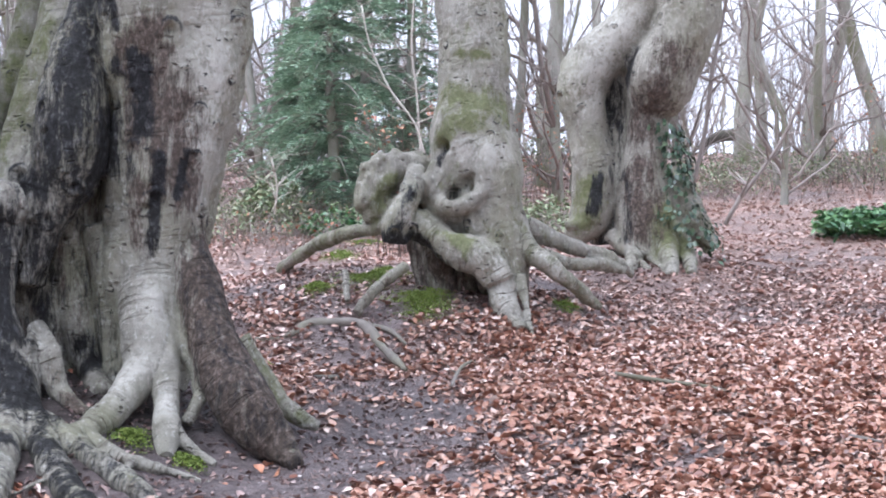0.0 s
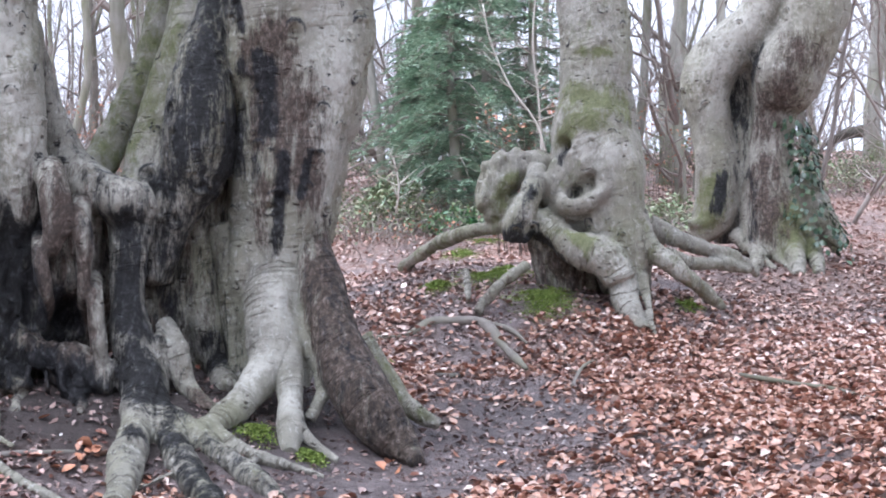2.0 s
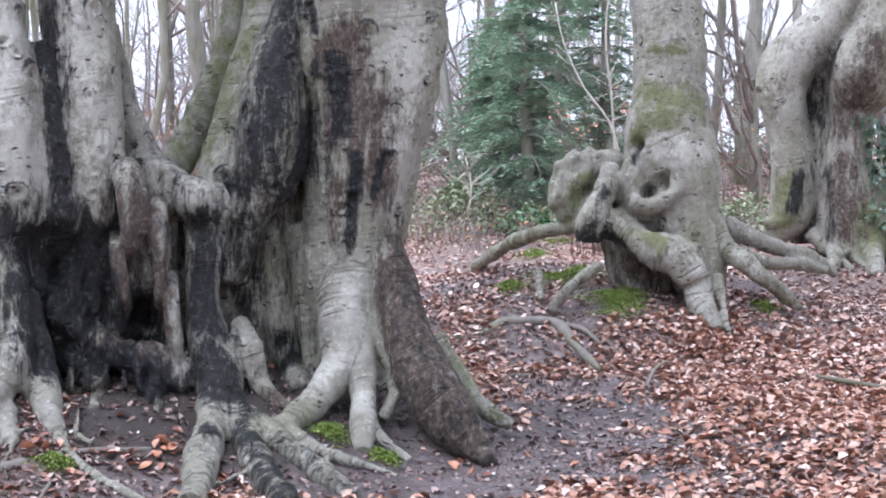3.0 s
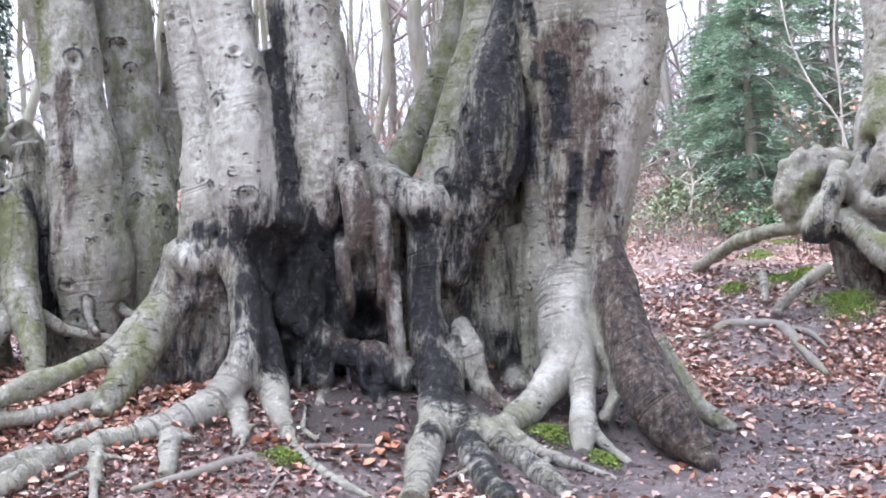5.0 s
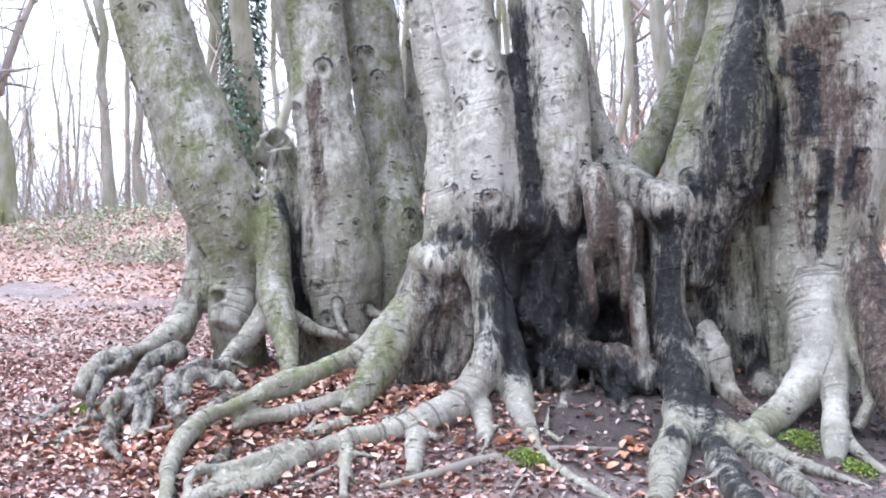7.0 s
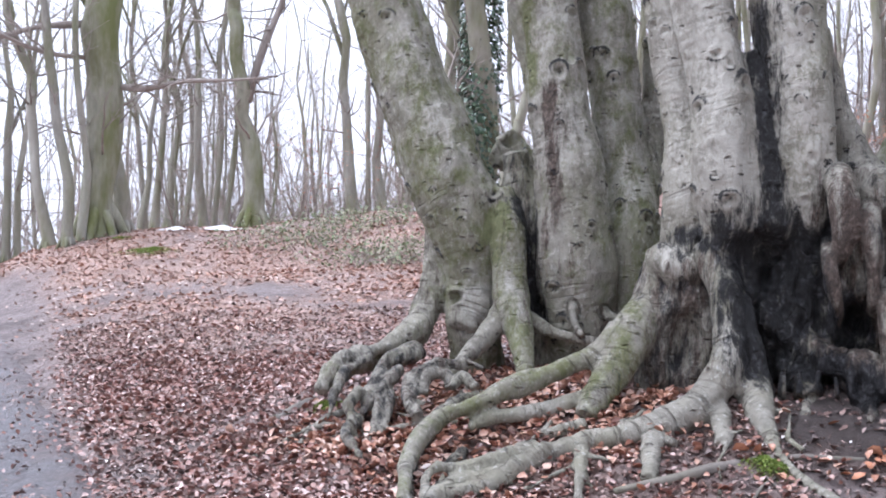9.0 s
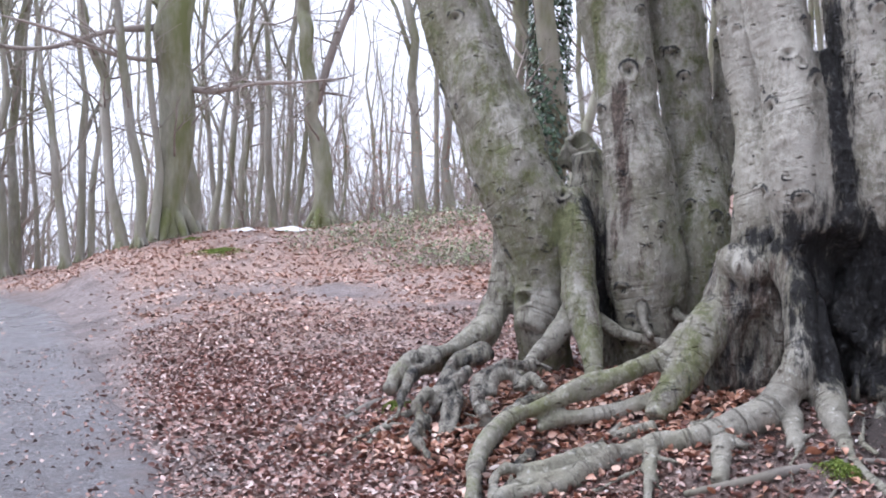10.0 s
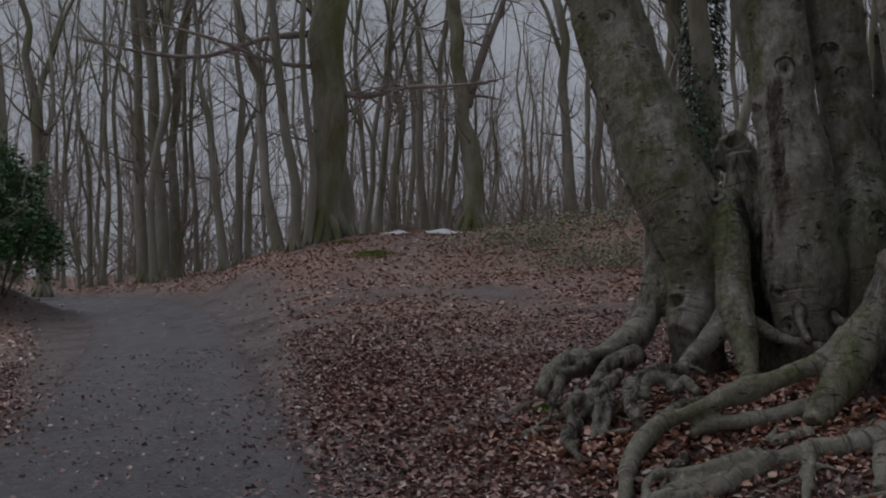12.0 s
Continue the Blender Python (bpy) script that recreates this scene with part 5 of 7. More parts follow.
BURRED = [
    ("stem", "pale banded trunk", [(0.23, 14.35, 5.1, 0.359), (0.25, 14.3, 4.13, 0.358), (0.32, 14.25, 3.58, 0.392), (0.32, 14.2, 3.04, 0.414), (0.31, 14.1, 2.68, 0.47), (0.4, 13.99, 2.32, 0.455), (0.49, 13.89, 1.85, 0.359), (0.59, 13.79, 1.45, 0.316), (0.63, 13.69, 1.11, 0.24)], 0.12, 0.3, 0.1, 0.05),
    ("root", "", [(0.57, 13.59, 1.28, 0.193), (0.59, 13.39, 1.0, 0.145), (0.67, 13.23, 0.84, 0.122), (0.75, 13.08, 0.71, 0.076)], 0.15, 0.20, 0.22, 0.12),
    ("burr", "bulging burr", [(-0.2, 14.2, 2.33, 0.213), (-0.46, 14.11, 2.32, 0.2), (-0.68, 14.08, 2.2, 0.212), (-0.7, 14.08, 1.99, 0.2), (-0.54, 14.07, 1.86, 0.2), (-0.26, 14.0, 1.91, 0.257)], 0.3, 0.34, 0.2, 0.1),
    ("burr", "burr with a gaping knothole", [(-0.14, 14.0, 2.21, 0.28), (0.09, 13.95, 2.06, 0.302), (0.09, 13.95, 1.78, 0.268)], 0.15, 0.34, 0.15, 0.05),
    ("burr", "swollen lip of a gaping knothole", [(0.13, 13.78, 2.33, 0.08), (0.28, 13.66, 2.33, 0.068), (0.39, 13.59, 2.23, 0.074), (0.41, 13.57, 2.11, 0.079), (0.31, 13.56, 1.99, 0.096), (0.14, 13.58, 1.92, 0.113), (-0.03, 13.7, 1.95, 0.114)], 0.1, 0.15, 0.0, 0),
    ("stub", "brown rotten stub inside the knothole", [(0.27, 13.85, 2.24, 0.058), (0.31, 13.7, 2.17, 0.057), (0.27, 13.68, 2.11, 0.04)], 0.3, 0, 0.9, 0),
    ("root", "", [(-0.25, 13.85, 1.88, 0.173), (-0.61, 13.99, 1.74, 0.105), (-1.04, 14.36, 1.66, 0.09), (-1.46, 14.93, 1.51, 0.1), (-1.87, 15.69, 1.26, 0.079)], 0.2, 0.45, 0.22, 0.12),
    ("root", "", [(-0.28, 13.75, 1.76, 0.183), (0.09, 13.55, 1.53, 0.192), (0.43, 13.44, 1.39, 0.213), (0.56, 13.39, 1.17, 0.179)], 0.15, 0.30, 0.12, 0.12),
    ("limb", "purple-black dead branch stub", [(-0.28, 13.9, 2.32, 0.081), (-0.33, 13.66, 2.05, 0.108), (-0.43, 13.59, 1.82, 0.142), (-0.47, 13.69, 1.59, 0.149)], 0.2, 0, 0.1, 0.36),
    ("root", "", [(0.64, 13.89, 1.8, 0.267), (0.86, 13.67, 1.51, 0.149), (1.14, 13.55, 1.27, 0.125), (1.6, 13.81, 0.9, 0.064)], 0.15, 0.40, 0.12, 0.12),
    ("root", "", [(0.86, 14.07, 1.74, 0.141), (1.27, 14.14, 1.55, 0.095), (1.78, 14.39, 1.42, 0.085), (2.05, 14.66, 1.21, 0.056)], 0.2, 0.30, 0.22, 0.12),
    ("root", "", [(1.02, 13.96, 1.45, 0.082), (1.32, 14.04, 1.34, 0.082), (1.63, 14.21, 1.34, 0.095), (1.94, 14.47, 1.26, 0.067)], 0.2, 0.20, 0.12, 0.12),
    ("root", "", [(0.76, 13.53, 1.22, 0.079), (0.82, 13.32, 0.95, 0.05), (0.86, 13.0, 0.65, 0.033)], 0.2, 0.20, 0.12, 0.12),
    ("root", "", [(-0.36, 13.5, 1.34, 0.068), (-0.66, 13.28, 1.11, 0.078), (-0.85, 13.17, 0.87, 0.05)], 0.3, 0.30, 0.32, 0.12),
    ("root", "", [(-0.99, 13.66, 1.28, 0.051), (-0.94, 13.37, 0.98, 0.05)], 0.3, 0.20, 0.32, 0.12),
    ("bole", "", [(0.06, 14.1, 1.86, 0.364), (0.01, 14.1, 1.45, 0.388), (0.06, 14.1, 1.04, 0.317)], 0.3, 0.15, 0.55, 0.3),
    ("bole", "", [(0.51, 14.09, 1.74, 0.329), (0.61, 14.09, 1.33, 0.282), (0.65, 14.08, 0.98, 0.212)], 0.3, 0.1, 0.3, 0.2),
]
# black: shade painted into the knothole and under the root arch
BURRED_STAINS_SHADE = [("light", [(-0.71, 13.73, 2.16), (-0.54, 13.74, 1.94)], 0.22), ("black", [(0.09, 13.72, 2.08), (0.22, 13.72, 2.15), (0.26, 13.72, 2.21)], 0.085), ("black", [(0.03, 13.75, 2.51), (0.01, 13.75, 2.37)], 0.08), ("moss", [(-0.54, 13.89, 2.2), (-0.66, 13.88, 1.97)], 0.14), ("moss", [(-0.02, 13.4, 1.73), (0.26, 13.4, 1.51)], 0.16), ("light", [(0.26, 13.3, 1.45), (0.53, 13.29, 1.28), (0.59, 13.29, 0.95)], 0.12), ("light", [(0.99, 13.46, 1.39), (1.43, 13.42, 1.03)], 0.1), ("light", [(-0.36, 13.5, 1.84), (-0.25, 13.5, 1.76)], 0.12), ("moss", [(-0.05, 13.85, 3.5), (0.67, 13.83, 3.5)], 0.08), ("moss", [(-0.02, 13.8, 3.06), (0.67, 13.78, 2.94)], 0.24), ("moss", [(0.32, 13.7, 2.79), (-0.02, 13.7, 2.65)], 0.2),
                 ("pale", [(0.2, 13.6, 2.51), (0.6, 13.59, 2.48)], 0.12), ("light", [(0.03, 13.7, 3.85), (0.49, 13.69, 3.79)], 0.3), ("light", [(0.09, 13.7, 3.22), (0.55, 13.69, 3.22)], 0.16), ("light", [(0.2, 13.6, 2.51), (0.6, 13.59, 2.48)], 0.14), ("black", [(-0.53, 13.59, 1.59), (-0.25, 13.6, 1.51), (-0.08, 13.6, 1.34)], 0.15), ("black", [(-0.29, 13.5, 2.24), (-0.32, 13.5, 2.07)], 0.12), ("brown", [(-0.08, 13.7, 1.33), (0.26, 13.7, 1.16)], 0.25)]
old_beech("burred_beech", "old beech with burrs and a knothole on a mossy mound", BURRED, [((0.11, 13.6, 2.07), 0.075, 0.13), ((0.22, 13.6, 2.15), 0.075, 0.13), ((0.3, 13.62, 2.23), 0.06, 0.12), ((0.03, 13.75, 2.53), 0.08, 0.14)], BURRED_STAINS_SHADE,
          [((0.23, 14.35, 5.04), (-0.04, 0, 1), 0.355, 9)], 120, 0.018, 13, 0.012)

ELBOW = [
    ("stem", "thick pale trunk that bends like an elbow", [(3.14, 17.47, 5.59, 0.452), (3.17, 17.47, 5.0, 0.422), (3.13, 17.47, 4.49, 0.408), (3.01, 17.49, 4.13, 0.423), (2.85, 17.52, 3.83, 0.475), (2.75, 17.54, 3.55, 0.439), (2.67, 17.65, 3.29, 0.294), (2.64, 17.65, 2.91, 0.272), (2.62, 17.66, 2.46, 0.331), (2.68, 17.65, 1.95, 0.412), (2.69, 17.65, 1.43, 0.456)], 0.12, 0.05, 0.2, 0),
    ("stem", "", [(2.69, 17.65, 5.63, 0.338), (2.63, 17.65, 4.89, 0.339), (2.48, 17.68, 4.46, 0.31), (2.22, 17.71, 4.15, 0.325), (1.95, 17.74, 3.86, 0.348), (1.83, 17.76, 3.54, 0.318), (1.87, 17.75, 3.21, 0.274), (1.95, 17.74, 2.76, 0.281), (1.97, 17.74, 2.32, 0.281), (1.91, 17.75, 1.91, 0.266), (1.69, 17.77, 1.62, 0.148)], 0.12, 0.12, 0, 0),
    ("bole", "", [(2.74, 17.94, 4.35, 0.299), (2.46, 17.98, 3.83, 0.315), (2.37, 17.99, 3.38, 0.315), (2.31, 18.0, 2.86, 0.345), (2.3, 18.0, 2.33, 0.375), (2.36, 18.0, 1.58, 0.42)], 0.2, 0.05, 0.2, 0.62),
    ("root", "", [(2.97, 17.75, 2.32, 0.27), (3.24, 17.6, 1.91, 0.224), (3.5, 17.55, 1.51, 0.149)], 0.3, 0.45, 0.20, 0.20),
    ("root", "", [(2.18, 17.67, 1.69, 0.148), (2.37, 17.44, 1.47, 0.081), (2.58, 16.89, 1.23, 0.05)], 0.2, 0.20, 0.10, 0.10),
    ("root", "", [(2.41, 17.43, 1.58, 0.073), (2.64, 17.3, 1.4, 0.058), (2.77, 16.76, 1.19, 0.035)], 0.2, 0.10, 0.10, 0.10),
    ("root", "", [(2.51, 17.62, 1.95, 0.193), (2.46, 17.43, 1.51, 0.147), (2.29, 16.77, 1.19, 0.071)], 0.2, 0.25, 0.20, 0.20),
    ("root", "", [(2.78, 17.48, 1.94, 0.207), (2.85, 17.27, 1.51, 0.161), (2.82, 16.65, 1.17, 0.07)], 0.2, 0.35, 0.10, 0.10),
    ("root", "", [(2.99, 17.45, 1.8, 0.177), (3.11, 17.32, 1.47, 0.132), (3.08, 16.75, 1.19, 0.064)], 0.25, 0.40, 0.20, 0.20),
    ("root", "", [(2.03, 17.68, 2.1, 0.163), (1.88, 17.6, 1.87, 0.133), (1.59, 17.63, 1.8, 0.059)], 0.2, 0.50, 0.10, 0.10),
]
ELBOW_STAINS = [("moss", [(1.87, 17.5, 2.31), (1.8, 17.51, 1.87)], 0.25), ("brown", [(2.5, 17.32, 2.52), (2.57, 17.31, 1.8)], 0.3), ("black", [(2.32, 17.35, 2.3), (2.29, 17.35, 1.65)], 0.12), ("moss", [(2.78, 17.28, 1.94), (2.99, 17.24, 1.36)], 0.3), ("black", [(2.55, 17.41, 4.01), (2.26, 17.45, 3.62), (2.19, 17.46, 3.11), (2.24, 17.46, 2.45)], 0.13), ("light", [(2.37, 17.44, 4.42), (2.01, 17.48, 3.91), (1.83, 17.5, 3.62)], 0.3), ("light", [(3.01, 17.34, 4.4), (3.11, 17.32, 4.68)], 0.25), ("brown", [(2.92, 17.25, 3.95), (2.71, 17.29, 3.45), (2.43, 17.33, 3.02)], 0.34), ("black", [(2.01, 17.48, 2.38), (1.94, 17.49, 2.02)], 0.12)]
old_beech("elbow_beech", "old beech with a bent pale trunk and ivy on its flank", ELBOW, [], ELBOW_STAINS, [((3.32, 17.69, 5.86), (0.12, 0, 1), 0.41, 8), ((2.81, 17.98, 5.93), (0.05, 0.1, 1), 0.3, 8)], 90, 0.022, 14, 0.012)


# ---------------------------------------------------------------- woodland behind
def crook(base, lean, r0, tall, rng, wander=0.24):
    """A trunk's path: upright with a lean and a few crooks."""
    x, y, z = base
    path, dx, dy = [], 0.0, 0.0
    for k, f in enumerate((0, 0.03, 0.07, 0.16, 0.28, 0.42, 0.56, 0.7, 0.85, 1.0)):
        if k > 2:
            dx, dy = dx + rng.gauss(0, wander), dy + rng.gauss(0, wander)
        path.append((x + lean[0] * f * tall + dx, y + lean[1] * f * tall + dy, z + tall * f - (0.2 if k == 0 else 0), r0 * (1.6, 1.15, 1.0)[min(k, 2)] * (1 - 0.72 * f)))
    return path


def woodland_tree(x, y, r0, tall, lean=(0, 0), low=0.25, limbs=14, seed=1, levels=2, label="bare winter woodland tree", bark=None, reach=(0.14, 0.26), fork=0):
    """A bare tree: a trunk, and a crown of crooked branches and twigs."""
    rng = random.Random(seed)
    z = height(x, y)
    thing = tagged(new("woodland_tree"), label, "tree", "woodland trees")
    thing.location = (x, y, z)
    path = smooth_path(crook((0, 0, -0.1), lean, r0, tall, rng), 0.8)
    v, f = [], []
    tube(path, 12, v, f, 0.14, seed)
    part("trunk", v, f, bark or BARK_FAR, thing)
    v, f = [], []
    for k in range(limbs):
        j = int(len(path) * rng.uniform(low, 0.97))
        a = rng.uniform(0, 2 * math.pi)
        up = rng.uniform(0.3, 1.3)
        branch_set(path[j][:3], (math.cos(a), math.sin(a), up), tall * rng.uniform(*reach), path[j][3] * rng.uniform(0.25, 0.45), levels, rng, v, f, 0.0, 5, (3, 5))
    for k in range(fork):
        j = int(len(path) * rng.uniform(0.12, 0.3))
        a = rng.uniform(0, 2 * math.pi)
        branch_set(path[j][:3], (math.cos(a) * 0.4, math.sin(a) * 0.4, 1), tall * 0.6, path[j][3] * 0.7, levels, rng, v, f)
    part("crown", v, f, TWIG, thing)
    return thing


def sapling(x, y, tall, stems, seed, label="thin bare sapling in the winter wood", twigs=None):
    rng = random.Random(seed)
    thing = tagged(new("sapling"), label, "sapling", "saplings")
    thing.location = (x, y, height(x, y) - 0.03)
    for k in range(stems):
        v, f = [], []
        a = rng.uniform(0, 6.28)
        branch_set((0.1 * math.cos(a), 0.1 * math.sin(a), -0.05), (0.28 * math.cos(a), 0.28 * math.sin(a), 1), tall * rng.uniform(0.7, 1.1), 0.006 * tall * rng.uniform(0.7, 1.2), 2, rng, v, f, -0.03, 5, (5, 9))
        part("stem", v, f, twigs or TWIG, thing)
    return thing


# the trees that stand out: place, trunk radius, lean
SINGLES = [
    ((-13.03, 17.73, 0.211), (0.012, 0), 0.3, "ivy-clad tree behind the old beech"), ((-13.66, 18.51, 0.134), (-0.12, 0), 0.4, ""), ((-15.0, 21.24, 0.108), (0.05, 0), 0.4, ""),
    ((-8.63, 25.58, 0.191), (-0.015, 0), 0.3, ""), ((-9.13, 24.35, 0.087), (-0.02, 0), 0.2, ""), ((-10.04, 28.27, 0.113), (-0.04, 0), 0.2, ""), ((-9.17, 28.56, 0.088), (0.05, 0), 0.2, ""),
    ((2.26, 29.91, 0.188), (-0.015, 0), 0.25, ""), ((7.39, 33.19, 0.198), (-0.06, 0), 0.2, ""), ((8.23, 35.05, 0.135), (0.0, 0), 0.2, ""), ((8.61, 31.86, 0.124), (-0.03, 0), 0.2, ""),
    ((10.34, 36.57, 0.174), (0.02, 0), 0.2, ""), ((11.03, 34.27, 0.195), (-0.10, 0), 0.2, ""), ((-2.45, 31.91, 0.213), (0, 0), 0.2, ""), ((-3.58, 33.81, 0.17), (0.0, 0), 0.2, ""), ((1.47, 27.96, 0.105), (0.0, 0), 0.3, ""),
]
for k, ((bx, by, br), lean, low, text) in enumerate(SINGLES):
    woodland_tree(bx, by, br, 13 + (k * 37 % 50) / 10, lean, low, 12, 100 + k, 2, text or "bare winter woodland tree")

def crooked_tree(pts, label, seed, twigs=10, limbs=(), bark=None):
    """A tree whose trunk follows given crooks up to its crown. limbs: paths of long low branches."""
    rng = random.Random(seed)
    x0, y0 = pts[0][:2]
    z0 = height(x0, y0)
    thing = tagged(new("woodland_tree"), label, "tree", "woodland trees")
    thing.location = (x0, y0, z0)
    rel = [(x - x0, y - y0 + rng.gauss(0, 0.08) * (k > 0), z - z0, r) for k, (x, y, z, r) in enumerate(pts)]
    for k in range(len(rel) - 1, 0, -1):
        a, b = np.array(rel[k - 1]), np.array(rel[k])
        rel.insert(k, tuple((a + b) / 2 + np.array([rng.gauss(0, 0.10), rng.gauss(0, 0.10), 0, 0])))
    rel[0] = (*rel[0][:2], -0.25, rel[0][3] * 1.45)
    rel[0] = (*rel[0][:3], rel[0][3] * 1.05)
    rel.insert(1, (*(0.9 * np.array(rel[0][:2]) + 0.1 * np.array(rel[1][:2])), 0.35, pts[0][3] * 1.1))
    a, b = np.array(rel[-2][:3]), np.array(rel[-1][:3])
    d = (b - a) / np.linalg.norm(b - a)
    r = rel[-1][3]
    for k in (1, 2, 3):
        rel.append((*(b + d * 1.9 * k + np.array([rng.gauss(0, 0.15), rng.gauss(0, 0.15), 0])), r * (1 - 0.27 * k)))
    path = smooth_path(rel, 0.5)
    v, f = [], []
    tube(path, 12, v, f, 0.16, seed)
    for k in range(6):
        t, r1 = k * 1.05 + rng.uniform(-0.3, 0.3), pts[0][3]
        tube(smooth_path([(0.3 * r1 * math.cos(t), 0.3 * r1 * math.sin(t), 2.2 * r1, 0.5 * r1), (1.05 * r1 * math.cos(t), 1.05 * r1 * math.sin(t), 1.2 * r1, 0.4 * r1), (1.9 * r1 * math.cos(t), 1.9 * r1 * math.sin(t), -0.4 * r1, 0.2 * r1)], 0.12), 8, v, f, 0.2, k)
    trunk = part("trunk", v, f, bark or BARK_FAR, thing)
    v, f = [], []
    for k in range(twigs):
        j = int(len(path) * rng.uniform(0.22, 0.98))
        t = rng.uniform(0, 6.28)
        branch_set(path[j][:3], (math.cos(t), math.sin(t), rng.uniform(0.0, 1.2)), rng.uniform(0.9, 3.4), min(0.035, path[j][3] * rng.uniform(0.12, 0.3)), 3, rng, v, f, 0.0, 4, (3, 4))
    part("crown", v, f, TWIG, thing)
    for _ in range(rng.choice((1, 2, 2, 3)) if not limbs else 0):
        v, f = [], []
        j = int(len(path) * rng.uniform(0.25, 0.6))
        t = rng.uniform(0, 6.28)
        branch_set(path[j][:3], (math.cos(t) * 0.45, math.sin(t) * 0.45, 1), rng.uniform(3.5, 6), path[j][3] * rng.uniform(0.4, 0.65), 2, rng, v, f, -0.02, 7, (4, 7))
        part("limb", v, f, BARK_FAR, trunk)
    for limb in limbs:
        v, f = [], []
        q = smooth_path([(x - x0, y - y0, z - z0, r) for x, y, z, r in limb], 0.25)
        tube(q, 7, v, f, 0.2, seed)
        for _ in range(26):
            j = rng.randrange(1, len(q))
            branch_set(q[j][:3], (rng.gauss(0, 0.6), rng.gauss(0, 0.6), rng.uniform(-0.5, 0.5)), rng.uniform(0.5, 1.7), q[j][3] * 0.36, 2, rng, v, f, 0.05, 4, (2, 4))
        part("limb", v, f, TWIG, trunk, "long low branch with drooping twigs")
    return thing


crooked_tree([(-23.58, 18.54, 2.0, 0.338), (-23.56, 18.57, 3.43, 0.363), (-23.53, 18.61, 5.3, 0.388), (-23.48, 18.67, 7.18, 0.425), (-23.45, 18.71, 8.68, 0.413)], "thick moss-streaked beech on the bank", 201, 8,
             [[(-23.39, 18.79, 5.12, 0.075), (-22.84, 19.14, 5.04, 0.075), (-22.12, 19.66, 5.2, 0.049), (-21.4, 20.16, 5.21, 0.037), (-20.64, 20.66, 5.27, 0.012)], [(-23.7, 18.4, 6.42, 0.088), (-24.2, 17.39, 6.27, 0.062), (-24.79, 16.18, 5.82, 0.049), (-25.31, 14.97, 5.85, 0.037), (-25.68, 13.47, 6.09, 0.012)], [(-23.62, 18.49, 5.68, 0.063), (-23.89, 17.31, 5.72, 0.049), (-24.16, 16.05, 6.1, 0.036), (-24.65, 14.31, 6.43, 0.012)]], BARK_MOSSY)
crooked_tree([(-24.07, 19.53, 2.08, 0.194), (-24.12, 19.47, 3.5, 0.194), (-24.17, 19.41, 5.05, 0.168), (-24.2, 19.37, 7.37, 0.129)], "slim grey tree beside the thick beech", 202)
crooked_tree([(-22.13, 21.71, 2.23, 0.233), (-22.22, 21.62, 4.02, 0.194), (-22.26, 21.58, 5.18, 0.168), (-22.36, 21.47, 6.61, 0.155), (-22.45, 21.38, 7.38, 0.142)], "mossy-footed forked tree on the crest", 203, 10, [[(-22.22, 21.62, 4.92, 0.103), (-22.02, 21.82, 5.96, 0.09), (-21.84, 22.0, 6.6, 0.078), (-21.63, 22.2, 7.38, 0.065), (-21.51, 22.32, 8.54, 0.039)]], BARK_MOSSY)
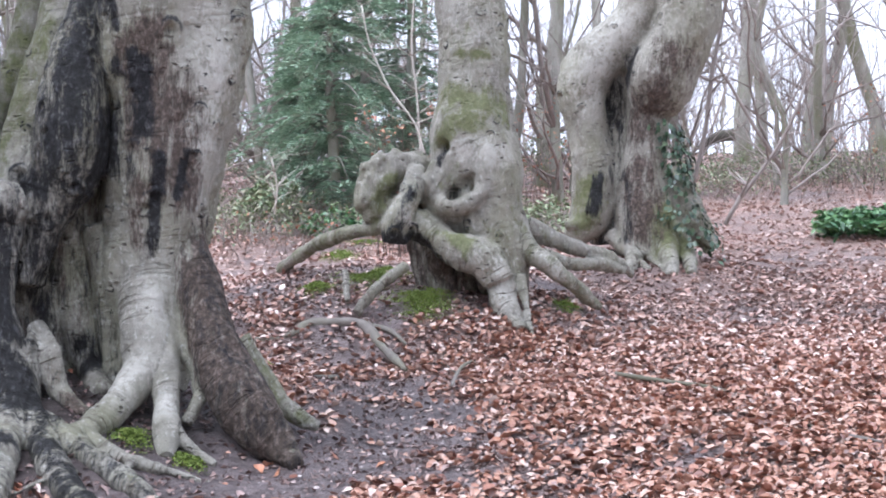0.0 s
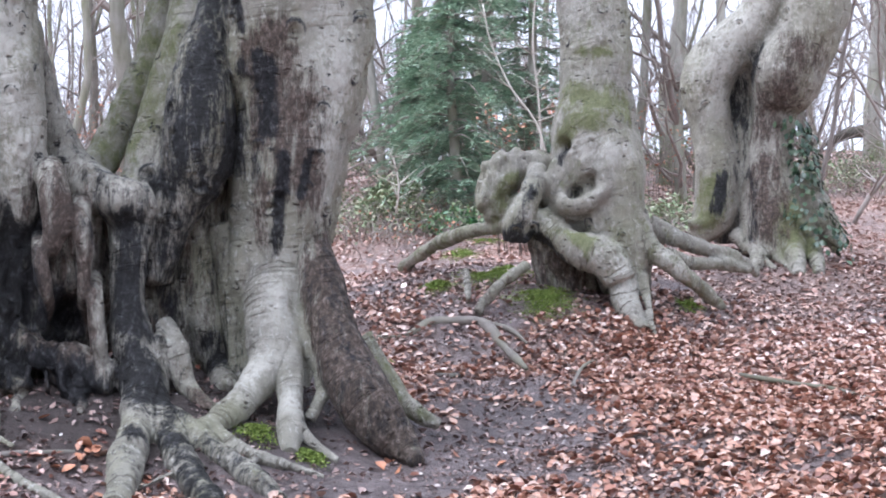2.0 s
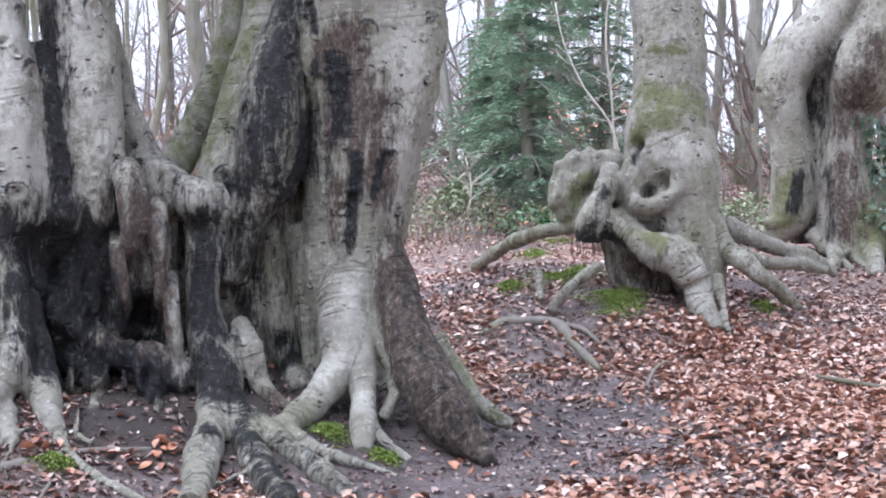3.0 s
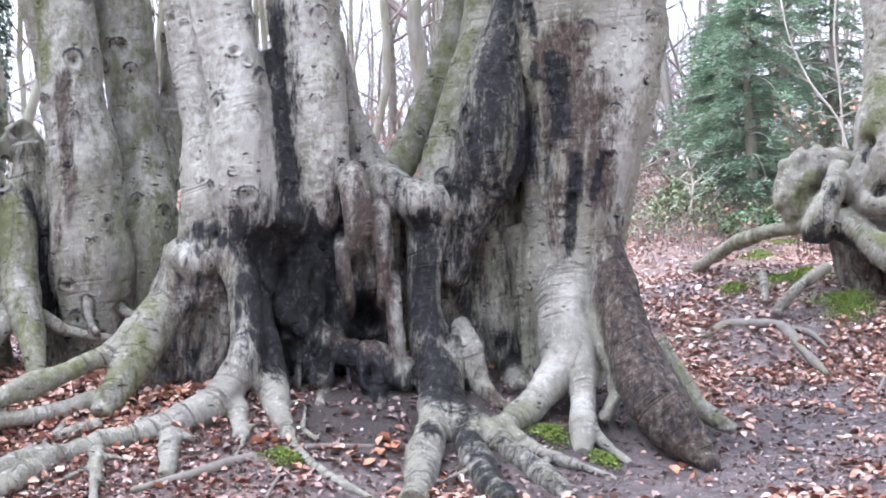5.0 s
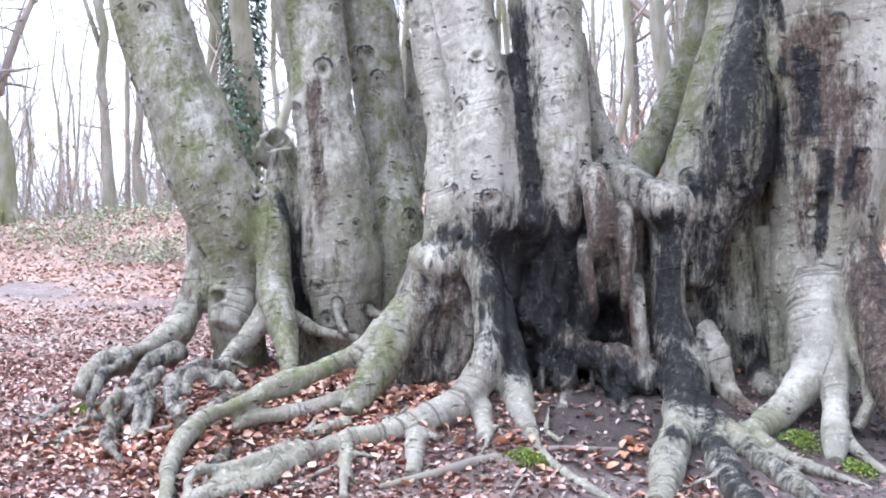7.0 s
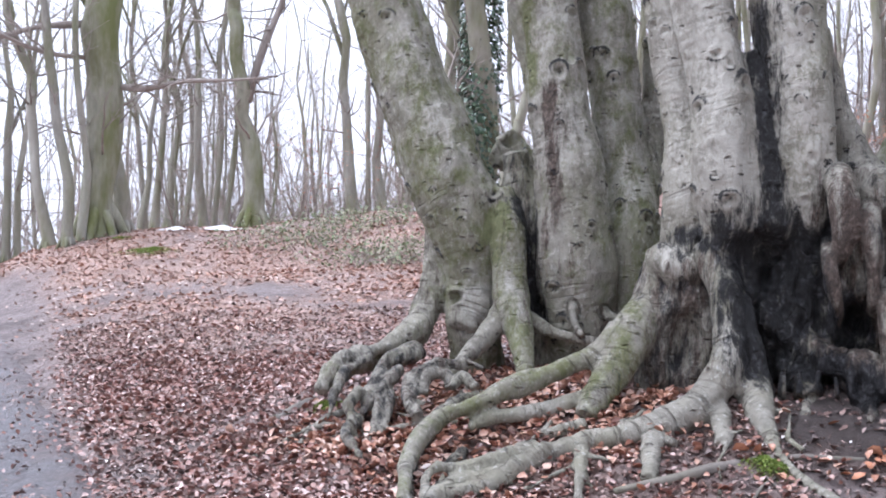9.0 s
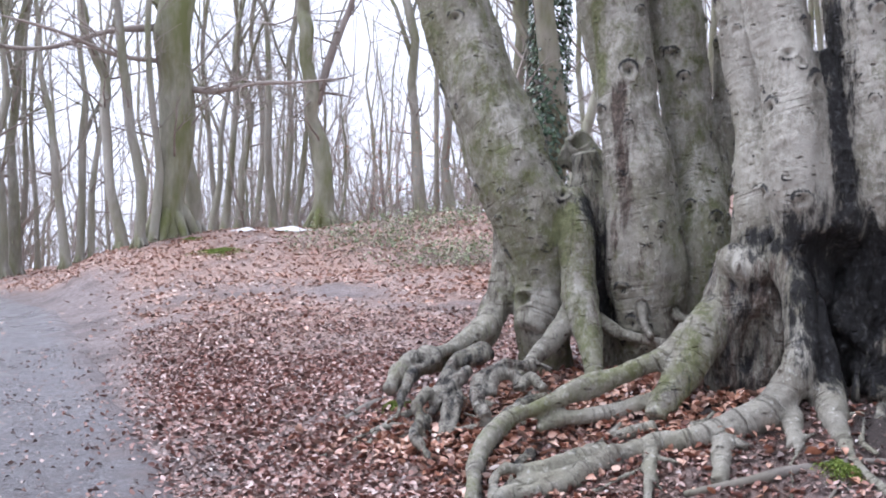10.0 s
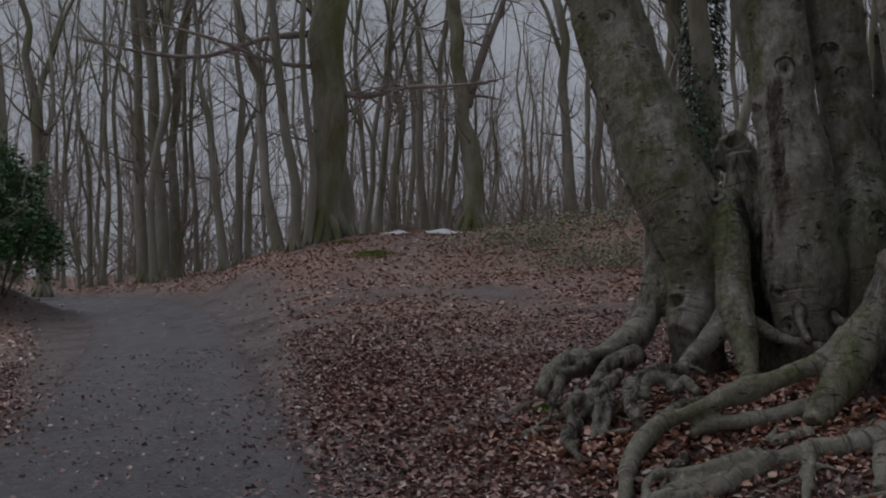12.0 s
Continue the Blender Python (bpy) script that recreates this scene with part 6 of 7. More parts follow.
LANKY = [
    [(-23.19, 17.42, 1.92, 0.157), (-23.34, 17.21, 4.08, 0.133), (-23.4, 17.13, 5.65, 0.121), (-23.45, 17.06, 6.97, 0.109)], [(-24.21, 17.72, 1.84, 0.163), (-24.36, 17.5, 3.92, 0.15), (-24.49, 17.32, 5.28, 0.138), (-24.73, 16.98, 7.14, 0.113)], [(-23.41, 17.95, 1.98, 0.123), (-23.49, 17.85, 4.5, 0.098), (-23.47, 17.88, 7.07, 0.086)],
    [(-31.56, 19.31, 1.46, 0.247), (-31.7, 19.09, 4.45, 0.216), (-31.76, 18.99, 6.86, 0.201), (-31.85, 18.83, 8.37, 0.185)], [(-32.22, 20.15, 1.46, 0.206), (-32.28, 20.06, 4.54, 0.174), (-32.17, 20.23, 7.19, 0.158), (-32.07, 20.38, 8.6, 0.143)], [(-32.66, 19.42, 1.49, 0.206), (-32.77, 19.24, 5.3, 0.174), (-32.83, 19.14, 8.54, 0.158)], [(-30.83, 18.6, 1.49, 0.135), (-30.73, 18.76, 4.52, 0.12), (-30.69, 18.82, 6.73, 0.105), (-30.58, 19.0, 8.21, 0.09)],
    [(-29.86, 20.11, 1.67, 0.15), (-30.02, 19.87, 4.1, 0.135), (-30.19, 19.61, 6.01, 0.105), (-30.31, 19.43, 8.23, 0.075)], [(-31.31, 21.54, 1.71, 0.143), (-31.29, 21.56, 4.56, 0.143), (-31.35, 21.47, 7.07, 0.095), (-31.31, 21.54, 8.64, 0.079)], [(-31.13, 21.79, 1.77, 0.127), (-30.99, 21.99, 4.57, 0.111), (-30.93, 22.07, 7.08, 0.079)], [(-33.59, 21.72, 1.59, 0.1), (-33.67, 21.59, 5.03, 0.083), (-33.59, 21.73, 7.99, 0.067)],
    [(-32.16, 16.18, 1.29, 0.21), (-32.25, 16.0, 5.03, 0.18), (-32.34, 15.81, 6.61, 0.135), (-32.45, 15.58, 8.03, 0.105)], [(-33.91, 17.16, 1.31, 0.143), (-33.97, 17.02, 5.84, 0.127), (-33.72, 17.52, 7.85, 0.079)], [(-36.89, 20.08, 1.32, 0.105), (-36.96, 19.94, 4.64, 0.088), (-37.04, 19.8, 6.16, 0.07)], [(-36.71, 20.4, 1.39, 0.123), (-36.7, 20.43, 5.33, 0.088), (-36.73, 20.37, 7.88, 0.07)], [(-36.47, 20.83, 1.42, 0.105), (-36.52, 20.75, 5.17, 0.088), (-36.44, 20.89, 7.9, 0.07)], [(-39.03, 20.32, 1.32, 0.092), (-38.98, 20.41, 5.14, 0.073)],
    [(-25.34, 21.14, 2.15, 0.11), (-25.25, 21.25, 4.32, 0.096), (-24.94, 21.61, 6.38, 0.069), (-24.8, 21.77, 7.76, 0.055)], [(-26.66, 22.68, 2.21, 0.146), (-26.45, 22.92, 5.37, 0.117), (-26.35, 23.03, 8.14, 0.088)], [(-27.19, 23.6, 2.26, 0.165), (-26.97, 23.85, 5.33, 0.12), (-27.11, 23.69, 7.43, 0.09), (-27.2, 23.58, 8.33, 0.075)], [(-30.61, 25.75, 2.33, 0.117), (-30.77, 25.56, 5.75, 0.1), (-30.85, 25.46, 9.08, 0.083)],
    [(-25.11, 22.92, 2.28, 0.142), (-25.11, 22.92, 5.11, 0.113), (-25.26, 22.76, 7.1, 0.085), (-25.35, 22.65, 7.95, 0.071)], [(-26.41, 24.47, 2.32, 0.105), (-26.34, 24.54, 6.68, 0.09), (-26.24, 24.65, 8.33, 0.075)], [(-24.75, 23.32, 2.31, 0.099), (-24.53, 23.54, 4.12, 0.085), (-24.3, 23.78, 5.4, 0.057)], [(-29.9, 26.57, 2.38, 0.117), (-29.88, 26.6, 6.59, 0.1), (-29.95, 26.51, 9.09, 0.083)],
    [(-21.83, 24.75, 2.58, 0.22), (-21.95, 24.64, 4.03, 0.165), (-22.02, 24.58, 5.68, 0.151), (-22.11, 24.5, 7.74, 0.138)], [(-21.92, 25.99, 2.66, 0.17), (-21.92, 25.99, 4.8, 0.142), (-21.87, 26.03, 7.06, 0.128)], [(-23.5, 27.27, 2.73, 0.105), (-23.44, 27.32, 5.6, 0.09), (-23.55, 27.23, 8.29, 0.075)], [(-21.45, 26.38, 2.83, 0.113), (-21.36, 26.46, 5.07, 0.099), (-21.22, 26.56, 7.88, 0.085)],
    [(-13.54, 18.09, 2.65, 0.16), (-13.57, 18.07, 4.6, 0.141), (-13.7, 17.97, 5.45, 0.132), (-13.85, 17.86, 6.29, 0.122)],
]
for k, pts in enumerate(LANKY):
    crooked_tree([(x, y, z, r * 0.74) for x, y, z, r in pts], "bare crooked tree in the winter wood", 210 + k, 20)

# the rest of the wood, from six kinds of tree and four of sapling
kinds = [woodland_tree(-8 - 2 * k, 60 + 3 * k, 0.05 + 0.014 * k, 11 + k, ((k - 2.5) * 0.016, 0), 0.10, 20, 40 + k, 3, fork=k % 2) for k in range(6)]
small = [sapling(-4 - 2 * k, 40 + k, 3.5 + 0.8 * k, 2 + k % 3, 70 + k) for k in range(4)]
rng = random.Random(5)
placed = [(bx, by) for (bx, by, _), *_ in SINGLES]
count = 0
while count < 85:
    az, r = radians(rng.uniform(-70, 24)), 26 + 54 * rng.random() ** 1.25
    x, y = r * math.sin(az), r * math.cos(az)
    if float(off_lane(np.array([x]), np.array([y]))[0]) < 1.2 or any(math.dist((x, y), q) < 1.0 for q in placed):
        continue
    if -67 < math.degrees(az) < -32 and r < 52:
        continue
    placed.append((x, y))
    copy_thing(kinds[rng.randrange(6)], Matrix.Translation((x, y, height(x, y) - 0.1)) @ Matrix.Rotation(rng.gauss(0, 0.06), 4, "Y") @ Matrix.Rotation(rng.uniform(0, 6.28), 4, "Z") @ Matrix.Scale(rng.uniform(0.7, 1.2), 4))
    count += 1
for lo, hi, near, far_r, many_ in ((-37, -4, 27, 62, 46), (-64, -36, 50, 92, 26)):
    for _ in range(many_):
        az, r = radians(rng.uniform(lo, hi)), rng.uniform(near, far_r)
        x, y = r * math.sin(az), r * math.cos(az)
        copy_thing(kinds[rng.randrange(4)], Matrix.Translation((x, y, height(x, y) - 0.1)) @ Matrix.Rotation(rng.gauss(0, 0.06), 4, "Y") @ Matrix.Rotation(rng.uniform(0, 6.28), 4, "Z") @ Matrix.Scale(rng.uniform(0.65, 1.1), 4))
for _ in range(26):
    az, r = radians(rng.uniform(-50, -37)), rng.uniform(34, 52)
    x, y = r * math.sin(az), r * math.cos(az)
    copy_thing(kinds[rng.randrange(6)], Matrix.Translation((x, y, height(x, y) - 0.1)) @ Matrix.Rotation(rng.uniform(0, 6.28), 4, "Z") @ Matrix.Scale(rng.uniform(0.36, 0.55), 4))
for _ in range(30):
    az, r = radians(rng.uniform(-75, -55)), rng.uniform(36, 62)
    x, y = r * math.sin(az), r * math.cos(az)
    if float(off_lane(np.array([x]), np.array([y]))[0]) > 1.2:
        copy_thing(kinds[rng.randrange(6)], Matrix.Translation((x, y, height(x, y) - 0.1)) @ Matrix.Rotation(rng.gauss(0, 0.05), 4, "Y") @ Matrix.Rotation(rng.uniform(0, 6.28), 4, "Z") @ Matrix.Scale(rng.uniform(0.5, 0.95), 4))
# Unseen trees behind the eye, added to block low sky light.
for _ in range(110):
    az, r = radians(rng.uniform(48, 258)), 9 + 36 * rng.random()
    x, y = r * math.sin(az), r * math.cos(az)
    if float(off_lane(np.array([x]), np.array([y]))[0]) > 0.8:
        copy_thing(kinds[rng.randrange(6)], Matrix.Translation((x, y, height(x, y) - 0.1)) @ Matrix.Rotation(rng.uniform(0, 6.28), 4, "Z") @ Matrix.Scale(rng.uniform(0.9, 1.4), 4))
count = 0
while count < 110:
    az, r = radians(rng.uniform(-68, 22)), rng.uniform(27, 52)
    x, y = r * math.sin(az), r * math.cos(az)
    if float(off_lane(np.array([x]), np.array([y]))[0]) < 1.5 or (-62 < math.degrees(az) < -32 and r < 38):
        continue
    copy_thing(small[rng.randrange(4)], Matrix.Translation((x, y, height(x, y) - 0.05)) @ Matrix.Rotation(rng.uniform(0, 6.28), 4, "Z") @ Matrix.Scale(rng.uniform(0.7, 1.2), 4))
    count += 1


def far_wood():
    """The far side of the wood: many thin stems and twigs, too many to count."""
    rng = random.Random(8)
    v, f = [], []
    for _ in range(300):
        az, r = radians(rng.uniform(-74, 27)), rng.uniform(75, 150)
        x, y = r * math.sin(az), r * math.cos(az)
        tall, rad = rng.uniform(9, 17), rng.uniform(0.06, 0.13)
        path = smooth_path(crook((x, y, height(x, y) - 0.2), (rng.gauss(0, 0.03), 0), rad, tall, rng), 2.0)
        tube(path, 5, v, f)
        for _ in range(7):
            j = rng.randrange(1, len(path))
            a = rng.uniform(0, 6.28)
            branch_set(path[j][:3], (math.cos(a), math.sin(a), 0.8), rng.uniform(1.5, 4), 0.03, 1, rng, v, f, 0, 3, (3, 5))
    return tagged(link("far_wood", v, f, BARK_HAZED), "thin grey stems and twigs of the far wood, haze in their colour", "wood", kind="stuff")


far_wood()


# ---------------------------------------------------------------- leaves: litter, evergreens, ivy, moss
def leaf_cards(place, size, turn, tilt, curl, wide, full):
    """Arrays of vertices and faces for bent leaves with a midrib; full: eight triangles each, else two."""
    n = len(place)
    if full:
        local = np.array([(0, -.5, 0), (-.5, -.15, 1), (-.42, .2, 1), (0, .5, .6), (.42, .2, 1), (.5, -.15, 1), (0, -.15, 0), (0, .2, 0)])
        tris = [(0, 6, 1), (1, 6, 7, 2), (2, 7, 3), (0, 5, 6), (5, 4, 7, 6), (4, 3, 7)]
    else:
        local = np.array([(0, -.5, 0), (-.45, 0, 1), (0, .5, .3), (.45, 0, 1)])
        tris = [(0, 1, 2), (0, 2, 3)]
    p = np.repeat(local[None], n, 0)
    p[:, :, 0] *= wide[:, None]
    p[:, :, 2] *= curl[:, None]
    p *= size[:, None, None]
    ct, st = np.cos(tilt[:, 0])[:, None], np.sin(tilt[:, 0])[:, None]
    x, y, z = p[:, :, 0], p[:, :, 1] * ct - p[:, :, 2] * st, p[:, :, 1] * st + p[:, :, 2] * ct
    cr, sr = np.cos(tilt[:, 1])[:, None], np.sin(tilt[:, 1])[:, None]
    x, z = x * cr + z * sr, -x * sr + z * cr
    c, s_ = np.cos(turn)[:, None], np.sin(turn)[:, None]
    q = np.stack([x * c - y * s_, x * s_ + y * c, z], -1) + place[:, None]
    return q.reshape(-1, 3), (n, local.shape[0], tris)


def leaf_litter():
    rs = np.random.RandomState(4)
    for full, r0, r1, n, big in ((True, 7.2, 14.5, 170000, 0.92), (False, 14.5, 40, 150000, 1.2)):
        az = np.radians(rs.uniform(-68, 21, n))
        r = np.sqrt(rs.uniform(r0 ** 2, r1 ** 2, n))
        if not full:
            r = r0 + (r1 - r0) * rs.uniform(0, 1, n) ** 1.2
        x, y = r * np.sin(az), r * np.cos(az)
        keep = rs.uniform(0, 1, n) < litter_cover(x, y)
        x, y = x[keep], y[keep]
        n = len(x)
        z = surface(x, y) + rs.uniform(0.004, 0.03, n)
        size = rs.uniform(0.042, 0.10, n) * big
        wet = (np.degrees(np.arctan2(x, y)) < -21 + rs.normal(0, 3, n)) & (np.hypot(x, y) < 19 + rs.normal(0, 1.5, n))
        size = np.where(wet, size * (0.66 + 0.06 * (np.degrees(np.arctan2(x, y)) < -40)), size)
        # further out, more leaves take the sheen-paled colour
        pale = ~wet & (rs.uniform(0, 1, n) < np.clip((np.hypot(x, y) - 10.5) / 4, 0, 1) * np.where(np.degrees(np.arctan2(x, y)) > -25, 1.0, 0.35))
        for which, material, words in ((wet, LITTER_WET, "wet trodden brown leaves beside the lane"), (~wet & ~pale, LITTER, "damp copper-brown fallen beech leaves"), (pale, LITTER_SHEEN, "pinkish beech leaves on the slope, wet sheen in their colour")):
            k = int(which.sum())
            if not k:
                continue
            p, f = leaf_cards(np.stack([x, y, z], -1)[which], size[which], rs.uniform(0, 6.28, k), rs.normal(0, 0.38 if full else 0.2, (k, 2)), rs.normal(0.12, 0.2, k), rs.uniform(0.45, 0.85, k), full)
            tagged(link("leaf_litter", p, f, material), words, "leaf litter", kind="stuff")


def leaf_drifts():
    """Red-brown leaves blown into the pockets between the roots."""
    rs = np.random.RandomState(24)
    for cx, cy, a, b, n in ((-5.7, 7.7, 0.9, 0.55, 1500), (-4.6, 7.7, 0.55, 0.4, 500), (-5.2, 8.35, 0.5, 0.3, 500), (-4.45, 8.1, 0.25, 0.2, 160), (-5.9, 6.9, 0.9, 0.35, 900), (0.8, 12.9, 0.7, 0.4, 400)):
        x, y = cx + a * rs.normal(0, 0.6, n), cy + b * rs.normal(0, 0.6, n)
        p, f = leaf_cards(np.stack([x, y, surface(x, y) + rs.uniform(0.01, 0.05, n)], -1), rs.uniform(0.04, 0.085, n), rs.uniform(0, 6.28, n), rs.normal(0, 0.45, (n, 2)), rs.normal(0.14, 0.2, n), rs.uniform(0.45, 0.85, n), True)
        tagged(link("leaf_litter", p, f, LITTER), "red-brown leaves drifted between the roots", "leaf litter", kind="stuff")


def crumbs():
    """Leaf scraps, chips and small stones trodden into the bare soil and the lane."""
    rs = np.random.RandomState(14)
    n = 210000
    az, r = np.radians(rs.uniform(-68, 21, n)), np.sqrt(rs.uniform(7.2 ** 2, 18 ** 2, n))
    x, y = r * np.sin(az), r * np.cos(az)
    keep = (rs.uniform(0, 1, n) < np.where(off_lane(x, y) < 0, 0.14, 1.0)) & (rs.uniform(0, 1, n) < 0.4 + 0.6 * (patchy(x, y, 1.3, 6.0) > 0.5))
    x, y = x[keep], y[keep]
    n = len(x)
    inside = off_lane(x, y) < 0
    size = np.where(inside, 0.008 + 0.05 * rs.uniform(0, 1, n) ** 2.5, 0.014 + 0.055 * rs.uniform(0, 1, n) ** 2)
    p, f = leaf_cards(np.stack([x, y, surface(x, y) + rs.uniform(0.003, 0.012, n) + inside * 0.012], -1), size, rs.uniform(0, 6.28, n), rs.normal(0, 0.35, (n, 2)), rs.normal(0.2, 0.2, n), rs.uniform(0.3, 1.0, n), False)
    return tagged(link("leaf_crumbs", p, f, CRUMB), "small leaf scraps and chips trodden into soil", "leaf litter", kind="stuff")


leaf_litter()
leaf_drifts()
crumbs()


def clump(name, label, category, centre, radii, n, leaf, material, seed, kind="", floor=0.0, wide=0.4, group=""):
    """An evergreen bush: a few stems under an uneven shell of real leaves."""
    rs = np.random.RandomState(seed)
    rng = random.Random(seed)
    thing = tagged(new(name), label, category, group, kind)
    thing.location = centre
    v, f = [], []
    for _ in range(7):
        a = rng.uniform(0, 6.28)
        branch_set((0, 0, -0.1), (math.cos(a) * 0.7 * radii[0] / radii[2], math.sin(a) * 0.7 * radii[1] / radii[2], 1), radii[2] * 1.5, 0.03, 2, rng, v, f)
    part("stem", v, f, TWIG, thing)
    d = rs.normal(0, 1, (n, 3))
    d[:, 2] = np.abs(d[:, 2]) * 1.1 - 0.25
    d /= np.linalg.norm(d, axis=1)[:, None]
    lump = np.array([0.78 + 0.5 * noise.noise(Vector(q * 2.3 + seed)) for q in d])
    p = d * (lump * rs.uniform(0.55, 1.0, n) ** 0.5)[:, None] * np.array(radii)
    p[:, 2] = np.maximum(p[:, 2] + radii[2] * 0.45, floor)
    q, f = leaf_cards(p, rs.uniform(0.7, 1.3, n) * leaf, rs.uniform(0, 6.28, n), rs.normal(0, 0.6, (n, 2)), rs.normal(0.1, 0.1, n), np.full(n, wide), False)
    part("foliage", q, f, material, thing)
    return thing


def conifer(x, y, tall, spread, seed, low):
    """A dark evergreen with drooping feathery sprays."""
    rng, rs = random.Random(seed), np.random.RandomState(seed)
    thing = tagged(new("conifer"), "dark green conifer with drooping feathery sprays", "tree", "conifers")
    thing.location = (x, y, height(x, y))
    v, f = [], []
    tube(smooth_path(crook((0, 0, -0.1), (0, 0), 0.12, tall, rng, 0.04), 0.6), 8, v, f)
    part("trunk", v, f, BARK_FAR, thing)
    pl, size, turn, tilt = [], [], [], []
    v, f = [], []
    for k in range(130):
        h = rng.uniform(low, 0.98)
        a = rng.uniform(0, 6.28)
        reach = spread * (1.0 - 0.6 * h ** 2) * rng.uniform(0.3, 1.3) * (0.8 + 0.35 * math.sin(3 * a + 9 * h + seed))
        z0 = h * tall
        pts = []
        for j in range(7):
            u = j / 6
            pts.append((math.cos(a) * reach * u, math.sin(a) * reach * u, z0 + reach * (0.35 * u - 0.75 * u * u), 0.02 * (1 - u) + 0.004))
        tube(np.array(pts), 3, v, f)
        for _ in range(13):
            u = rng.uniform(0.08, 1.0)
            j = min(5, int(u * 6))
            q = np.array(pts[j][:3]) + (np.array(pts[j + 1][:3]) - np.array(pts[j][:3])) * (u * 6 - j)
            b = a + rng.choice((-1, 1)) * rng.uniform(0.2, 0.9)
            long, fall = rng.uniform(0.22, 0.5), rng.uniform(0.1, 0.6)
            for w in range(26):
                g = (w + rng.random()) / 26
                side = rng.gauss(0, 0.045) * (1.2 - g)
                pl.append(q + np.array([math.cos(b) * long * g - math.sin(b) * side, math.sin(b) * long * g + math.cos(b) * side, -fall * long * g * g - abs(side) * 0.4]))
                size.append(rng.uniform(0.06, 0.13))
                turn.append(b - math.pi / 2 + rng.choice((-1, 1)) * rng.uniform(0.2, 0.7))
                tilt.append((rng.gauss(-0.35 * fall, 0.2), rng.gauss(0, 0.3)))
    tagged(part("branchwork", v, f, TWIG, thing), kind="stuff")
    q, f = leaf_cards(np.array(pl), np.array(size), np.array(turn), np.array(tilt), rs.normal(0.1, 0.1, len(pl)), np.full(len(pl), 0.13), False)
    part("foliage", q, f, YEW, thing)
    return thing


for (bx, by), tall, spread, sd, low in (((-1.95, 23.6), 4.6, 1.5, 1, 0.10), ((-0.72, 24.99), 7.5, 1.8, 2, 0.08), ((-2.6, 25.3), 3.9, 1.3, 4, 0.15), ((-1.51, 26.96), 8.5, 2.0, 3, 0.1)):
    conifer(bx, by, tall, spread, sd, low)


def bush(t, radii, n, leaf, material, seed, label, category="bush", sink=0.1, wide=0.4):
    return clump("bush", label, category, (t[0], t[1], height(*t) - sink), radii, n, leaf, material, seed, wide=wide)


bush((-25.37, 11.86), (1.35, 1.35, 2.35), 9000, 0.15, LAUREL, 21, "dense glossy evergreen bush beside the lane")
bush((-25.06, 10.06), (1.5, 1.5, 2.3), 5000, 0.15, LAUREL, 22, "dense glossy evergreen bush beside the lane")
bush((6.53, 21.01), (0.9, 0.8, 0.42), 1500, 0.15, LAUREL, 23, "low glossy laurel on the leafy slope", wide=0.5)
bush((7.24, 20.77), (0.8, 0.8, 0.5), 1200, 0.15, LAUREL, 24, "low glossy laurel on the leafy slope", wide=0.5)
bush((-2.9, 23.2), (0.8, 0.7, 0.8), 1700, 0.12, BRAMBLE, 25, "yellow-green shrub under the conifer")
bush((-1.72, 22.43), (0.75, 0.6, 0.42), 1100, 0.15, LAUREL, 26, "dark laurel under the conifer")
bush((-0.9, 22.98), (0.7, 0.6, 0.5), 900, 0.13, YEW, 27, "dark evergreen shrub in the wood")
bush((1.66, 21.94), (0.8, 0.6, 0.55), 1000, 0.10, BRAMBLE, 28, "straggling green shrub behind the old beeches")


bush((-3.64, 30.78), (2.4, 1.2, 1.25), 2600, 0.10, BRAMBLE, 61, "tangled olive shrubs behind the conifers")
bush((-1.08, 30.98), (2.2, 1.2, 1.2), 2200, 0.10, BRAMBLE, 62, "tangled olive shrubs behind the conifers")
bush((2.51, 29.9), (1.3, 1.0, 1.0), 1400, 0.10, BRAMBLE, 63, "olive shrub behind the old beeches")


def scrub(name, label, spots, n, leaf_n, seed, twigs=TWIG, leaves=BRAMBLE, tall=0.7):
    """A tangle of brambles: arching canes and a few leaves over a stretch of ground."""
    rng, rs = random.Random(seed), np.random.RandomState(seed)
    v, f, pl = [], [], []
    for _ in range(n):
        cx, cy, rad = spots[rng.randrange(len(spots))]
        x, y = rng.gauss(cx, rad * 0.55), rng.gauss(cy, rad * 0.55)
        z = height(x, y)
        a, h, reach = rng.uniform(0, 6.28), tall * rng.uniform(0.4, 1.2), rng.uniform(0.2, 0.9)
        pts = np.array([(x + math.cos(a) * reach * u, y + math.sin(a) * reach * u, z - 0.03 + h * (2.1 * u - 1.3 * u * u), 0.006 * (1.1 - u)) for u in (0, 0.2, 0.4, 0.6, 0.8, 1.0)])
        tube(pts, 3, v, f)
        for _ in range(leaf_n):
            q = pts[rng.randrange(1, 6)]
            pl.append((q[0] + rng.gauss(0, 0.06), q[1] + rng.gauss(0, 0.06), q[2] + rng.gauss(0, 0.05)))
    thing = tagged(link(name, v, f, twigs), label, "undergrowth", kind="stuff")
    if pl:
        k = len(pl)
        q, f = leaf_cards(np.array(pl), rs.uniform(0.04, 0.09, k), rs.uniform(0, 6.28, k), rs.normal(0, 0.6, (k, 2)), rs.normal(0.1, 0.1, k), np.full(k, 0.6), False)
        part("foliage", q, f, leaves, thing)
    return thing


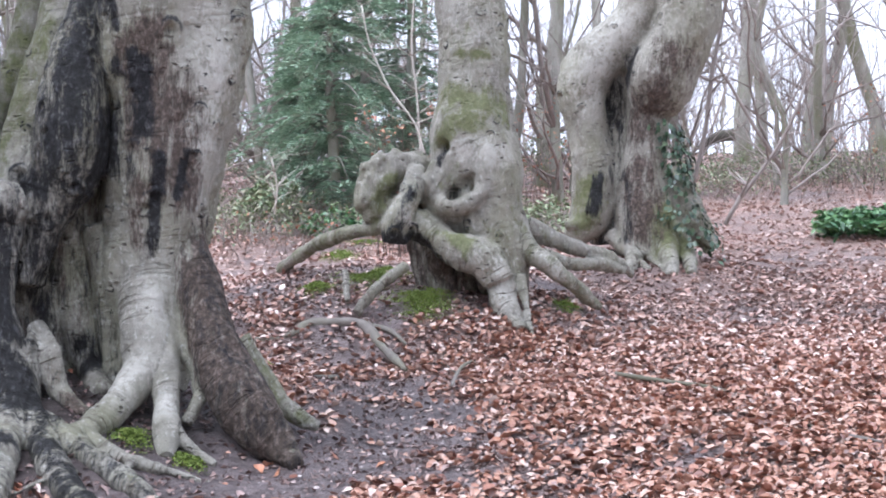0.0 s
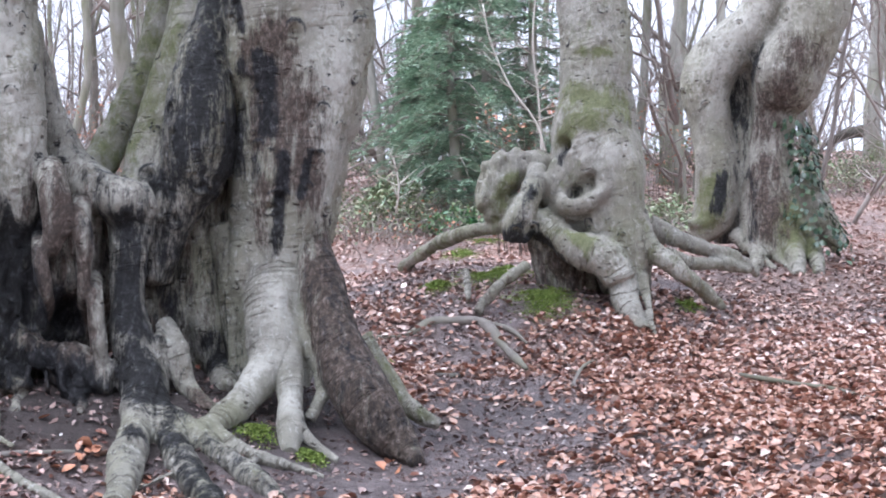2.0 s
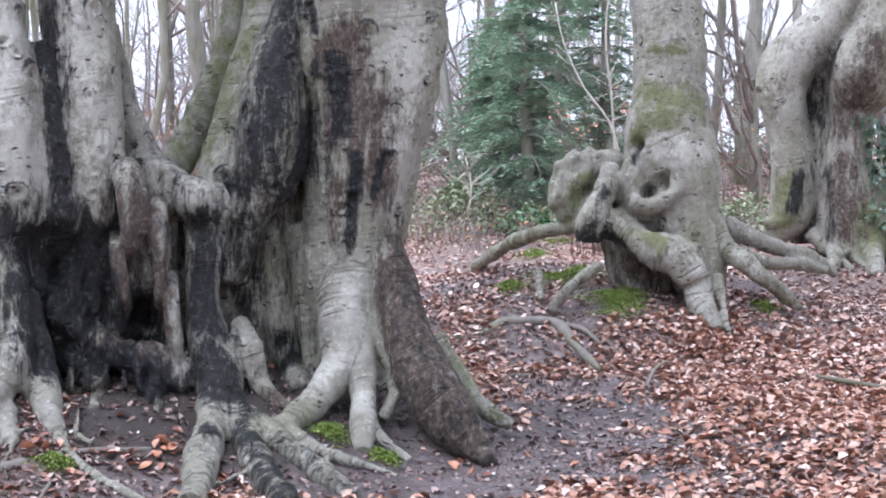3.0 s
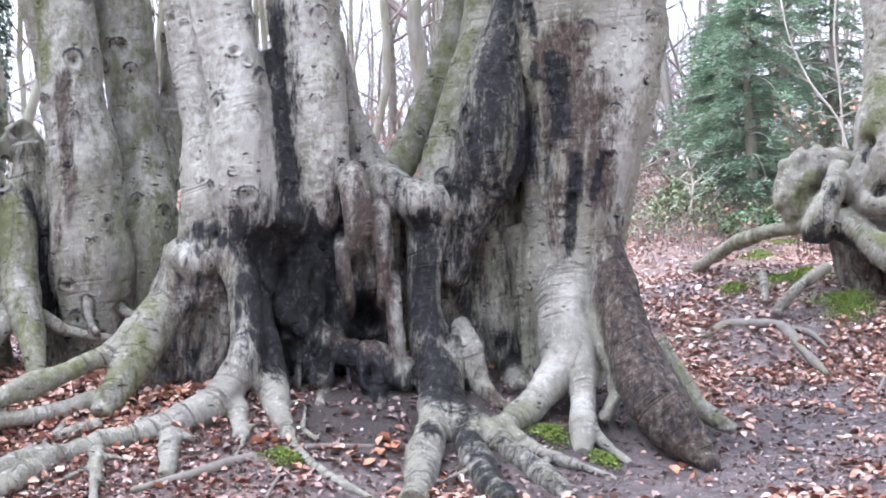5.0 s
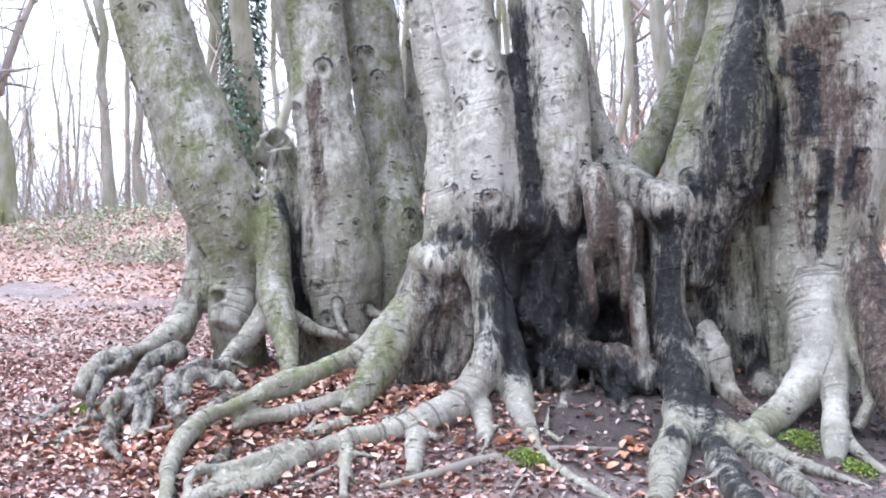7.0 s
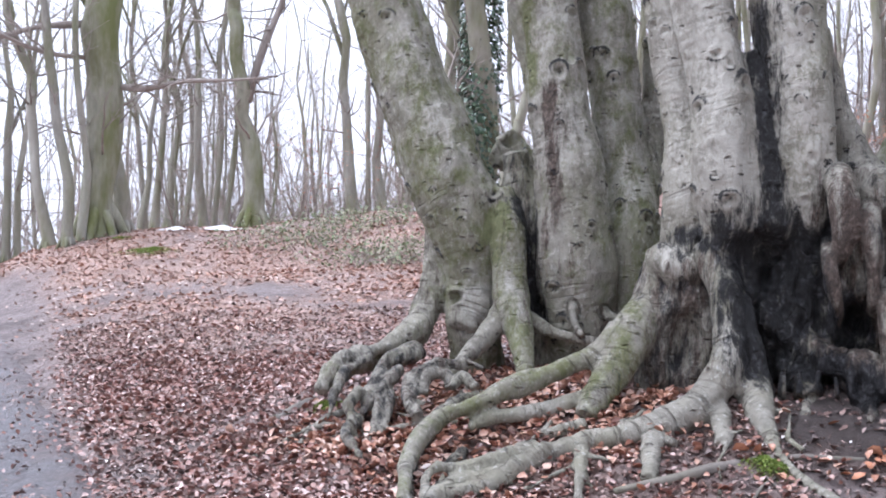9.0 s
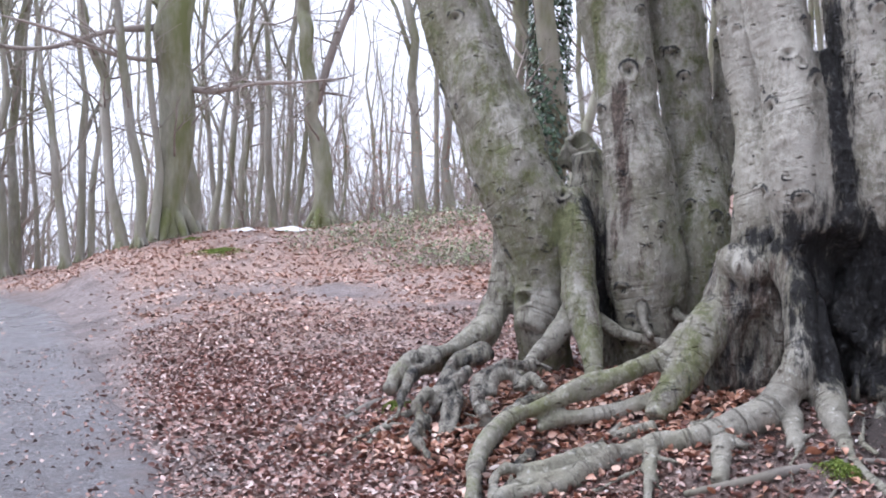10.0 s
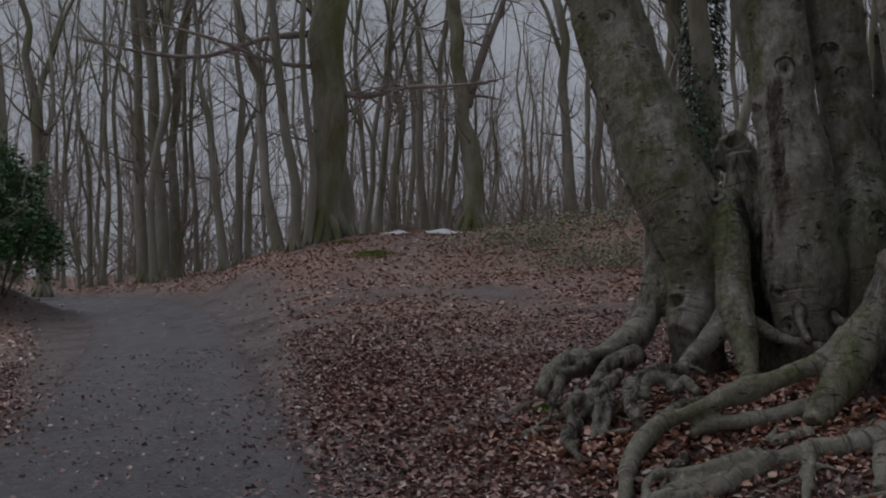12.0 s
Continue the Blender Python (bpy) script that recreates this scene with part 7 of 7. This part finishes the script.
scrub("undergrowth", "brown twigs with a few copper leaves below the conifers", [(*(-2.98, 20.79), 0.9), (*(-2.53, 21.35), 0.9), (*(-2.0, 21.41), 0.8), (*(-1.5, 21.95), 0.8)], 90, 2, 38, leaves=COPPER, tall=0.6)
scrub("undergrowth", "tangle of bare brambles and low green leaves", [(*(-3.12, 23.8), 1.3), (*(-2.14, 22.9), 1.0), (*(-4.11, 25.67), 1.5), (*(1.54, 20.94), 1.0), (*(-0.59, 21.99), 1.0), (*(-3.3, 22.0), 1.0), (*(1.9, 22.5), 1.2)], 700, 6, 31)
scrub("undergrowth", "scrub of bare twigs and brambles along the crest", [(*(6.88, 30.23), 2.2), (*(8.64, 29.77), 2.2), (*(5.34, 27.49), 1.6), (*(9.23, 28.54), 2.0)], 900, 6, 32, tall=0.65)
scrub("undergrowth", "low ivy and bramble on the bank", [(*(-17.88, 18.88), 1.4), (*(-18.3, 21.19), 1.6), (*(-15.3, 18.49), 1.0)], 500, 7, 33, tall=0.35)
scrub("undergrowth", "copper-leaved beech twigs", [(*(1.74, 25.94), 0.9), (*(-0.53, 19.99), 0.5), (*(-8.92, 24.42), 1.4), (*(-8.09, 23.65), 1.2), (*(-10.05, 26.13), 1.4), (*(-7.7, 24.83), 1.4), (*(-20.79, 22.99), 1.2), (*(9.07, 28.6), 1.2)], 420, 7, 34, leaves=COPPER, tall=2.4)
scrub("undergrowth", "bare scrub at the foot of the far trees", [(*(-36.5, 24.58), 4), (*(-37.77, 22.57), 4), (*(-30.25, 26.17), 3), (*(-27.98, 28.58), 4), (*(-22.72, 27.92), 3)], 1500, 2, 35, tall=1.4)


def ivy(name_label, path, radius, n, seed):
    """Ivy leaves clinging round a trunk."""
    rs = np.random.RandomState(seed)
    p = smooth_path([(*q, radius) for q in path], 0.1)
    j = rs.randint(0, len(p), n)
    a = rs.uniform(0, 6.28, n)
    rad = radius * (1 + 0.25 * np.abs(rs.normal(0, 1, n)))
    q = np.stack([p[j, 0] + rad * np.cos(a), p[j, 1] + rad * np.sin(a), p[j, 2] + rs.normal(0, 0.06, n)], -1)
    v, f = leaf_cards(q, rs.uniform(0.05, 0.11, n), a - math.pi / 2, np.stack([rs.normal(-1.1, 0.35, n), rs.normal(0, 0.3, n)], -1), rs.normal(0.1, 0.1, n), np.full(n, 0.85), False)
    return tagged(link("ivy", v, f, IVY), name_label, "ivy", kind="stuff")


ivy("dark ivy wrapped round a woodland trunk", [(-12.99, 17.76, 2.6), (-12.97, 17.77, 3.79), (-12.94, 17.79, 4.71), (-12.91, 17.82, 5.62), (-12.88, 17.84, 6.72)], 0.27, 3800, 41)
ivy("ivy climbing the flank of the bent beech", [(2.89, 17.51, 3.0), (3.0, 17.5, 2.6), (3.03, 17.49, 2.24)], 0.17, 420, 42)
ivy("ivy climbing the flank of the bent beech", [(2.97, 17.35, 2.01), (3.25, 17.3, 1.65), (3.36, 17.28, 1.4)], 0.22, 230, 43)


def moss_patch(t, a, b, n, seed):
    """A low cushion of moss made of many tufts."""
    rs = np.random.RandomState(seed)
    u, r = rs.uniform(0, 6.28, n), np.abs(rs.normal(0, 0.55, n))
    wob = np.array([1 + 0.5 * noise.noise(Vector((math.cos(q) * 1.5, math.sin(q) * 1.5, seed))) for q in u])
    x, y = t[0] + a * r * wob * np.cos(u), t[1] + b * r * wob * np.sin(u)
    z = surface(x, y) + 0.008 + 0.04 * (1 - r) + rs.uniform(0, 0.012, n)
    v, f = leaf_cards(np.stack([x, y, z], -1), rs.uniform(0.014, 0.03, n), rs.uniform(0, 6.28, n), rs.normal(0, 0.6, (n, 2)), rs.normal(0.2, 0.2, n), np.full(n, 0.5), False)
    return tagged(link("moss", v, f, MOSS), "bright green cushion moss on bare soil", "moss", kind="stuff")


for k, (spot, a, b) in enumerate((((-0.19, 13.5), 0.36, 0.42), ((-0.75, 14.6), 0.42, 0.75), ((-1.54, 20.09), 0.25, 0.5), ((-1.2, 21.47), 0.3, 0.3), ((-0.59, 15.14), 0.2, 0.3), ((-22.3, 18.05), 0.3, 0.2), ((-19.91, 16.76), 0.5, 0.5), ((-1.31, 13.99), 0.16, 0.2), ((1.26, 13.94), 0.15, 0.15),
                                  ((-2.0, 8.72), 0.13, 0.10), ((-1.62, 8.65), 0.12, 0.09), ((-3.4, 7.63), 0.13, 0.08), ((-6.79, 7.41), 0.12, 0.1), ((-1.54, 11.8), 0.08, 0.1))):
    moss_patch(spot, a, b, int(12000 * math.sqrt(a * b)) + 300, 50 + k)


# ---------------------------------------------------------------- fallen wood and other small things
def stick(pts, label, name="fallen_branch", material=None, twig=0, seed=1):
    rng = random.Random(seed)
    v, f = [], []
    path = smooth_path(pts, 0.06)
    tube(path, 9, v, f, 0.35, seed)
    thing = link(name, v, f, material or DEADWOOD)
    for _ in range(twig):
        w, g = [], []
        q = path[rng.randrange(len(path))]
        branch_set(q[:3], (rng.gauss(0, 1), rng.gauss(0, 1), 0.3), 0.35, q[3] * 0.5, 1, rng, w, g)
        part("twig", w, g, material or DEADWOOD, thing)
    return tagged(thing, label, "branch", "fallen wood")


def lift(pts, up):
    return [(x, y, z + up, r) for x, y, z, r in pts]


stick([(-4.13, 7.04, 0.08, 0.02), (-3.89, 7.28, 0.14, 0.031), (-3.65, 7.56, 0.21, 0.035), (-3.32, 7.84, 0.26, 0.028), (-2.97, 8.03, 0.25, 0.018)], "weathered grey fallen branch lying against the roots", seed=3)
stick(lift([(-3.35, 7.23, 0.03, 0.01), (-3.37, 7.45, 0.11, 0.01), (-3.34, 7.58, 0.15, 0.007)], 0.02), "thin dead twig on bare soil", seed=4)
stick(lift([(-3.38, 7.54, 0.15, 0.01), (-3.23, 7.45, 0.08, 0.007), (-3.13, 7.36, 0.04, 0.007)], 0.02), "thin dead twig on bare soil", seed=5)
stick(lift([(1.48, 11.64, 0.4, 0.02), (1.82, 11.32, 0.37, 0.019), (2.14, 11.03, 0.35, 0.019), (2.39, 10.69, 0.31, 0.009)], 0.03), "dark dead twig among fallen leaves", seed=6)
stick(lift([(2.53, 9.86, 0.23, 0.013), (2.71, 9.46, 0.19, 0.016), (2.96, 9.14, 0.17, 0.012)], 0.03), "dark dead twig among fallen leaves", seed=7)
stick(lift([(0.07, 11.19, 0.34, 0.014), (0.15, 11.88, 0.42, 0.015), (0.26, 12.26, 0.46, 0.01)], 0.03), "pale dead twig on bare soil", seed=8, twig=2)
stick([(-1.79, 12.96, 0.62, 0.038), (-1.53, 12.93, 0.64, 0.049), (-1.3, 13.09, 0.75, 0.071), (-1.12, 13.12, 0.78, 0.055), (-0.78, 13.05, 0.77, 0.049), (-0.55, 12.63, 0.57, 0.047), (-0.33, 12.02, 0.43, 0.025)], "long surface root snaking over trodden soil", "surface_root", seed=9)
stick([(-0.78, 13.06, 0.77, 0.027), (-0.51, 12.94, 0.72, 0.027), (-0.34, 12.72, 0.6, 0.016)], "thin surface root on trodden soil", "surface_root", seed=10)
stick([(-7.15, 7.23, 0.24, 0.038), (-7.14, 7.45, 0.31, 0.047), (-7.16, 7.72, 0.38, 0.04)], "dark dead log end poking from leaves", seed=11)
stick(lift([(5.93, 31.45, 3.85, 0.067), (6.29, 31.38, 4.06, 0.12), (6.73, 31.28, 4.15, 0.16)], 0.0), "dark fallen log on the hillside", "fallen_log", seed=12)
stick([(-1.08, 11.52, 0.4, 0.029), (-0.9, 11.72, 0.39, 0.024)], "small dead stick on trodden soil", seed=13)


def slender(pts, label, seed, material=None, twigs=8, reach=0.5):
    """One thin stem with a few twigs."""
    rng = random.Random(seed)
    thing = tagged(new("sapling"), label, "sapling", "saplings")
    path = smooth_path([(x, y, z, r * (0.6 if material else 1.0)) for x, y, z, r in pts], 0.15)
    v, f = [], []
    tube(path, 6, v, f)
    part("stem", v, f, material or TWIG, thing)
    for _ in range(twigs * 2):
        v, f = [], []
        j = rng.randrange(len(path) // 4, len(path))
        branch_set(path[j][:3], (rng.gauss(0, 1), rng.gauss(0, 1), 0.5), reach * rng.uniform(0.5, 1.4), path[j][3] * 0.6, 0, rng, v, f)
        part("twig", v, f, material or TWIG, thing)
    return thing


slender([(3.16, 15.18, 1.77, 0.026), (3.32, 15.14, 2.07, 0.026), (3.62, 15.07, 2.48, 0.019), (3.86, 15.01, 2.91, 0.019), (4.0, 14.97, 3.32, 0.013)], "thin dark leaning sapling beside the leafy path", 1)
slender([(3.44, 18.69, 2.36, 0.032), (3.61, 18.65, 3.14, 0.032), (3.71, 18.63, 3.99, 0.032), (3.92, 18.59, 5.07, 0.024)], "thin grey sapling behind the bent beech", 2)
slender([(-0.22, 18.0, 2.63, 0.023), (-0.37, 18.0, 3.16, 0.023), (-0.7, 17.99, 3.61, 0.023), (-0.97, 17.97, 4.21, 0.015), (-1.08, 17.97, 4.73, 0.015)], "pale thin sapling before the conifers", 3, TWIG_PALE, 10)
slender([(-0.31, 19.0, 2.7, 0.024), (-0.36, 19.0, 3.57, 0.024), (-0.44, 18.99, 4.36, 0.024), (-0.39, 19.0, 5.23, 0.016)], "pale thin sapling before the conifers", 4, TWIG_PALE, 10)
slender([(-2.6, 20.84, 2.03, 0.026), (-2.55, 20.84, 2.46, 0.026), (-2.64, 20.83, 2.9, 0.018)], "pale bare shrub on the leafy slope", 5, TWIG_PALE, 12, 0.6)


def big_leaf(t, size, turn, tip, seed):
    """One large curled leaf lying by itself."""
    rs = np.random.RandomState(seed)
    z = float(surface(np.array([t[0]]), np.array([t[1]]))[0]) + 0.02
    v, f = leaf_cards(np.array([(t[0], t[1], z)]), np.array([size]), np.array([turn]), np.array([tip]), rs.normal(0.15, 0.1, 1), np.array([0.8]), True)
    return tagged(link("fallen_leaf", v, f, COPPER), "large orange-brown leaf lying on bare soil", "leaf", "fallen leaves")


rng = random.Random(77)
for k, spot in enumerate([(-2.93, 8.09), (-2.87, 8.0), (-2.91, 7.93), (-2.85, 8.06), (-2.93, 7.82), (-3.0, 7.79), (-3.59, 7.76), (-3.51, 7.74), (-3.62, 7.69), (-3.99, 7.11), (-1.14, 8.83), (-1.19, 8.72), (-1.05, 8.69), (-3.26, 8.28), (-5.4, 14.31), (-4.4, 8.31), (-4.4, 8.19)] + [(0.26, 9.6), (0.38, 9.59), (0.49, 9.64), (0.88, 13.47), (0.42, 11.74), (-0.75, 10.02), (-0.41, 8.99)]):
    big_leaf(spot, rng.uniform(0.07, 0.115), rng.uniform(0, 6.28), (rng.gauss(0.2, 0.4), rng.gauss(0, 0.4)), k)


def pale_sheet(t, w, seed):
    """A crumpled pale sheet lying on the crest."""
    rng = random.Random(seed)
    v, f, n = [], [], 14
    for i in range(n):
        for j in range(n):
            x, y = t[0] + (i / (n - 1) - 0.5) * w, t[1] + (j / (n - 1) - 0.5) * 0.5
            edge = min(i, j, n - 1 - i, n - 1 - j) / (n / 2)
            v.append((x, y, height(x, y) + 0.02 + 0.12 * edge * (0.6 + 0.7 * noise.noise(Vector((x * 4, y * 4, seed))))))
    for i in range(n - 1):
        for j in range(n - 1):
            k = i * n + j
            f.append((k, k + n, k + n + 1, k + 1))
    ob = link("pale_sheet", v, f, CHALK)
    sol = ob.modifiers.new("thickness", "SOLIDIFY")
    sol.thickness = 0.01
    return tagged(ob, "crumpled white sheet lying on the leafy crest", "sheet")


pale_sheet((-21.35, 20.0), 0.85, 1)
pale_sheet((-22.05, 19.25), 0.4, 2)
